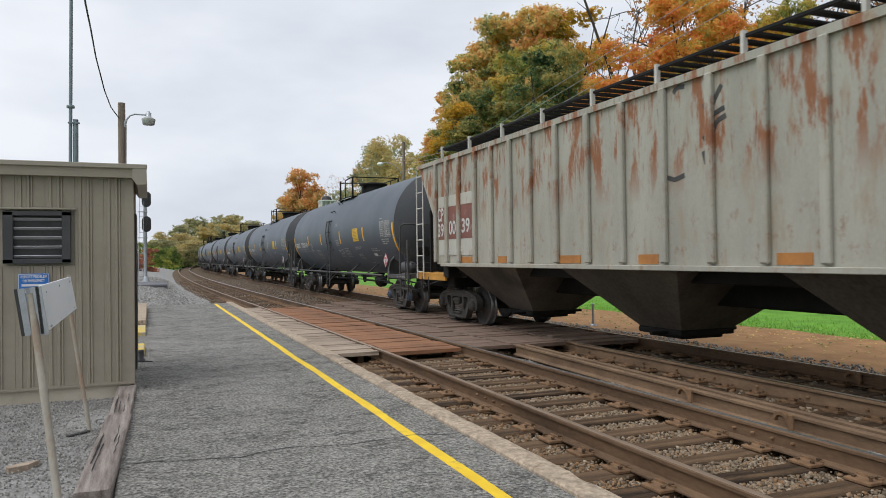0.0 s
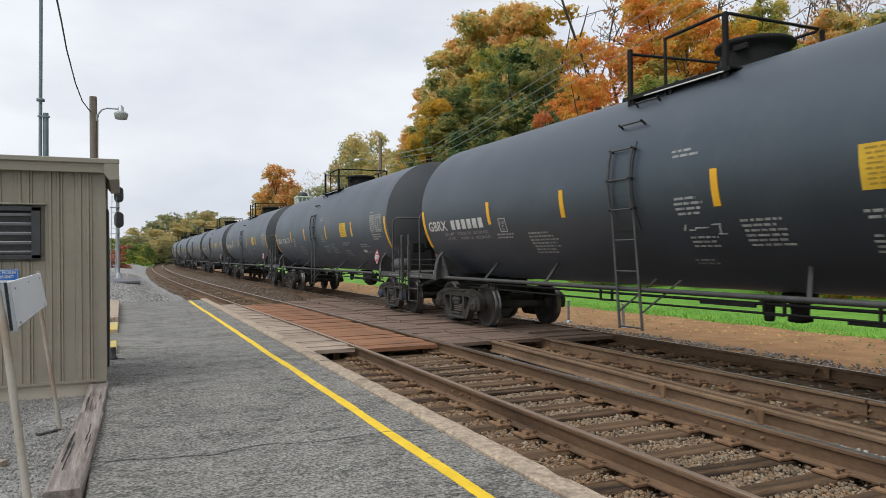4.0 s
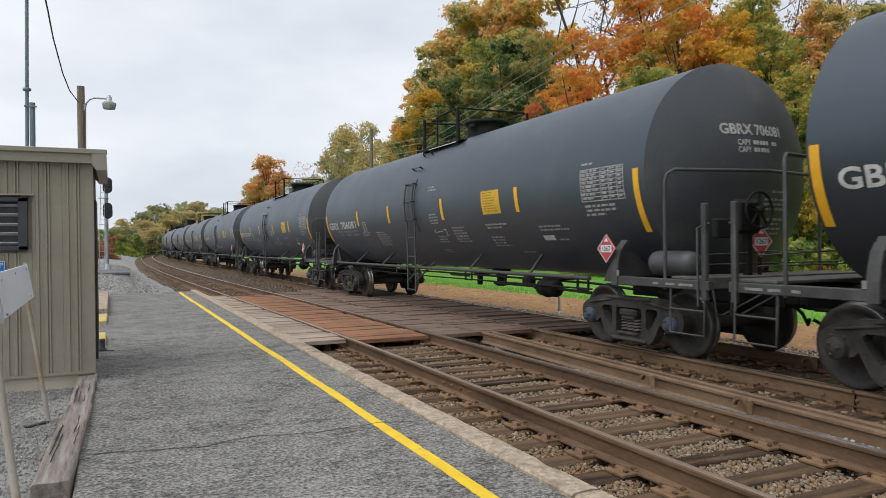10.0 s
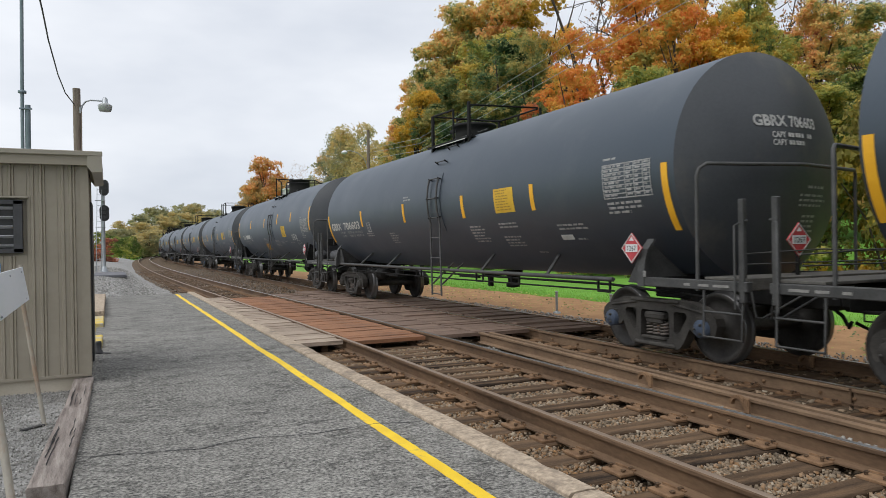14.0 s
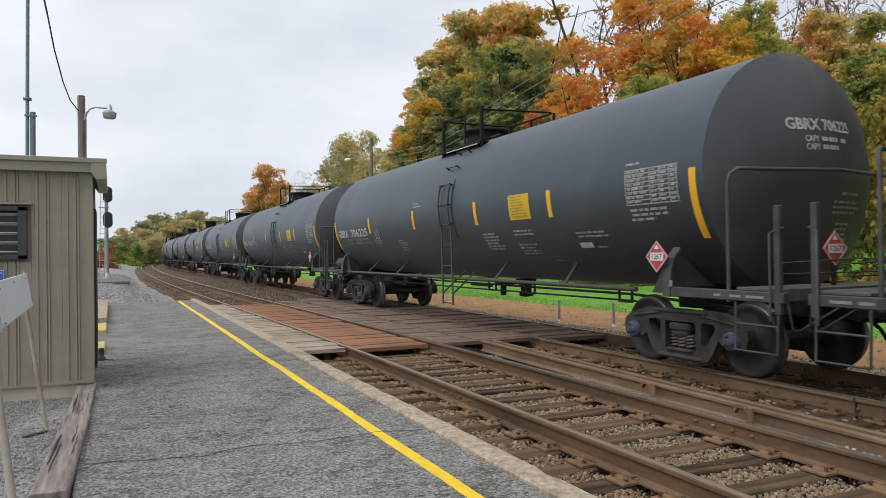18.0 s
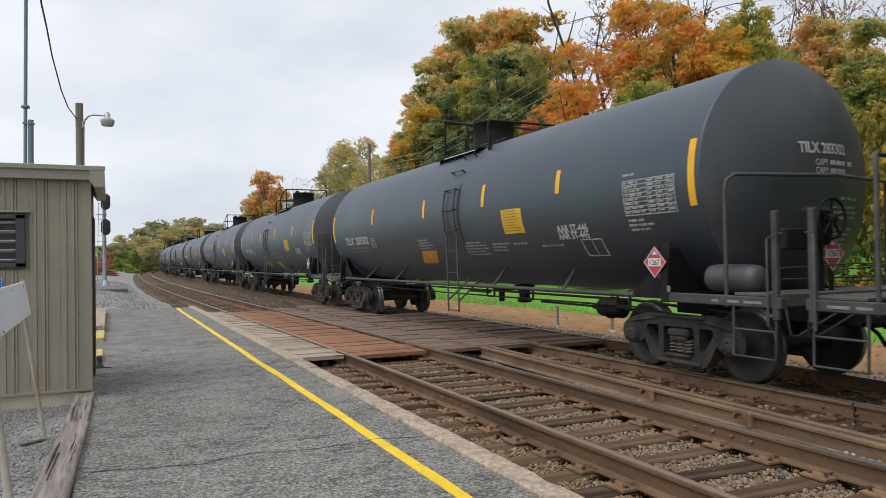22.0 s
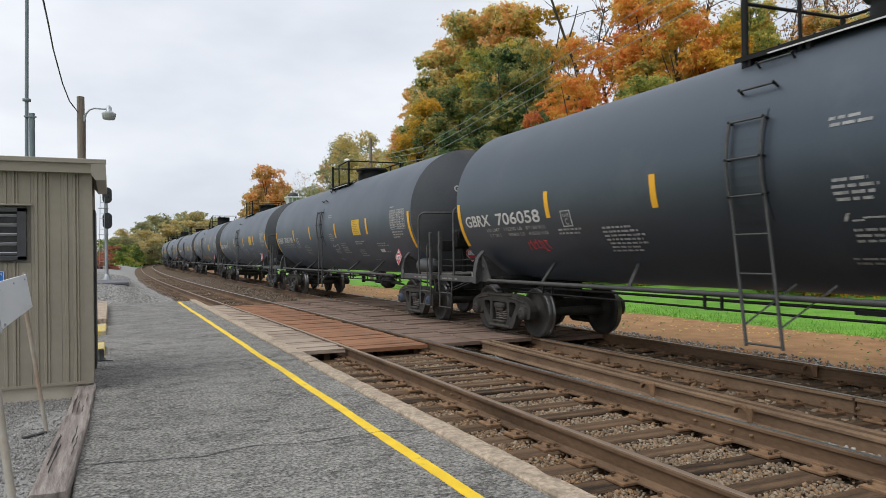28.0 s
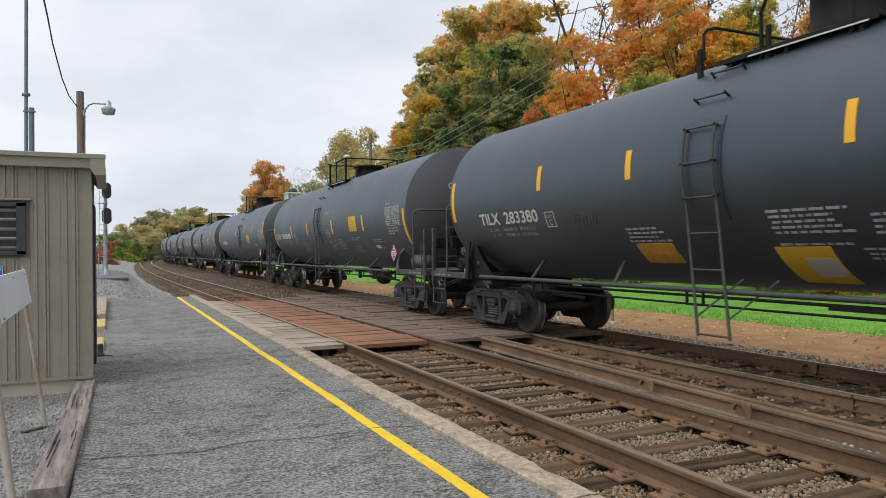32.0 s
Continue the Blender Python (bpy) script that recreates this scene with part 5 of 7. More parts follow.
def hopper_car():
    car = thing("hopper_car", "grey covered hopper car streaked with orange rust", "hopper car")
    W, z0, z1, ya, yb = 1.565, 1.42, 3.84, 7.92, -9.85
    truck_parts(car, 6.74, TRUCK_GREY)
    truck_parts(car, -8.90, TRUCK_GREY)
    prof = [(6.78, z0), (6.78, 2.30), (ya, z1 - 0.05), (ya, z1), (yb, z1), (yb, z1 - 0.05), (-8.5, 2.30), (-8.5, z0)]
    part("body", Shape().prism(prof, -W, W), HOPPER_GREY, car)
    part("roof", Shape().prism([(-W - 0.05, z1 - 0.05), (-W - 0.05, z1 + 0.05), (-1.1, z1 + 0.20), (1.1, z1 + 0.20), (W + 0.05, z1 + 0.05), (W + 0.05, z1 - 0.05)], yb - 0.03, ya + 0.03, "y"), HOPPER_GREY, car)
    part("side_sill", Shape().box((-W - 0.03, (6.40 - 8.5) / 2, z0 - 0.02), (0.09, 14.9, 0.07), 0.008), HOPPER_GREY, car)
    for sgn in (-1, 1):
        for i in range(19):
            y = 6.75 - 0.67 * i if i < 2 else (5.40, 4.57, 3.80, 3.00, 2.24, 1.36, 0.43, -0.45, -1.35, -2.21, -3.03, -3.81, -4.60, -5.45, -6.35, -7.25, -8.15)[i - 2]
            part("side_rib", Shape().box((sgn * (W + 0.04), y, (z0 + z1) / 2), (0.085, 0.115, z1 - z0 - 0.08), 0.02), HOPPER_GREY, car)
    for y, w in ((5.03, 0.60), (3.40, 0.36), (1.00, 0.64), (-0.98, 0.42), (-3.39, 0.46), (-5.9, 0.5)):
        part("orange_patch", Shape().box((-W - 0.004, y, z0 + 0.10), (0.012, w, 0.13)), RUST_PATCH, car, "orange primer patch")
    # dark scrawled paint strokes high on the side
    for pts in (((-1.95, 3.70), (-2.03, 3.76), (-2.16, 3.74)), ((-1.66, 3.55), (-1.68, 3.2), (-1.67, 2.75), (-1.74, 2.64)), ((-1.76, 2.62), (-1.95, 2.56), (-2.14, 2.60)), ((-2.50, 3.45), (-2.58, 3.30), (-2.72, 3.52), (-2.80, 3.62)),
                ((-2.49, 3.05), (-2.56, 2.95), (-2.72, 3.20), (-2.86, 3.24)), ((-2.52, 3.22), (-2.70, 3.30), (-2.84, 3.34)), ((-2.48, 2.86), (-2.53, 2.70))):
        g = Shape()
        for p, q in zip(pts, pts[1:]):
            g.beam((-W - 0.003, p[0] + 0.42, p[1]), (-W - 0.003, q[0] + 0.42, q[1]), 0.006, 0.06)
        part("scrawl", g, STEEL_GREY, car, "dark scrawled paint stroke")
    part("number_panel", Shape().box((-W - 0.006, 5.66, 2.36), (0.016, 1.92, 0.74)), PANEL_BROWN, car, "brown painted number panel")
    part("white_band", Shape().box((-W - 0.006, 5.66, 2.86), (0.016, 1.92, 0.25)).box((-W - 0.006, 5.66, 1.80), (0.016, 1.92, 0.36)), HOPPER_WHITE, car, "faded white band")
    t = Shape()
    for text, y, z, w in (("CP", 6.67, 2.42, 0.37), ("39", 6.67, 2.06, 0.37), ("00", 6.00, 2.10, 0.40), ("39", 5.30, 2.12, 0.44)):
        vs, fs = letters(text, 0.30, 0.02)
        k = w / max(v[0] for v in vs)
        t.add([(-W - 0.022, y - a * k, z + b) for a, b in vs], fs)
    rng = random.Random(3)
    for y in (6.2, 5.6):
        for r in range(3):
            t.box((-W - 0.018, y - 0.16, 1.80 - r * 0.07), (0.006, rng.uniform(0.2, 0.34), 0.035))
    part("number_lettering", t, WHITE_PAINT, car, "white car number")
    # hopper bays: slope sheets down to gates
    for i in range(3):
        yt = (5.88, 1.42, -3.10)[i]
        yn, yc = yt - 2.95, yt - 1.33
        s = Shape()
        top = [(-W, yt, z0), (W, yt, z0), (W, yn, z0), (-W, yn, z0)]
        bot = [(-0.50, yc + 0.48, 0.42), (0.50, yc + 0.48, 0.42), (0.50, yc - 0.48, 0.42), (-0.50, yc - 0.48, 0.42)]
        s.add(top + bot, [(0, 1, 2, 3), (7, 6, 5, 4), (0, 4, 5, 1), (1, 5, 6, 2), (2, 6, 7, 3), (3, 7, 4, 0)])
        bay = part("hopper_bay", s, HOPPER_BAY_BROWN, car, "dark brown hopper bay")
        part("outlet_gate", Shape().box((0, yc, 0.38), (1.08, 1.0, 0.10), 0.02).box((0, yc, 0.31), (0.8, 0.8, 0.07), 0.02).tube([(-0.85, yc - 0.2, 0.38), (0.85, yc - 0.2, 0.38)], 0.03, 8), STEEL_BLACK, bay)
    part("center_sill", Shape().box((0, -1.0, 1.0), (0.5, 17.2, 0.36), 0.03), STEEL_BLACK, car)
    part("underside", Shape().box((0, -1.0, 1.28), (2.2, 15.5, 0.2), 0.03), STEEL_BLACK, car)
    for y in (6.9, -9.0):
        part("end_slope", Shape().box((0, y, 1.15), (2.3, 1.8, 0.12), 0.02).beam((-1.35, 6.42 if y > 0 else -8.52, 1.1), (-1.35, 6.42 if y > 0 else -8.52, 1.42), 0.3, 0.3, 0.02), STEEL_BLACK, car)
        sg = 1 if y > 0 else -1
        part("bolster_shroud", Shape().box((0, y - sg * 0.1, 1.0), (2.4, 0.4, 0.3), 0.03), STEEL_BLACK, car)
        part("coupler", Shape().box((0, 8.5 if y > 0 else -10.5, 0.876), (0.16, 0.9, 0.18), 0.03).box((-0.04, 8.85 if y > 0 else -10.9, 0.876), (0.28, 0.2, 0.3), 0.06), STEEL_BLACK, car)
    # end platform, ladder and posts at the trailing end
    part("end_platform", Shape().box((0, 7.35, 1.16), (3.0, 1.75, 0.08), 0.01).box((-1.47, 7.35, 1.10), (0.06, 1.75, 0.16), 0.01), ORANGE_PANEL, car, "rusty orange end platform")
    lad = part("end_ladder", Shape().tube([(-1.55, 8.16, 1.05), (-1.55, 8.16, 3.80)], 0.019, 6).tube([(-1.55, 7.72, 1.05), (-1.55, 7.72, 3.70)], 0.019, 6), LADDER_WHITE, car, "chalky white end ladder")
    for i in range(7):
        part("rung", Shape().tube([(-1.55, 8.16, 1.22 + 0.40 * i), (-1.55, 7.72, 1.22 + 0.40 * i)], 0.016, 6), LADDER_WHITE, lad)
    for x in (-1.40, 1.40):
        part("end_post", Shape().box((x, 7.55, 1.95), (0.07, 0.07, 1.6), 0.01), STEEL_BLACK, car)
    part("step", Shape().tube([(-1.50, 7.95, 1.1), (-1.50, 7.95, 0.48), (-1.50, 7.5, 0.48), (-1.50, 7.5, 1.1)], 0.018, 6), STEEL_GREY, car)
    # running board along the roof edge
    wk = Shape()
    wk.box((-1.20, -1.0, z1 + 0.40), (0.05, 17.0, 0.05), 0.01).box((-0.60, -1.0, z1 + 0.40), (0.05, 17.0, 0.05), 0.01)
    for i in range(60):
        wk.box((-0.90, 7.3 - i * 0.28, z1 + 0.40), (0.58, 0.13, 0.03))
    board = part("running_board", wk, STEEL_BLACK, car)
    part("hatch_rail", Shape().box((-0.1, -1.0, z1 + 0.24), (1.2, 16.4, 0.14), 0.04), STEEL_BLACK, car)
    for i in range(11):
        part("board_bracket", Shape().beam((-1.22, 7.2 - i * 1.6, z1 + 0.05), (-1.22, 7.2 - i * 1.6, z1 + 0.46), 0.05, 0.07), LADDER_WHITE, board)
    return car


def stones(name, n, box, size, seed, material, label, zfun, follow=True, parent=None, tied=None):
    """Loose crushed stones scattered over a stretch: (x0, x1, y0, y1)."""
    rng = np.random.default_rng(seed)
    base = np.array([(i, j, k) for i in (-1, 1) for j in (-1, 1) for k in (-1, 1)], float) * 0.5
    fc = np.array([(0, 1, 3, 2), (4, 6, 7, 5), (0, 4, 5, 1), (2, 3, 7, 6), (0, 2, 6, 4), (1, 5, 7, 3)])
    x0, x1, y0, y1 = box
    px = rng.uniform(x0, x1, n)
    py = y0 + (y1 - y0) * rng.uniform(0, 1, n)
    if tied:
        # few stones lie on the ties
        first, pitch = tied
        off = np.abs((py - first + pitch / 2) % pitch - pitch / 2)
        keep = (off > 0.115) | (rng.uniform(0, 1, n) < 0.10)
        # and hardly any beside the rails, where the bed lies open
        near = np.min(np.abs(px[:, None] - np.array([NEAR_X - GAUGE, NEAR_X + GAUGE])[None]), axis=1)
        keep &= (near > 0.17) | (rng.uniform(0, 1, n) < 0.15)
        px, py = px[keep], py[keep]
        n = len(px)
    if follow:
        px += np.array([smooth_side(y) for y in py])
    pz = np.array([zfun(x, y) for x, y in zip(px, py)]) + rng.uniform(-0.004, 0.016, n)
    sz = size * rng.uniform(0.55, 1.35, (n, 1, 1)) * rng.uniform(0.6, 1.2, (n, 1, 3))
    v = base[None] * sz * (1 + 0.35 * rng.uniform(-1, 1, (n, 8, 1))) + 0.12 * size * rng.uniform(-1, 1, (n, 8, 3))
    a, b = rng.uniform(0, 6.28, n), rng.uniform(-0.7, 0.7, n)
    ca, sa, cb, sb = np.cos(a), np.sin(a), np.cos(b), np.sin(b)
    x, y, z = v[..., 0], v[..., 1], v[..., 2]
    y, z = y * cb[:, None] - z * sb[:, None], y * sb[:, None] + z * cb[:, None]
    x, y = x * ca[:, None] - y * sa[:, None], x * sa[:, None] + y * ca[:, None]
    co = np.stack([x + px[:, None], y + py[:, None], z + pz[:, None]], -1).reshape(-1, 3)
    me = bpy.data.meshes.new(name)
    me.vertices.add(n * 8)
    me.vertices.foreach_set("co", co.reshape(-1))
    lo = (fc[None] + 8 * np.arange(n)[:, None, None]).reshape(-1)
    me.loops.add(len(lo))
    me.loops.foreach_set("vertex_index", lo)
    me.polygons.add(n * 6)
    me.polygons.foreach_set("loop_start", np.arange(n * 6) * 4)
    me.update(calc_edges=True)
    me.materials.append(material)
    return tagged(part(name, me, None, parent), label, "stones", kind="stuff")


def bed(x, y):
    return -0.236 - 0.22 * max(0, min(1, (x - 9.7) / 0.7))


stones("ballast_stones", 64000, (2.80, 5.95, 0.8, 11.3), 0.0235, 1, STONE, "loose crushed ballast stones lying between the ties", bed, tied=(-3.0, 0.505))
stones("rusty_stones", 5000, (2.80, 3.62, 0.8, 11.3), 0.019, 12, STONE_RUST, "rust-stained stones between the kerb and the first rail", lambda x, y: bed(x, y) + 0.008, tied=(-3.0, 0.505))
stones("ballast_stones", 12000, (5.9, 10.6, 0.8, 20.0), 0.045, 2, STONE, "grey ballast stones round the far track", lambda x, y: bed(x, y) - 0.04, tied=(-3.0, 0.53))
stones("ballast_stones", 13000, (2.80, 10.4, 23.0, 64.0), 0.046, 3, STONE_TRACK, "ballast stones stretching along the distant tracks", bed)
stones("pale_stones", 2600, (5.38, 5.64, 0.8, 11.0), 0.024, 4, STONE_PALE, "pale grey stone chips beside the inner rail", lambda x, y: -0.145 + 0.05 * noise.noise((x * 3, y * 1.5, 0)))
stones("verge_stones", 9000, (9.45, 11.15, 2.0, 42.0), 0.030, 8, STONE_GREY, "scattered grey stones along the earth strip", lambda x, y: max(-0.375, bed(x, y)) + 0.004)


def litter(n, box, seed, z):
    """Fallen leaves lying flat and curled on bare earth."""
    rng = np.random.default_rng(seed)
    px, py = box[0] + (box[1] - box[0]) * rng.uniform(0, 1, n) ** 0.7, rng.uniform(box[2], box[3], n)
    px += np.array([smooth_side(y) for y in py])
    an, sz = rng.uniform(0, 6.28, n), rng.uniform(0.025, 0.055, n)
    q = np.empty((n, 3, 3))
    for k in range(3):
        q[:, k] = np.stack([px + sz * np.cos(an + 2.1 * k), py + sz * np.sin(an + 2.1 * k), z + rng.uniform(0.0, 0.045, n)], 1)
    me = bpy.data.meshes.new("leaf_litter")
    me.from_pydata(q.reshape(-1, 3).tolist(), [], np.arange(3 * n).reshape(-1, 3).tolist())
    me.materials.append(LEAF_RUST)
    return tagged(part("leaf_litter", me, None), "orange and brown fallen leaves on the bare earth", "leaves", kind="stuff")


litter(2600, (10.9, 15.2, 2.0, 42.0), 21, -0.365)

# gravel left of the platform and the stony bank past its end
gravel = tagged(part("gravel_yard", strip(-9.0, -0.04, -0.05, -40, 26, 0.6, False, 0.03), GRAVEL), "grey gravel yard round the hut", "gravel", kind="structure")


def bank(x, y):
    return 0.30 * min(1, max(0, (y - 25.5) / 14)) * min(1, max(0, (2.6 - x) / 2.5)) + 0.05 * noise.noise((x * 0.5, y * 0.4, 2)) - 0.25 * min(1, max(0, (x - 1.6) / 1.2))


tagged(part("gravel_bank", strip(-12.0, 2.95, 0.0, 25.4, 130, 0.8, True, 0.0001, bank), GRAVEL), "low grey gravel bank past the platform end", "gravel", kind="structure")
stones("gravel_stones", 24000, (-2.2, -0.16, 3.6, 8.9), 0.0095, 5, STONE_GREY, "fine grey gravel beside the hut", lambda x, y: -0.05, False)
stones("bank_stones", 13000, (-1.5, 2.9, 25.6, 62), 0.040, 6, STONE_GREY, "grey stones of the bank", lambda x, y: bank(x - smooth_side(y), y), True)

# cracks across the platform
cr = Shape()
for pts in ([(-0.08, 5.57), (0.34, 5.47), (0.74, 5.39), (0.95, 5.48), (1.10, 5.51), (1.56, 5.40), (2.13, 5.47), (2.46, 5.36), (2.55, 5.38)],):
    for (xa, ya), (xb, yb) in zip(pts, pts[1:]):
        n = max(2, int(math.hypot(xb - xa, yb - ya) / 0.06))
        for i in range(n):
            q = []
            for w in (i / n, (i + 1) / n):
                x, y = lerp(xa, xb, w), lerp(ya, yb, w)
                q.append((x, y + 0.025 * noise.noise((x * 5, y * 5, 1)), 0.0065 + 0.005 * noise.noise((x * 7, y * 3, 5))))
            (x0, y0, w0), (x1, y1, w1) = q
            cr.add([(x0, y0 - w0, 0.0342), (x1, y1 - w1, 0.0342), (x1, y1 + w1, 0.0342), (x0, y0 + w0, 0.0342)], [(0, 1, 2, 3)])
tagged(part("pavement_cracks", cr, CRACK), "dark cracks wandering across the asphalt", "crack", kind="structure")

# grass blades along the near edge of the field
rng_g = np.random.default_rng(12)
gn = 26000
gx = 14.75 + rng_g.uniform(0, 1, gn) ** 1.6 * 9
gy = rng_g.uniform(4, 42, gn)
gx += np.array([smooth_side(y) for y in gy])
hh = rng_g.uniform(0.05, 0.13, gn)
an = rng_g.uniform(0, 6.28, gn)
wd = 0.012
gq = np.empty((gn, 3, 3))
gq[:, 0] = np.stack([gx - wd * np.cos(an), gy - wd * np.sin(an), np.full(gn, -0.45)], 1)
gq[:, 1] = np.stack([gx + wd * np.cos(an), gy + wd * np.sin(an), np.full(gn, -0.45)], 1)
gq[:, 2] = np.stack([gx + 0.5 * hh * rng_g.normal(size=gn), gy + 0.5 * hh * rng_g.normal(size=gn), -0.44 + hh], 1)
gm = bpy.data.meshes.new("grass_blades")
gm.vertices.add(gn * 3)
gm.vertices.foreach_set("co", gq.reshape(-1))
gm.loops.add(gn * 3)
gm.loops.foreach_set("vertex_index", np.arange(gn * 3))
gm.polygons.add(gn)
gm.polygons.foreach_set("loop_start", np.arange(gn) * 3)
gm.update(calc_edges=True)
gm.materials.append(GRASS_BLADE)
tagged(part("grass_blades", gm, None), "short green grass blades at the field edge", "grass", kind="stuff")

# two spare rails lying between the tracks, with curved clips
for i, (xa, xb, dz) in enumerate(((5.80, 6.06, -0.015), (5.99, 6.24, -0.02))):
    xn, xf = lerp(xa, xb, -0.38), xb + 0.03
    yf = 10.95 - 0.05 * i
    spare = thing("spare_rail", "rusty spare rail lying loose between the tracks", "rail", "spare rails")
    for nm, prof in (("rail_head", [(-0.037, -0.036), (-0.037, -0.010), (-0.028, -0.002), (0, 0), (0.028, -0.002), (0.037, -0.010), (0.037, -0.036), (0.010, -0.048), (-0.010, -0.048)]),
                     ("rail_web", [(-0.010, -0.047), (0.010, -0.047), (0.009, -0.152), (-0.009, -0.152)]),
                     ("rail_foot", [(-0.009, -0.150), (0.009, -0.150), (0.030, -0.162), (0.072, -0.172), (0.072, -0.185), (-0.072, -0.185), (-0.072, -0.172), (-0.030, -0.162)])):
        n = len(prof)
        rp = Shape().add([(x + a, y, b + dz) for y, x in ((1.0, xn), (yf, xf)) for a, b in prof], [(j, (j + 1) % n, (j + 1) % n + n, j + n) for j in range(n)] + [tuple(range(n)), tuple(range(n, 2 * n))])
        part(nm, rp, RAIL_RUST, spare)
for y, x, zc in ((6.30, 5.78, -0.085), (4.86, 5.72, -0.085), (6.45, 8.72, -0.14)):
    s = Shape()
    vs, fs = [], []
    for i in range(9):
        a = math.pi * i / 8
        for r, d in ((0.100, -0.016), (0.068, -0.016), (0.068, 0.034), (0.100, 0.034)):
            vs.append((x + d, y + r * math.cos(a) + 0.02, zc + 1.0 * r * math.sin(a)))
    for i in range(8):
        for j in range(4):
            fs.append((4 * i + j, 4 * i + (j + 1) % 4, 4 * i + 4 + (j + 1) % 4, 4 * i + 4 + j))
    s.add(vs, fs)
    s.box((x - 0.006, y - 0.10, zc + 0.015), (0.036, 0.06, 0.15), 0.008)
    tagged(part("rail_clip", s, PLATE), "rusty curved steel clip against the spare rail", "rail clip", "rail clips")

# ties, plates, spikes
TIE_MESH = []
for i in range(3):
    bmv = Shape().box((0, 0, -0.10), (2.62, 0.225 + 0.012 * i, 0.20), 0.015)
    TIE_MESH.append(bmv.mesh("tie", TIE))
plate_mesh = Shape().box((0, 0, 0), (0.46, 0.225, 0.028), 0.006).box((-0.085, 0, 0.018), (0.02, 0.215, 0.022)).box((0.085, 0, 0.018), (0.02, 0.215, 0.022)).mesh("tie_plate", PLATE)
spike_shape = Shape().box((0, 0, -0.010), (0.020, 0.018, 0.04)).box((0.006, 0, 0.010), (0.036, 0.030, 0.013), 0.004)
spike_mesh = spike_shape.mesh("spike", TIE)
for idx, xc in ((1, NEAR_X), (2, FAR_X)):
    bed_t = thing("track_%d" % idx, "weathered wooden ties with rusty plates under the rails" if idx == 1 else "dark wooden ties under the train's rails", "track", kind="structure")
    y, i = -3.0, 0
    rngt = random.Random(idx)
    while y < 62:
        if not 11.3 < y < 23.0 or idx == 2:
            g = smooth_side(y) if idx == 1 else far_side(y)
            m = pose(xc + g + rngt.uniform(-0.05, 0.05), y + rngt.uniform(-0.03, 0.03), -0.198 + rngt.uniform(-0.008, 0.004), 0, rngt.uniform(-0.3, 0.3), rngt.uniform(-1.5, 1.5))
            m.translation.z += 0 if idx == 1 else FAR_Z
            part("tie", TIE_MESH[i % 3], None, bed_t, at=m)
            if y < 34:
                for sg in (-1, 1):
                    part("tie_plate", plate_mesh, None, bed_t, at=pose(xc + g + sg * GAUGE, m.translation.y, -0.186 + (0 if idx == 1 else FAR_Z), 0, 0, rngt.uniform(-1, 1)))
                    if y < (11.3 if idx == 1 else 9):
                        for dx, dy in ((-0.088, -0.06), (0.088, 0.05), (-0.175, 0.07), (0.18, -0.06), (-0.17, -0.07), (0.175, 0.07)):
                            part("spike", spike_mesh, None, bed_t, at=pose(xc + g + sg * GAUGE + dx, m.translation.y + dy, (-0.172 if idx == 1 else -0.172 + FAR_Z) + rngt.uniform(0, 0.02), 0, 0, 0 if dx < 0 else 180))
        y += 0.505 if idx == 1 else 0.53
        i += 1
# a deep steel guard along the near side of the train's first rail, in lengths with open joints
for y0, y1 in ((0.6, 4.72), (4.75, 10.8)):
    gr = tagged(part("guard_rail", Shape().box((FAR_X - GAUGE - 0.085, (y0 + y1) / 2, -0.155), (0.035, y1 - y0, 0.225), 0.008).box((FAR_X - GAUGE - 0.11, (y0 + y1) / 2, -0.06), (0.05, y1 - y0, 0.035), 0.006), RAIL_RUST), "deep brown steel guard bolted beside the train's rail", "guard rail", "guard rails")
    q = y0 + 0.35
    while q < y1:
        part("bolt", Shape().lathe([(0.001, -0.03), (0.018, -0.03), (0.020, 0.0)], "x", 6, (FAR_X - GAUGE - 0.10, q, -0.15)), PLATE, gr)
        q += 0.75
# joint bars on the inner rail
for xc, y in ((NEAR_X + GAUGE, 4.60), (NEAR_X - GAUGE, 7.1)):
    jb = part("joint_bar", Shape().box((xc - 0.026, y, -0.095), (0.03, 0.92, 0.095), 0.008), RAIL_RUST)
    tagged(jb, "bolted steel joint bar on the rail web", "joint bar", "joint bars")
    for q in range(4):
        part("bolt", Shape().lathe([(0.001, -0.03), (0.014, -0.03), (0.016, 0.0)], "x", 6, (xc - 0.045, y - 0.33 + 0.22 * q, -0.095)), PLATE, jb)

# worn stencilled marking on the web of the inner rail, too faded to read
for q in range(4):
    mk = part("rail_marking", Shape().box((NEAR_X + GAUGE - 0.0105, 3.52 - 0.075 * q - (0.05 if q == 3 else 0), -0.098), (0.004, 0.045, 0.055)), MARK_DULL)
    tagged(mk, "faded white stencil mark on the rail web", "marking", "rail markings")

# plank crossing
deck = thing("plank_crossing", "worn wooden plank crossing laid between the rails", "crossing", kind="structure")


def planks(x0, x1, y0, y1, w, material, seed, top=0.0):
    r = random.Random(seed)
    y = y0
    while y < y1:
        ww = w * r.uniform(0.6, 1.4)
        g = smooth_side(y) if x0 < 6.12 else far_side(y)
        s = Shape().box(((x0 + x1) / 2 + r.uniform(-0.02, 0.02), 0, -0.032), (x1 - x0 - r.uniform(0, 0.03), ww - 0.002, 0.064), 0.001)
        part("plank", s, material, deck, at=pose(g, y + ww / 2, top + r.uniform(-0.004, 0.002), r.uniform(-0.2, 0.2), r.uniform(-0.15, 0.15), r.uniform(-0.3, 0.3)))
        y += ww


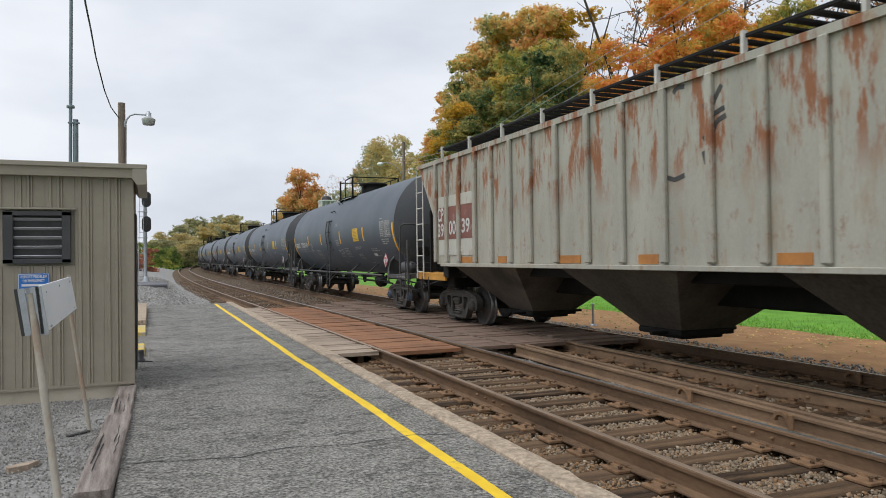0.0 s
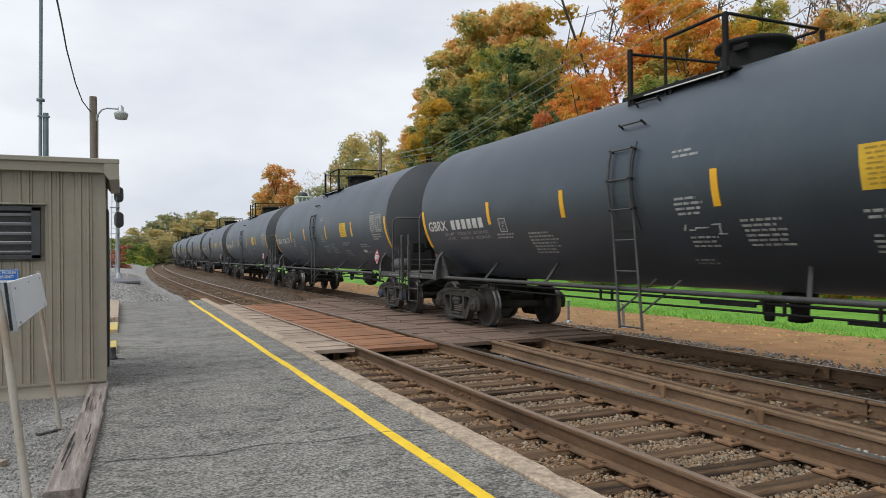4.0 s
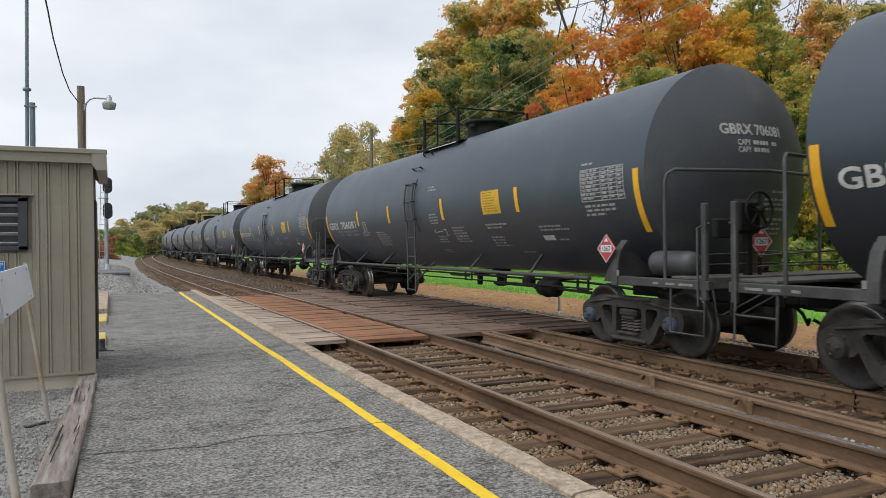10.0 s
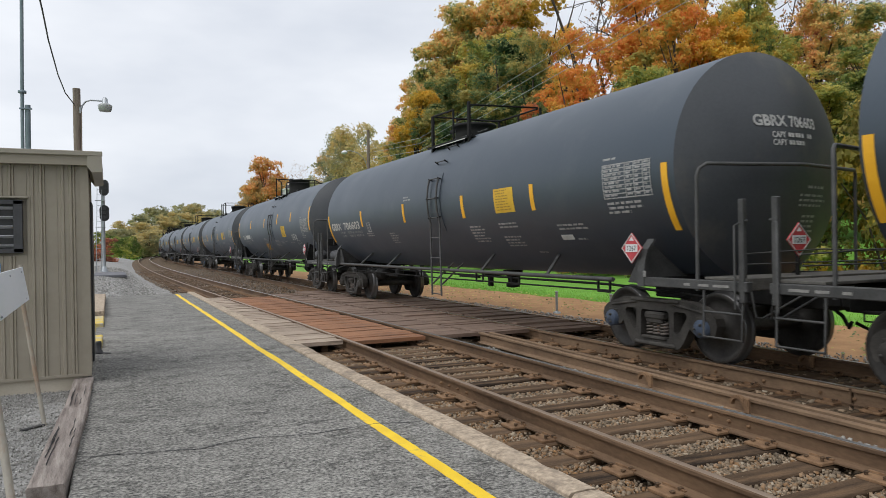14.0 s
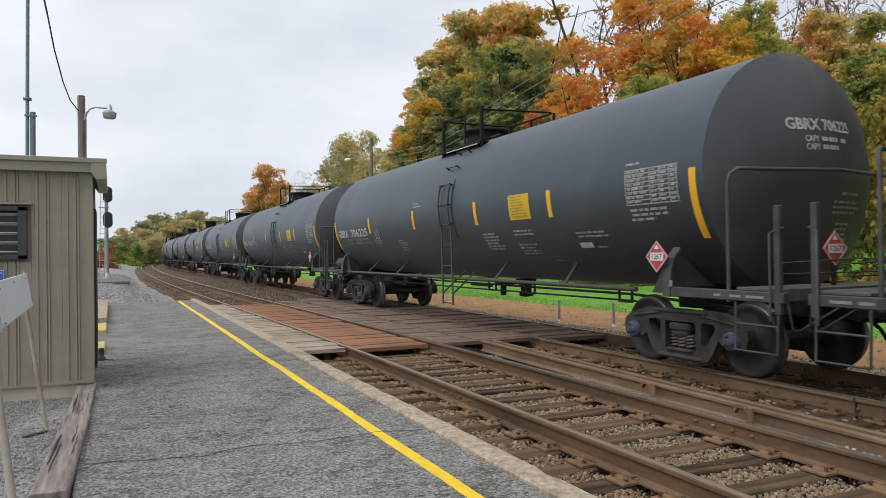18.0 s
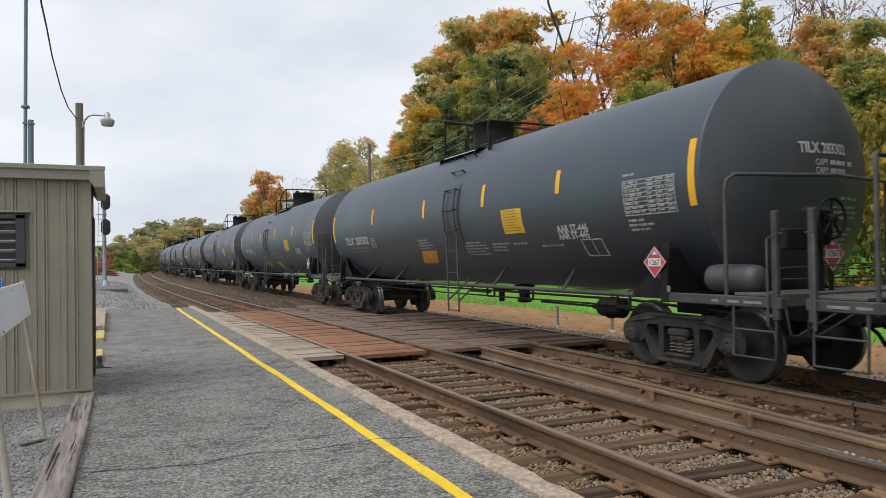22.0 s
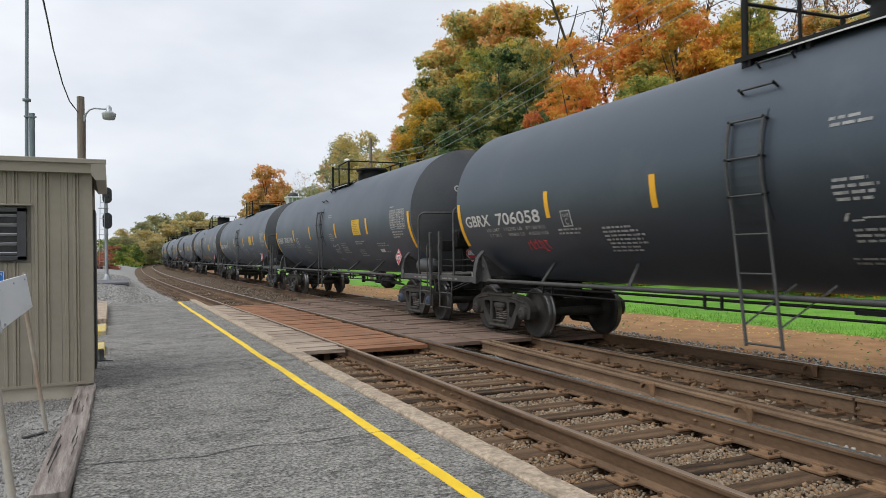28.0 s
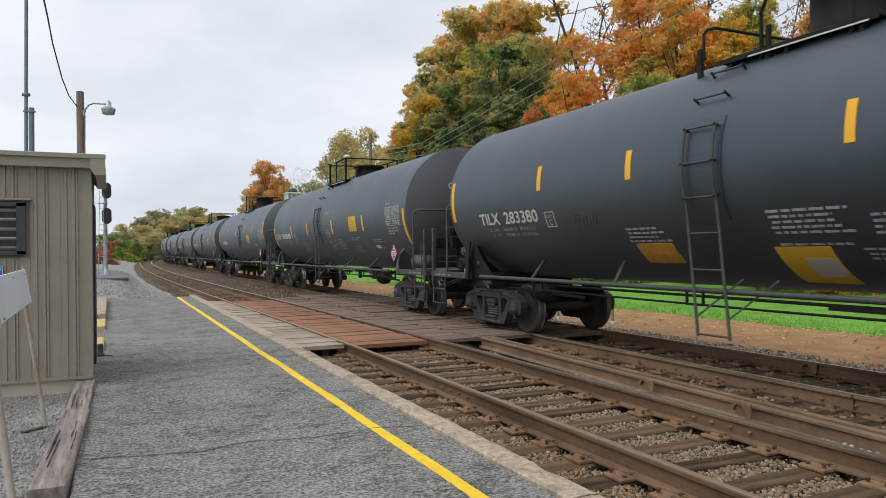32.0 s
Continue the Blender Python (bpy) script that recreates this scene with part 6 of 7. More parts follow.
planks(2.79, 3.665, 11.15, 23.0, 0.22, PLANK, 1, -0.012)
planks(3.83, 5.145, 11.15, 23.0, 0.29, PLANK_RED, 2, -0.035)
planks(5.325, 6.10, 11.0, 24.0, 0.30, PLANK_DARK, 3, -0.035)
planks(6.13, 7.23, 11.0, 25.0, 0.30, PLANK_DARK, 4, -0.04)
planks(7.43, 8.70, 10.9, 25.0, 0.30, PLANK_DARK, 5, -0.045)
for x, y in ((3.35, 11.3), (4.95, 11.25), (5.5, 11.15), (6.9, 11.1), (2.95, 11.3), (4.3, 11.3)):
    part("sleeper_block", Shape().box((x, y + 0.15, -0.19), (0.12, 0.22, 0.20), 0.012), TIE, deck)

# ---------------------------------------------------------------- hut, signs and poles
hut = thing("hut", "taupe metal-clad equipment hut with a louvred vent", "hut")
HX0, HX1, HY0, HY1, HZ0, HZ1 = -4.6, -0.10, 8.90, 10.65, 0.10, 2.52
part("footing", Shape().box(((HX0 + HX1) / 2, (HY0 + HY1) / 2, -0.12), (HX1 - HX0 - 0.04, HY1 - HY0 - 0.04, 0.46), 0.01), FOOTING, hut, "pale concrete footing")
part("wall_core", Shape().box(((HX0 + HX1) / 2, (HY0 + HY1) / 2, (HZ0 + HZ1) / 2), (HX1 - HX0 - 0.07, HY1 - HY0 - 0.07, HZ1 - HZ0), 0.005), SIDING, hut)
LX0, LX1, LZ0, LZ1 = -1.41, -0.74, 1.53, 2.11
pw = 0.30
x = HX1
while x > HX0 + 0.05:
    a = max(HX0, x - pw)
    for z0, z1 in (((HZ0, LZ0 - 0.03), (LZ1 + 0.02, HZ1)) if a < LX1 and x > LX0 else ((HZ0, HZ1),)):
        s = Shape().box(((a + x) / 2, HY0 + 0.017, (z0 + z1) / 2), (x - a - 0.002, 0.034, z1 - z0))
        for q, w in ((0.03, 0.035), (0.115, 0.030), (0.155, 0.020)):
            s.prism([(a + q, HY0 + 0.001), (a + q + 0.008, HY0 - 0.014), (a + q + w, HY0 - 0.014), (a + q + w + 0.008, HY0 + 0.001)], z0 + 0.003, z1 - 0.003, "z")
        part("siding_panel", s, SIDING, hut)
    x = a
y = HY0 + 0.05
while y < HY1:
    s = Shape().box((HX1 - 0.017, y + 0.14, (HZ0 + HZ1) / 2), (0.034, 0.278, HZ1 - HZ0))
    s.prism([(HX1 - 0.001, y + 0.03), (HX1 + 0.014, y + 0.04), (HX1 + 0.014, y + 0.07), (HX1 - 0.001, y + 0.08)], HZ0, HZ1, "z")
    part("siding_panel", s, SIDING, hut)
    y += 0.28
part("corner_trim", Shape().box((HX1 - 0.025, HY0 - 0.012, (HZ0 + HZ1) / 2), (0.09, 0.012, HZ1 - HZ0)).box((HX1 + 0.012, HY0 + 0.03, (HZ0 + HZ1) / 2), (0.012, 0.09, HZ1 - HZ0)), SIDING, hut)
part("base_trim", Shape().box(((HX0 + HX1) / 2, HY0 - 0.008, HZ0 + 0.02), (HX1 - HX0, 0.03, 0.03)), SIDING, hut)
part("roof", Shape().prism([(HY0 - 0.10, 2.63), (HY0 - 0.10, 2.665), (HY1 + 0.12, 2.58), (HY1 + 0.12, 2.54)], HX0 - 0.1, HX1 + 0.13), TRIM, hut)
part("fascia", Shape().box(((HX0 + HX1) / 2 + 0.02, HY0 - 0.09, 2.575), (HX1 - HX0 + 0.28, 0.03, 0.13), 0.004), SIDING, hut)
part("fascia_cap", Shape().box(((HX0 + HX1) / 2 + 0.02, HY0 - 0.10, 2.645), (HX1 - HX0 + 0.30, 0.07, 0.055), 0.006), TRIM, hut)
part("gutter", Shape().prism([(HX1 + 0.01, 2.66), (HX1 + 0.145, 2.66), (HX1 + 0.165, 2.60), (HX1 + 0.165, 2.44), (HX1 + 0.06, 2.43), (HX1 + 0.01, 2.50)], HY0 - 0.13, HY1 + 0.12, "y"), TRIM, hut)
vent = part("louvre_vent", Shape().box(((LX0 + LX1) / 2, HY0 - 0.02, LZ1 - 0.02), (LX1 - LX0, 0.06, 0.05), 0.004).box(((LX0 + LX1) / 2, HY0 - 0.02, LZ0 + 0.02), (LX1 - LX0, 0.06, 0.05), 0.004)
            .box((LX0 + 0.05, HY0 - 0.02, (LZ0 + LZ1) / 2), (0.10, 0.06, LZ1 - LZ0), 0.004).box((LX1 - 0.045, HY0 - 0.02, (LZ0 + LZ1) / 2), (0.09, 0.06, LZ1 - LZ0), 0.004), LOUVRE, hut, "charcoal louvred vent")
for i in range(5):
    zc = LZ0 + 0.075 + i * 0.105
    part("slat", Shape().beam(((LX0 + 0.1), HY0 - 0.005, zc), ((LX1 - 0.09), HY0 - 0.005, zc), 0.008, 0.040, up=(0, -0.75, 0.65)), LOUVRE_SLAT, vent)
part("vent_back", Shape().box(((LX0 + LX1) / 2, HY0 + 0.025, (LZ0 + LZ1) / 2), (LX1 - LX0 - 0.05, 0.01, LZ1 - LZ0 - 0.05)), INK_BLACK, vent)
part("drip_cap", Shape().box(((LX0 + LX1) / 2 - 0.3, HY0 - 0.035, LZ1 + 0.035), (LX1 - LX0 + 0.72, 0.05, 0.02), 0.004), TRIM, hut)
part("side_door_frame", Shape().box((HX1 + 0.02, 10.10, 1.15), (0.03, 0.80, 2.0), 0.004), INK_BLACK, hut)

bs = tagged(part("notice_sign", Shape().box((-1.11, HY0 - 0.035, 1.26), (0.31, 0.012, 0.31), 0.004), SIGN_BLUE), "blue notice sign with white capitals on the hut wall", "sign")
t = Shape()
for k, line in enumerate(("REPORT PROBLEM", "OR EMERGENCY")):
    vs, fs = letters(line, 0.030, 0.02)
    w = max(v[0] for v in vs)
    t.add([(-1.11 + (a / w - 0.5) * (0.26 if k == 0 else 0.22), HY0 - 0.043, 1.365 - k * 0.045 + b) for a, b in vs], fs)
t.box((-1.11, HY0 - 0.042, 1.285), (0.24, 0.002, 0.025)).box((-1.11, HY0 - 0.042, 1.22), (0.2, 0.002, 0.04))
part("sign_lettering", t, WHITE_CLEAN, bs)
fr = Shape()
for cx, cz, wx, wz in ((0, 0.148, 0.30, 0.005), (0, -0.148, 0.30, 0.005), (-0.148, 0, 0.005, 0.30), (0.148, 0, 0.005, 0.30)):
    fr.box((-1.11 + cx, HY0 - 0.042, 1.26 + cz), (wx, 0.002, wz))
part("sign_border", fr, WHITE_CLEAN, bs)

board = thing("leaning_sign", "blank white metal sign board on two leaning rusty posts", "sign board")
bd = Shape()
A0, A1 = Vector((-0.60, 5.22, 1.38)), Vector((-0.565, 5.22, 1.06))
B0, B1 = Vector((-0.60, 7.30, 1.40)), Vector((-0.55, 7.30, 1.10))
n0 = Vector((-0.012, 0, 0))
bd.add([A0, A1, B1, B0, A0 + n0, A1 + n0, B1 + n0, B0 + n0], [(0, 1, 2, 3), (7, 6, 5, 4), (0, 4, 5, 1), (1, 5, 6, 2), (2, 6, 7, 3), (3, 7, 4, 0)])
part("board", bd, SIGN_WHITE, board, "blank white sheet metal board")
gp = Shape()
for i, (xa, xb, yy) in enumerate(((-0.735, -0.685, 5.20), (-0.685, -0.64, 5.235), (-0.64, -0.585, 5.21))):
    gp.add([(xa, yy, 1.365 + 0.005 * i), (xb, yy + (0.03 if i == 1 else 0), 1.37 + 0.005 * i), (xb + 0.045, yy, 1.055), (xa + 0.045, yy, 1.05), (xa, yy + 0.014, 1.365), (xb, yy + 0.014, 1.37), (xb + 0.045, yy + 0.014, 1.055), (xa + 0.045, yy + 0.014, 1.05)],
           [(0, 1, 2, 3), (7, 6, 5, 4), (0, 4, 5, 1), (1, 5, 6, 2), (2, 6, 7, 3), (3, 7, 4, 0)])
part("back_board", gp, GALV, board, "grey folded metal back")
part("board_edge", Shape().beam(A0 + n0, A1 + n0, 0.02, 0.02).beam((-0.735, 5.205, 1.365), (-0.69, 5.205, 1.05), 0.012, 0.02), INK_BLACK, board)
part("post", Shape().tube([(-0.655, 5.24, 1.33), (-0.60, 5.18, 0.95), (-0.44, 4.86, -0.10)], 0.025, 8), POST_RUST, board, "grey pipe post streaked with rust")
part("post", Shape().tube([(-0.615, 7.32, 1.42), (-0.60, 7.30, 1.05), (-0.43, 7.17, -0.10)], 0.019, 8), POST_RUST, board, "grey pipe post streaked with rust")
for y, z in ((5.5, 1.33), (6.3, 1.35), (7.1, 1.36), (5.5, 1.09), (7.1, 1.12)):
    part("rivet", Shape().lathe([(0.001, 0.012), (0.008, 0.01), (0.010, 0)], "x", 8, (-0.597 if z > 1.2 else -0.562, y, z)), GALV, board)
tagged(part("metal_scrap", Shape().prism([(-0.62, 7.02), (-0.60, 6.98), (-0.43, 7.14), (-0.44, 7.20)], -0.045, -0.030, "z"), INK_BLACK), "dark bent metal scrap at the foot of a post", "scrap")
tagged(part("wood_chip", Shape().prism([(-0.93, 6.02), (-0.90, 5.95), (-0.78, 6.0), (-0.72, 6.12), (-0.80, 6.10)], -0.05, -0.005, "z"), PLANK), "pale broken piece of wood on the gravel", "wood piece")

for i, (y0, y1, xa, xb, w, zt) in enumerate(((4.74, 7.13, -0.255, -0.185, 0.215, 0.10), (7.14, 9.0, -0.185, -0.165, 0.20, 0.085))):
    s = Shape()
    n = 14
    vs, fs = [], []
    for k in range(n + 1):
        f = k / n
        c, y = lerp(xa, xb, f), lerp(y0, y1, f)
        for dx, z in ((-w / 2, -0.10), (-w / 2, zt - 0.012), (-w / 2 + 0.014, zt), (-0.02, zt - 0.004), (0.02, zt - 0.002), (w / 2 - 0.012, zt), (w / 2, zt - 0.015), (w / 2, -0.10)):
            vs.append((c + dx + 0.006 * noise.noise((dx * 30, y * 2, i)), y, z + 0.008 * noise.noise((dx * 20, y * 3.1, 4 + i))))
    for k in range(n):
        for j in range(8):
            fs.append((8 * k + j, 8 * k + (j + 1) % 8, 8 * k + 8 + (j + 1) % 8, 8 * k + 8 + j))
    s.add(vs, fs + [tuple(range(8))[::-1], tuple(range(8 * n, 8 * n + 8))])
    tm = tagged(part("edge_timber", s, TIMBER), "grey split weathered timber along the platform", "timber", "edging timbers")
    rs = random.Random(40 + i)
    for _ in range(6):
        f0 = rs.uniform(0.02, 0.6)
        ln = rs.uniform(0.12, 0.38)
        dx = rs.uniform(-0.075, 0.07)
        sp = Shape()
        pts = [(lerp(xa, xb, f0 + ln * q / 5) + dx + rs.uniform(-0.006, 0.006), lerp(y0, y1, f0 + ln * q / 5)) for q in range(6)]
        for (px, py), (qx, qy) in zip(pts, pts[1:]):
            sp.beam((px, py, zt - 0.003), (qx, qy, zt - 0.003), rs.uniform(0.0015, 0.0035), 0.02)
        part("split", sp, CRACK, tm)

for y0, y1, z, m, lab in ((11.9, 13.2, 0.11, STEP_YELLOW, "yellow-painted low step beside the hut"), (15.3, 17.0, 0.11, STEP_YELLOW, "yellow-painted low step further along"), (17.3, 24.2, 0.20, CONCRETE, "long pale concrete step at the platform edge")):
    st = tagged(part("platform_step", Shape().box((-0.17, (y0 + y1) / 2, 0.02), (0.34, y1 - y0, 2 * z - 0.04), 0.015), m), lab, "step", "platform steps")
tagged(part("bollard_base", Shape().lathe([(0.001, 0.18), (0.035, 0.18), (0.042, 0.15), (0.038, 0.05), (0.06, 0.035), (0.065, 0.0)], "z", 12, (-0.04, 11.35, 0.03)).tube([(-0.01, 11.3, 0.05), (0.06, 11.22, 0.046), (0.12, 11.2, 0.044)], 0.009, 6), LOUVRE), "small dark metal fitting on the platform edge", "fitting")

pole = thing("utility_pole", "weathered wooden utility pole with a gooseneck lamp", "utility pole")
part("pole_shaft", Shape().tube([(-0.72, 26, -0.3), (-0.74, 26, 3.0), (-0.76, 26, 6.86)], 0.14, 12, True, 0, 0.115), POLE_WOOD, pole)
part("lamp_arm", Shape().tube([(-0.66, 25.95, 6.05), (-0.60, 25.95, 6.30), (-0.50, 25.95, 6.44), (-0.36, 25.95, 6.50), (0.05, 25.95, 6.50)], 0.028, 8).box((-0.66, 25.95, 6.15), (0.06, 0.08, 0.22), 0.01), GALV, pole)
part("lamp_head", Shape().lathe([(0.001, 6.62), (0.05, 6.62), (0.06, 6.58), (0.09, 6.56), (0.09, 6.44), (0.12, 6.42)], "z", 16, (0.08, 25.95, 0)), GALV, pole)
part("lamp_shade", Shape().lathe([(0.12, 6.42), (0.22, 6.36), (0.225, 6.34), (0.19, 6.18), (0.17, 6.16), (0.001, 6.15)], "z", 20, (0.08, 25.95, 0)), LAMP_GLASS, pole, "ribbed glass lamp shade")
part("conduit", Shape().tube([(-0.62, 25.9, 6.1), (-0.63, 25.88, 5.0), (-0.63, 25.88, 0)], 0.02, 6), POLE_WOOD, pole)

tagged(part("overhead_cable", Shape().tube([(-0.84, 26.0, 6.35), (-1.02, 24.6, 6.42), (-1.12, 23.0, 6.60), (-1.16, 20.0, 6.80), (-1.10, 17.5, 6.75), (-1.02, 15.0, 6.50), (-0.95, 12, 6.6), (-0.9, 6, 7.4), (-0.9, -4, 9.2)], 0.018, 6), INK_BLACK), "black cable hanging down to the pole", "cable")

mast = thing("antenna_mast", "slender grey steel antenna mast behind the hut", "mast")
part("mast_tube", Shape().tube([(-1.42, 16, -0.1), (-1.38, 16, 4.7), (-1.33, 16, 9.5)], 0.034, 10), MAST_BLUE, mast)
part("mast_collar", Shape().lathe([(0.035, 4.66), (0.075, 4.67), (0.075, 4.72), (0.035, 4.73)], "z", 12, (-1.38, 16, 0)), MAST_BLUE, mast)
part("short_tube", Shape().tube([(-1.31, 16, -0.1), (-1.29, 16, 4.44)], 0.052, 10), MAST_BLUE, mast)
part("mast_clamp", Shape().box((-1.32, 15.95, 4.36), (0.22, 0.03, 0.035), 0.005), MAST_BLUE, mast)

sig = thing("railway_signal", "two-headed railway signal on a galvanised ladder mast", "signal")
sx, sy = -0.15, 46.0
part("signal_mast", Shape().tube([(sx, sy, 0.2), (sx, sy, 5.3)], 0.09, 12).lathe([(0.09, 0.6), (0.2, 0.38), (0.24, 0.25)], "z", 12, (sx, sy, 0)), GALV, sig)
for z in (5.21, 3.72):
    s = Shape()
    poly = []
    for i in range(24):
        a = 2 * math.pi * i / 24
        poly.append((sx + 0.06 + 0.26 * math.cos(a) * 1.0, z + (0.21 if math.sin(a) > 0 else -0.21) + 0.26 * math.sin(a)))
    s.prism(poly, sy - 0.12, sy - 0.09, "y")
    hd = part("signal_head", s, INK_BLACK, sig, "black oval signal head")
    for dz in (-0.24, 0.0, 0.24):
        part("visor", Shape().tube([(sx + 0.06, sy - 0.12, z + dz), (sx + 0.06, sy - 0.32, z + dz)], 0.085, 12), INK_BLACK, hd)
lad = part("signal_ladder", Shape().tube([(sx - 0.42, sy - 0.3, 0.3), (sx - 0.30, sy - 0.1, 5.2)], 0.018, 6).tube([(sx - 0.15, sy - 0.3, 0.3), (sx - 0.08, sy - 0.1, 5.2)], 0.018, 6), GALV, sig)
for i in range(16):
    w = i / 15
    part("rung", Shape().tube([(lerp(sx - 0.42, sx - 0.30, w), lerp(sy - 0.3, sy - 0.1, w), 0.4 + 4.7 * w), (lerp(sx - 0.15, sx - 0.08, w), lerp(sy - 0.3, sy - 0.1, w), 0.4 + 4.7 * w)], 0.012, 5), GALV, lad)
for z in (4.45, 2.9):
    part("signal_platform", Shape().box((sx - 0.15, sy - 0.15, z), (0.55, 0.4, 0.03), 0.005), GALV, sig)
tagged(part("concrete_slab", Shape().box((0.15, 41, bank(0.15, 41) - 0.02), (1.5, 5.0, 0.12), 0.02), SLAB), "dark grey flat slab on the gravel bank", "slab")

fl = thing("street_lamp", "wooden pole with a curved street lamp arm beyond the train", "street lamp")
part("pole_shaft", Shape().tube([(18.3, 52, -0.5), (18.38, 52, 10.5)], 0.15, 10, True, 0, 0.11), POLE_WOOD, fl)
part("lamp_arm", Shape().tube([(18.3, 52, 7.6), (18.0, 52, 8.3), (17.5, 52, 8.72), (16.9, 52, 8.85), (16.6, 52, 8.80)], 0.035, 8), GALV, fl)
part("lamp_head", Shape().lathe([(0.001, 8.86), (0.12, 8.84), (0.24, 8.74), (0.26, 8.70), (0.20, 8.60), (0.001, 8.56)], "z", 16, (16.45, 52, 0)), WHITE_CLEAN, fl)
for z0, za, zb, zc in ((9.05, 8.50, 9.72, 12.6), (8.75, 8.15, 9.25, 11.9), (8.25, 7.70, 8.70, 11.2)):
    tagged(part("power_line", Shape().tube([(18.38, 52, z0), (18.5, 42.3, za), (18.5, 35.6, za + 0.58), (18.5, 31, zb), (18.6, 27.5, zb + 0.40), (19.0, 8, zc)], 0.013, 5), GALV), "thin pale power line in front of the wood", "power line", "power lines")

for x, y in ((11.30, 16.25), (11.78, 14.5)):
    fp = thing("marker_post", "short galvanised post standing in the earth strip", "post", "marker posts", at=pose(x, y, -0.40))
    part("post_tube", Shape().tube([(0, 0, -0.1), (0, 0, 0.58)], 0.035, 10).lathe([(0.036, 0.57), (0.045, 0.58), (0.045, 0.61), (0.001, 0.63)], "z", 10), GALV, fp)
    part("post_foot", Shape().lathe([(0.12, -0.02), (0.11, 0.04), (0.04, 0.07)], "z", 12), GALV, fp)


# a pavilion beyond the train, of which the white lantern and dark dome rise over the cars
pav = thing("pavilion", "small pavilion with a white roof lantern under a black dome", "pavilion")
px, py = 26.0, 111.0
part("wall", Shape().box((px, py, 2.6), (6.4, 6.4, 5.6), 0.02), SIDING, pav)
rf = Shape()
rf.add([(px - 3.7, py - 3.7, 5.4), (px + 3.7, py - 3.7, 5.4), (px + 3.7, py + 3.7, 5.4), (px - 3.7, py + 3.7, 5.4), (px - 0.8, py - 0.8, 9.3), (px + 0.8, py - 0.8, 9.3), (px + 0.8, py + 0.8, 9.3), (px - 0.8, py + 0.8, 9.3)],
       [(0, 1, 2, 3), (4, 5, 6, 7), (0, 1, 5, 4), (1, 2, 6, 5), (2, 3, 7, 6), (3, 0, 4, 7)])
part("roof", rf, STEEL_GREY, pav, "dark pitched roof")
lan = part("lantern", Shape().box((px, py, 9.42), (2.2, 2.2, 0.22), 0.02).box((px, py, 10.60), (2.3, 2.3, 0.20), 0.02), WHITE_CLEAN, pav, "white painted roof lantern")
for i in range(4):
    for k, w in ((-1.0, 0.16), (-0.35, 0.12), (0.35, 0.12)):
        c, s = math.cos(i * math.pi / 2), math.sin(i * math.pi / 2)
        part("lantern_post", Shape().box((px + c * 1.0 - s * k, py + s * 1.0 + c * k, 10.0), (w, w, 1.1), 0.01), WHITE_CLEAN, lan)
part("lantern_core", Shape().box((px, py, 10.0), (1.5, 1.5, 1.1)), GALV, lan)
part("dome", Shape().lathe([(0.82, 10.7), (0.80, 10.95), (0.66, 11.2), (0.40, 11.36), (0.001, 11.42)], "z", 20, (px, py, 0)), INK_BLACK, pav, "black dome")


# ---------------------------------------------------------------- trees
def crown_mesh(name, material, seed, height, width, base, leaves, size, clumps=26, gap=0.0):
    """Leaves in uneven clumps round the ends of limbs."""
    rng = np.random.default_rng(seed)
    cz = rng.uniform(base, height * 0.97, clumps)
    f = (cz - base) / (height - base)
    env = width * 0.5 * np.sqrt(np.clip(1 - (2 * f - 0.85) ** 2 / 1.5, 0.05, 1)) * rng.uniform(0.55, 1.08, clumps)
    an = rng.uniform(0, 2 * np.pi, clumps)
    rad = env * np.sqrt(rng.uniform(0.1, 1, clumps))
    cen = np.stack([rad * np.cos(an), rad * np.sin(an), cz], 1)
    cr = rng.uniform(0.06, 0.13, clumps) * width
    # sprays of leaves on each clump, thickest on its upper and outer side
    sprays = clumps * 22
    owner = rng.choice(clumps, sprays, p=cr ** 2 / np.sum(cr ** 2))
    sd = rng.normal(size=(sprays, 3)) + np.array([0, 0, 0.25])
    sd /= np.linalg.norm(sd, axis=1)[:, None]
    scen = cen[owner] + sd * (cr[owner] * rng.uniform(0.15, 1, sprays) ** 0.45)[:, None] * np.array([1.2, 1.2, 0.85])
    srad = cr[owner] * rng.uniform(0.14, 0.38, sprays)
    which = rng.choice(sprays, leaves)
    d = rng.normal(size=(leaves, 3)) * 0.62
    pos = scen[which] + d * srad[which][:, None] * np.array([1.2, 1.2, 0.75])
    nrm = d + sd[which] * 0.8 + 0.8 * rng.normal(size=(leaves, 3)) + np.array([0, 0, 0.4])
    nrm /= np.linalg.norm(nrm, axis=1)[:, None]
    ref = rng.normal(size=(leaves, 3))
    t1 = np.cross(nrm, ref)
    t1 /= np.linalg.norm(t1, axis=1)[:, None]
    t2 = np.cross(nrm, t1)
    sz = size * rng.uniform(0.55, 1.35, leaves)[:, None]
    q = np.empty((leaves, 3, 3))
    q[:, 0] = pos - t1 * sz * 0.9
    q[:, 1] = pos + t1 * sz * 0.55 - t2 * sz * 0.75
    q[:, 2] = pos + t1 * sz * 0.55 + t2 * sz * 0.75
    me = bpy.data.meshes.new(name)
    me.vertices.add(leaves * 3)
    me.vertices.foreach_set("co", q.reshape(-1))
    me.loops.add(leaves * 3)
    me.loops.foreach_set("vertex_index", np.arange(leaves * 3))
    me.polygons.add(leaves)
    me.polygons.foreach_set("loop_start", np.arange(leaves) * 3)
    me.update(calc_edges=True)
    me.materials.append(material)
    return me, cen


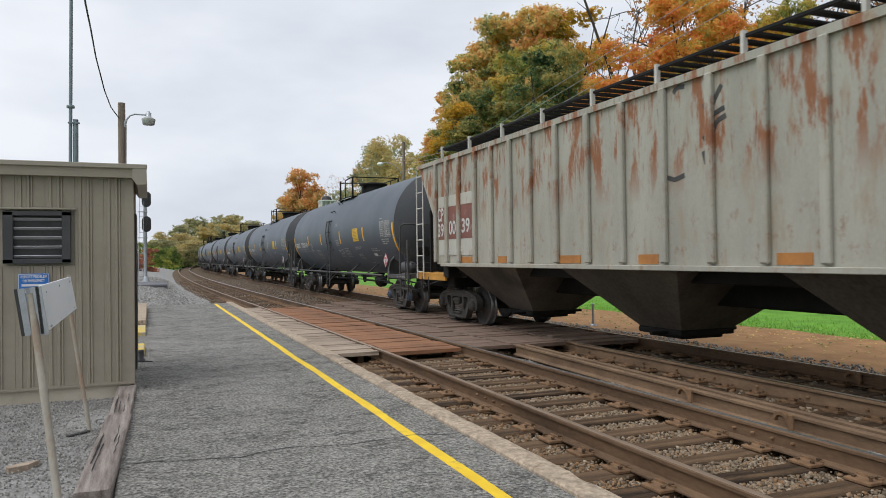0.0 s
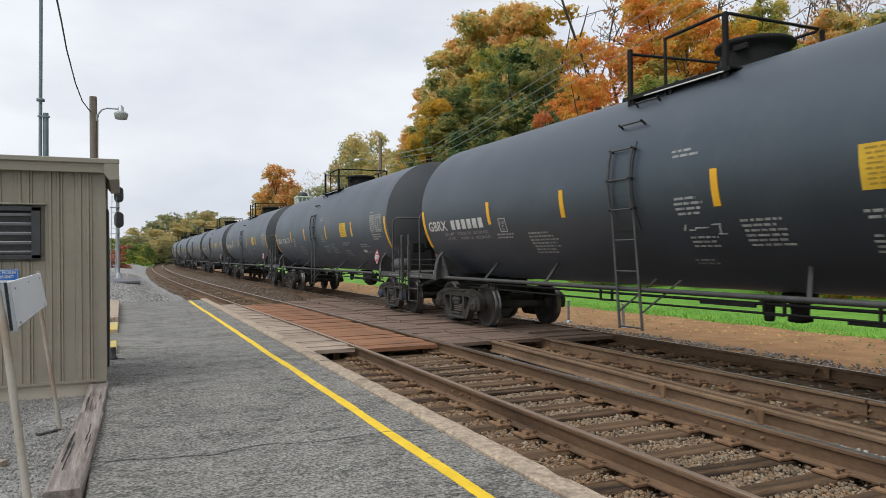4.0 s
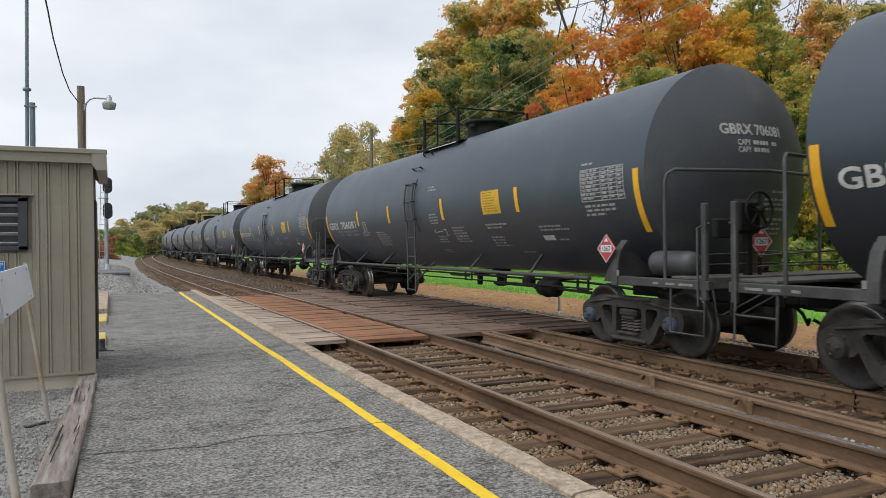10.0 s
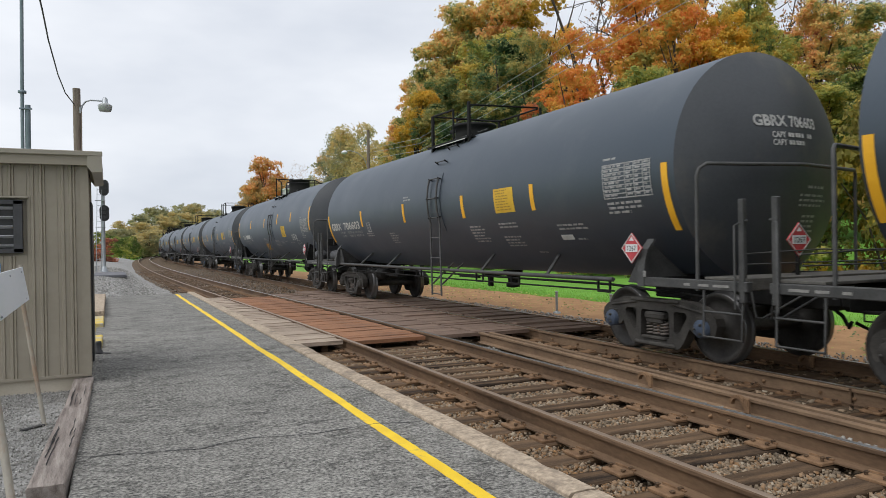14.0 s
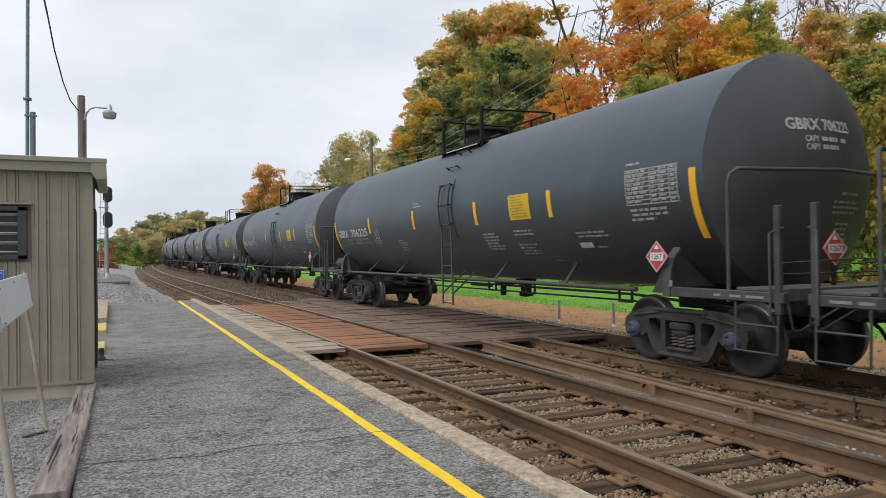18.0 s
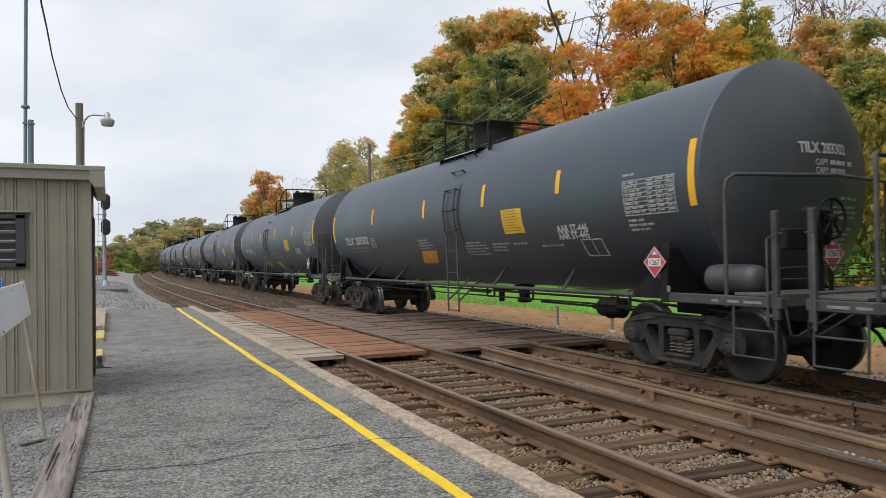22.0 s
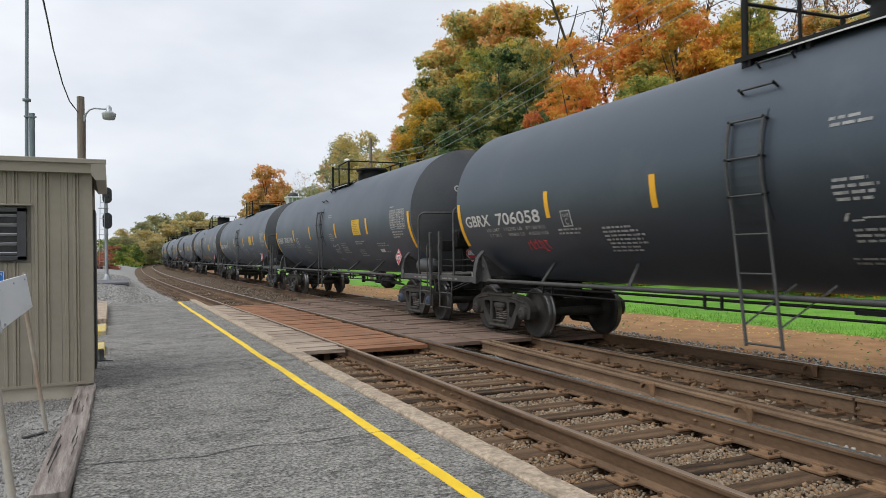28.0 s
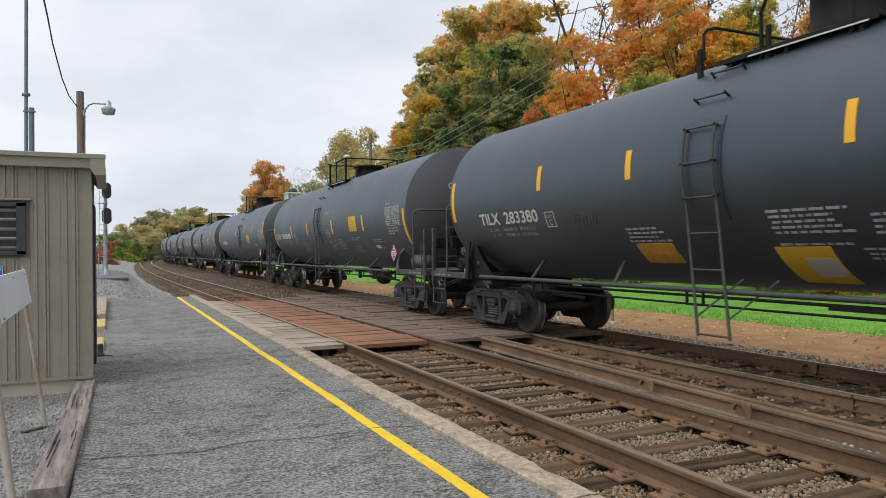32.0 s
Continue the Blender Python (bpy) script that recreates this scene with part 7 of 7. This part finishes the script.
def trunk_shape(height, cen, rng, r0):
    s = Shape()
    lean = rng.normal(size=2) * 0.4
    top = height * 0.8
    spine = [Vector((lean[0] * (i / 6) ** 2 + 0.1 * math.sin(i * 1.7), lean[1] * (i / 6) ** 2 + 0.1 * math.cos(i * 2.3), -1.0 + (top + 1.0) * i / 6)) for i in range(7)]
    s.tube(spine, r0, 8, True, 0, r0 * 0.3)
    for c in cen[: 14]:
        c = Vector(c)
        h = max(height * 0.2, c.z * 0.62)
        i = (h + 1.0) / (top + 1.0) * 6
        a = spine[min(5, int(i))].lerp(spine[min(6, int(i) + 1)], i - int(i))
        mid = a.lerp(c, 0.55) + Vector((0, 0, 0.25 * (c - a).length * 0.3))
        s.tube([a, mid, c], r0 * 0.34, 6, True, 0, r0 * 0.07)
    return s


TREE_KINDS = {}
LEAVES = {"orange": LEAF_ORANGE, "rust": LEAF_RUST, "red": LEAF_RED, "green": LEAF_GREEN, "olive": LEAF_OLIVE, "gold": LEAF_GOLD, "brown": LEAF_BROWN, "bare": LEAF_BROWN}
WORDS = {"orange": "tall autumn tree with bright orange leaves", "rust": "tall tree with rust-brown and ochre leaves", "red": "small tree with dark red leaves",
         "green": "leafy dark green tree overgrown with vines", "olive": "tree with olive and yellowing leaves", "gold": "autumn tree with golden yellow leaves",
         "brown": "tree with dull brown autumn leaves", "bare": "nearly bare tree with grey branches"}


def bare_limbs(rng, height):
    """A trunk that forks again and again."""
    s = Shape()

    def grow(p, d, length, r, depth):
        q = p + d * length
        mid = p.lerp(q, 0.5) + Vector(rng.normal(size=3)) * length * 0.06
        s.tube([p, mid, q], r, 5 if depth < 3 else 4, depth == 0, 0, r * 0.6)
        if depth < 4:
            for _ in range(3 if depth else 4):
                e = (d + Vector(rng.normal(size=3)) * 0.45 + Vector((0, 0, 0.12))).normalized()
                grow(p.lerp(q, rng.uniform(0.55, 1.0)), e, length * rng.uniform(0.55, 0.8), r * 0.55, depth + 1)
    grow(Vector((0, 0, -1)), Vector((0.05, 0, 1)).normalized(), height * 0.42, 0.22, 0)
    return s


def tree(kind, x, y, z, height, width, i, group="trees of the wood"):
    far, behind = y > 145, y < 12
    key = (kind, i % 3 if kind != "bare" else 0, far, behind, y > 99)
    base_h = 16.0
    base_w = 10.5 if far or behind or y > 99 else 6.0
    if key not in TREE_KINDS:
        seed = 17 * len(TREE_KINDS) + 5
        rng = np.random.default_rng(seed)
        bare = kind == "bare"
        me, cen = crown_mesh("crown", LEAF_HAZED.get(kind, LEAVES[kind]) if y > 99 else LEAVES[kind], seed, base_h, base_w, 1.2 if far else 1.8, 1800 if bare else (4000 if behind else 17000 if far or y > 99 else 24000 if kind == "orange" else 30000), 0.10 if bare else (0.40 if behind else 0.20 if far else 0.17 if y > 99 else 0.105), 80 if far else 95)
        TREE_KINDS[key] = (me, (bare_limbs(rng, base_h) if bare else trunk_shape(base_h, cen, rng, 0.24)).mesh("trunk", BARK))
    me, tk = TREE_KINDS[key]
    t = thing("tree", WORDS[kind], "tree", group, at=pose(x, y, z, 0, 0, i * 137.5))
    w, k = width / base_w, height / base_h
    for nm, dat in (("trunk", tk), ("crown", me)):
        o = part(nm, dat, None, t)
        o.scale = (w, w, k)
    return t


TREES = (("rust", 28.2, 70, 0.4, 14.5, 4.8), ("rust", 29.8, 66, 0.6, 19.7, 6.9), ("rust", 35.7, 72, 1.3, 25.3, 9.6), ("rust", 38.3, 70, 1.7, 27.2, 9.5), ("gold", 40.3, 66, 1.9, 26.3, 9.2),
         ("olive", 35.3, 60, 1.3, 20.8, 7.7), ("green", 28.1, 52, 0.3, 15.6, 7.0), ("green", 26.3, 44, 0.2, 12.2, 5.7), ("green", 22.8, 50, 0.2, 12.2, 5.2), ("orange", 37.2, 56, 1.5, 19.8, 4.8),
         ("rust", 30.4, 74, 0.6, 15.6, 6.3), ("green", 26.9, 66, 0.2, 11.8, 5.1), ("rust", 31.1, 72, 0.7, 19.6, 8.1), ("green", 25.0, 58, 0.2, 12.6, 5.5), ("rust", 33.0, 70, 1.0, 22.7, 10.1),
         ("gold", 23.3, 52, 0.2, 13.8, 3.8), ("olive", 21.0, 50, 0.2, 8.0, 3.9), ("rust", 35.3, 68, 1.3, 26.0, 10.0), ("green", 27.3, 56, 0.2, 16.1, 7.4), ("rust", 37.7, 64, 1.6, 25.8, 10.6),
         ("olive", 31.7, 58, 0.8, 19.7, 7.3), ("green", 29.0, 46, 0.5, 16.9, 4.9), ("gold", 41.3, 62, 2.1, 24.9, 8.8), ("rust", 31.5, 54, 0.8, 16.9, 6.4), ("green", 26.2, 47, 0.2, 13.0, 6.4),
         ("green", 22.7, 46, 0.2, 10.1, 5.3), ("red", 22.9, 36, 0.2, 9.8, 2.5), ("orange", 28.4, 38, 0.4, 15.0, 5.5), ("orange", 36.6, 41, 1.3, 20.0, 8.4), ("orange", 36.0, 37, 1.4, 17.6, 6.6),
         ("orange", 24.2, 34, 0.2, 11.3, 4.6), ("gold", 36.9, 35, 1.5, 15.3, 5.6), ("olive", 27.8, 31, 0.3, 11.1, 5.1), ("olive", 43.6, 38, 2.2, 18.4, 5.5), ("olive", 40.4, 34, 1.9, 14.4, 5.3),
         ("gold", 32.4, 30, 0.9, 10.7, 5.2), ("rust", 46.0, 34, 2.2, 16.3, 6.8), ("olive", 35.5, 28, 1.3, 10.1, 5.1), ("rust", 45.5, 30, 2.2, 14.6, 6.3), ("olive", 33.8, 25, 1.1, 8.6, 5.0),
         ("olive", 37.4, 24, 1.6, 10.9, 5.4), ("gold", 38.9, 22, 1.7, 10.3, 6.4), ("gold", 32.8, 19, 0.9, 7.6, 5.0), ("olive", 36.9, 18, 1.5, 8.7, 6.1), ("rust", 40.4, 17, 1.9, 8.8, 6.7),
         ("orange", 41.3, 48, 1.9, 21.8, 7.6), ("gold", 44.2, 47, 2.2, 20.4, 6.5), ("orange", 47.0, 44, 2.2, 19.0, 6.0), ("olive", 49.3, 42, 2.2, 18.6, 6.5), ("red", 53.0, 40, 2.2, 17.6, 6.5), ("rust", 57.0, 38, 2.2, 16.4, 6.0),
         ("gold", 22.3, 51, 0.2, 13.4, 4.2), ("green", 29.0, 50, 0.4, 17.6, 7.5), ("red", 33.5, 62, 1.0, 17.5, 4.5), ("bare", 48.0, 48, 2.2, 24.2, 9.6), ("bare", 53.0, 42, 2.2, 24.2, 7.2), ("bare", 57.7, 40, 2.2, 23.7, 7.7), ("bare", 58.9, 36, 2.2, 22.8, 6.9), ("bare", 40.2, 50, 1.9, 25.5, 8.4))
for i, (kind, x, y, z, h, w) in enumerate(TREES):
    tree(kind, x, y, z, h, w, i)
# unseen trees added beside and behind the camera, to darken the tank ends' reflections
UNSEEN_KINDS = ("rust", "green", "olive", "green", "gold", "rust")
for i in range(22):
    yy = 11 - 4.2 * i
    tree(UNSEEN_KINDS[i % 6], 30 + 3.5 * ((i * 7) % 5) / 4, yy, 0.6, 15 + (i * 5) % 6, 9.5, i + 80, "trees of the wood")
dead = thing("dead_tree", "leaning bare grey dead tree above the orange maples", "tree", "trees of the wood", at=pose(37.6, 52, 1.4))
dl = Shape()
dl.tube([(3.6, 0, -1.5), (2.6, 0, 8.0), (1.2, 0.2, 14.5), (-0.6, 0.3, 18.5), (-2.2, 0.4, 22.5), (-2.6, 0.4, 25.0)], 0.20, 8, True, 0, 0.07)
part("trunk", dl, BARK, dead)
for p, q, r in (((1.2, 0.2, 14.5), (2.6, 0, 18.0), 0.10), ((-0.6, 0.3, 18.5), (0.4, 0, 22.0), 0.09), ((-1.4, 0.35, 20.5), (-3.2, 0, 22.0), 0.06), ((2.2, 0.1, 10), (0.3, 0, 12.2), 0.08)):
    m = Vector(p).lerp(Vector(q), 0.5) + Vector((0.15, 0, 0.3))
    part("limb", Shape().tube([p, m, q], r, 6, True, 0, r * 0.35), BARK, dead)
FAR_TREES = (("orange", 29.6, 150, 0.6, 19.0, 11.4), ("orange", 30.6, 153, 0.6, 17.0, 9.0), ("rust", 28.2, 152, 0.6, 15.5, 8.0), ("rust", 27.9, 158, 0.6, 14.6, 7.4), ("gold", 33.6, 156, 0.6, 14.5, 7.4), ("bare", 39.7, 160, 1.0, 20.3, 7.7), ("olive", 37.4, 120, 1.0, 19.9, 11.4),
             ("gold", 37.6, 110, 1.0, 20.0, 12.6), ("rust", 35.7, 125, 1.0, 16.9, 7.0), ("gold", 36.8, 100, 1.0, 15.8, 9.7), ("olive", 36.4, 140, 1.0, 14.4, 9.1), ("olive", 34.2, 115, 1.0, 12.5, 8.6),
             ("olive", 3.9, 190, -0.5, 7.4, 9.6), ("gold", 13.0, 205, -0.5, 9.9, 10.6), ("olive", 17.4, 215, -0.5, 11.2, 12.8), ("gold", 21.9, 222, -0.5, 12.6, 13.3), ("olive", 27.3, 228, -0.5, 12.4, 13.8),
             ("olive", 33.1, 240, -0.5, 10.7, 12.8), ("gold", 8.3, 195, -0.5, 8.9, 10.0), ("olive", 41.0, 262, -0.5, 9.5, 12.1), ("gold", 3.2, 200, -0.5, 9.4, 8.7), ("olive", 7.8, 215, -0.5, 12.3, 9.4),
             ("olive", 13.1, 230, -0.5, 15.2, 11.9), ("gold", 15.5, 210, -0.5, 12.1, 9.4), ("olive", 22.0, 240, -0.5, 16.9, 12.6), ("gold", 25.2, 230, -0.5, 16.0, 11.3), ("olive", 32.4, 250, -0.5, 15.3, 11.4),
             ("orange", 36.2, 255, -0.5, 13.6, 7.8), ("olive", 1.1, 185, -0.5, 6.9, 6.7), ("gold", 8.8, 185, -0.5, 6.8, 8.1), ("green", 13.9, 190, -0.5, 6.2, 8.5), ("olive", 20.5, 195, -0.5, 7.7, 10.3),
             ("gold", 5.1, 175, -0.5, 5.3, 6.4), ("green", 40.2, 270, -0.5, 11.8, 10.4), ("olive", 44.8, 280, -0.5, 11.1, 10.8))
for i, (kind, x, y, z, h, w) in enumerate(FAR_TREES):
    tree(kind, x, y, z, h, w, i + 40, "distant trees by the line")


def shrub(material, x, y, z, h, w, seed, label):
    key = ("shrub", material.name, seed % 2)
    if key not in TREE_KINDS:
        TREE_KINDS[key] = crown_mesh("foliage", material, 900 + len(TREE_KINDS), 4.0, 5.5, 0.2, 9000, 0.10, 30)[0]
    t = thing("shrub", label, "shrub", "undergrowth at the wood's edge", at=pose(x, y, z, 0, 0, seed * 71))
    o = part("foliage", TREE_KINDS[key], None, t)
    o.scale = (w / 5.5, w / 5.5, h / 4.0)
    s = Shape()
    rng = np.random.default_rng(seed)
    for k in range(5):
        e = rng.normal(size=2)
        s.tube([(0, 0, -0.3), (e[0] * 0.3, e[1] * 0.3, h * 0.4), (e[0] * 0.8, e[1] * 0.8, h * 0.75)], 0.05, 5, True, 0, 0.015)
    part("stems", s, BARK, t)


SHRUB_KINDS = ((LEAF_GREEN, "dense dark green vine-covered shrub"), (LEAF_OLIVE, "olive green shrub turning yellow"), (LEAF_GREEN, "dense dark green vine-covered shrub"), (LEAF_GOLD, "yellow autumn shrub at the wood's edge"), (LEAF_OLIVE, "olive green shrub turning yellow"), (LEAF_RUST, "brown autumn shrub at the wood's edge"))
for i in range(26):
    m, lab = SHRUB_KINDS[i % 6]
    y = 6 + i * 2.9
    shrub(m, 22.5 + 1.8 * ((i * 3) % 4) / 3 + 0.03 * y, y, -0.35, 4.2 + ((i * 5) % 4) * 0.7, 6.2, i, lab)
for x, y, h, m, lab in ((-0.9, 92, 3.2, LEAF_RED, "bright red autumn bush by the line"), (-2.8, 100, 2.6, LEAF_RED, "bright red autumn bush by the line"), (-3.5, 120, 4.5, LEAF_OLIVE, "olive green shrub turning yellow"), (2.0, 140, 4.0, LEAF_OLIVE, "olive green shrub turning yellow"), (-6.5, 110, 5, LEAF_GOLD, "yellow autumn shrub by the line"), (-1, 150, 5, LEAF_OLIVE, "olive green shrub turning yellow"), (4.0, 165, 4.6, LEAF_OLIVE, "olive green shrub turning yellow"), (6.5, 190, 5.0, LEAF_GREEN, "dense dark green shrub"), (-5.5, 165, 5.6, LEAF_GREEN, "dense dark green shrub"), (9.5, 205, 5, LEAF_OLIVE, "olive green shrub turning yellow")):
    shrub(m, x, y, -0.3, h, 6.0, int(x * 3 + 60), lab)


# ---------------------------------------------------------------- the cars of the train, and how they move
CAR_LEN = 17.8


# small unevenness of the train's run: seconds, metres behind the even run
UNEVEN = ((0, -0.222), (1, -0.176), (2, 0.182), (3, -0.03), (4.5, 0.06), (6, 0.109), (7, 0.088), (8, 0.08), (9, 0.082), (10, 0.143), (11, 0.042), (12, -0.05), (13, -0.045), (14, 0.09), (15.5, 0.08), (17, 0.064), (18, -0.072),
          (19, 0.148), (20, -0.04), (21, -0.133), (22, -0.016), (23, -0.02), (24, -0.003), (25, -0.009), (26.5, -0.04), (28, -0.07), (29, 0.082), (30, -0.065), (31, -0.234), (32, 0.063))


def slack(t):
    for (t0, a), (t1, b) in zip(UNEVEN, UNEVEN[1:]):
        if t <= t1:
            w = (t - t0) / (t1 - t0)
            return lerp(a, b, w * w * (3 - 2 * w))
    return UNEVEN[-1][1]


def travel(t):
    """Metres along the track of the first tank car's middle, going down as the train comes on."""
    u = t - 16
    return -1.947e-4 * u ** 3 + 7.890e-3 * u * u - 13.4159 * u - 208.493 + slack(t)


MARKS = {1: "706040", 2: "706415", 4: "706175", 5: "706101", 6: "706041", 7: "706061", 8: "706081", 9: "706100", 10: "706188",
         11: "706603", 13: "706126", 14: "706225", 15: "706377", 16: "706263", 21: "706058", 22: "706136", 23: "706439",
         17: "283302", 18: "283320", 19: "283354", 24: "283380"}
TALL = (12, 17, 18, 19, 24, 26)
CARS = [(0, hopper_car())]
BRAKE_LAST = (11, 14, 15, 18, 19, 24)
BASES = {}
for k in range(1, 33):
    kind = "b" if k in TALL else "a"
    key = (kind, 1 if k in BRAKE_LAST else -1)
    if key in BASES:
        CARS.append((k, copy_thing(BASES[key], Matrix())))
    else:
        BASES[key] = tank_car(*key)
        CARS.append((k, BASES[key]))
for k, c in CARS[1:]:
    if k in TALL:
        for text, y, ang in (("AAR ST-446", -4.55, -22.4), ("AAR ST-445", -4.53, -26.8)):
            if k in (12, 17, 18) or text.endswith("5"):
                lt = Shape()
                side_text(lt, text, y, ang, 0.12, 0.022, 0.80)
                part("standard_lettering", lt, WHITE_PAINT, c, "white stencilled standard number")
# sprayed scribbles on two of the cars
for k, y0, a0, paint in ((21, 5.35, -34, PLACARD_RED), (24, 3.45, -21, STEEL_GREY)):
    sc = Shape()
    rs = random.Random(k)
    for i in range(7):
        y, a = y0 - 0.085 * i, a0 + rs.uniform(-1.5, 1.5)
        side_patch(sc, y, y - 0.022, a + 3.2, a - 3.2, 0.006, 3, rs.uniform(-0.10, 0.10))
        side_patch(sc, y, y - 0.10, a + 2.8 * (-1) ** i, a + 2.8 * (-1) ** i - 0.8, 0.0065, 1)
    part("scribble", sc, paint, CARS[k][1], "thin sprayed scribble")
smear = Shape()
side_patch(smear, 1.66, 1.42, -36, -45, 0.006, 3, -0.1)
side_patch(smear, 0.34, 0.02, -38, -44, 0.006, 3, 0.12)
part("paint_smear", smear, WHITE_PAINT, CARS[10][1], "white paint smears beside the ladder")
for k, c in CARS[1:]:
    number_car(c, "TILX" if k in TALL else "GBRX", MARKS.get(k, ""), "b" if k in TALL else "a")


def car_pose(s):
    x0, y0 = along(s - TC)
    x1, y1 = along(s + TC)
    return pose(FAR_X + (x0 + x1) / 2, (y0 + y1) / 2, FAR_Z, 0, 0, -math.degrees(math.atan2(x1 - x0, y1 - y0)))


def motions():
    for k, c in CARS:
        rows = []
        for i in range(65):
            t = i * 0.5
            rows.append((t, car_pose(CAR_LEN * k + travel(t))))
        walk(c, rows)
        # the wheels turn while the car is near; further off they stand
        spin = 0.457
        frames = [f for f in range(0, 961, 1) if -16 < CAR_LEN * k + travel(f / 30) < 75]
        if not frames:
            continue
        for truck in c.children:
            if not truck.name.startswith("truck"):
                continue
            for w in truck.children:
                if not w.name.startswith("wheelset"):
                    continue
                y = w.location.y
                s0 = travel(frames[0] / 30)
                turn = [(f / 30, pose(0, y, 0.457, math.degrees((s0 - travel(f / 30)) / spin) % 360)) for f in frames]
                if frames[0] > 0:
                    turn.insert(0, (0, turn[0][1]))
                if frames[-1] < 960:
                    turn.append((32, turn[-1][1]))
                walk(w, turn)


motions()
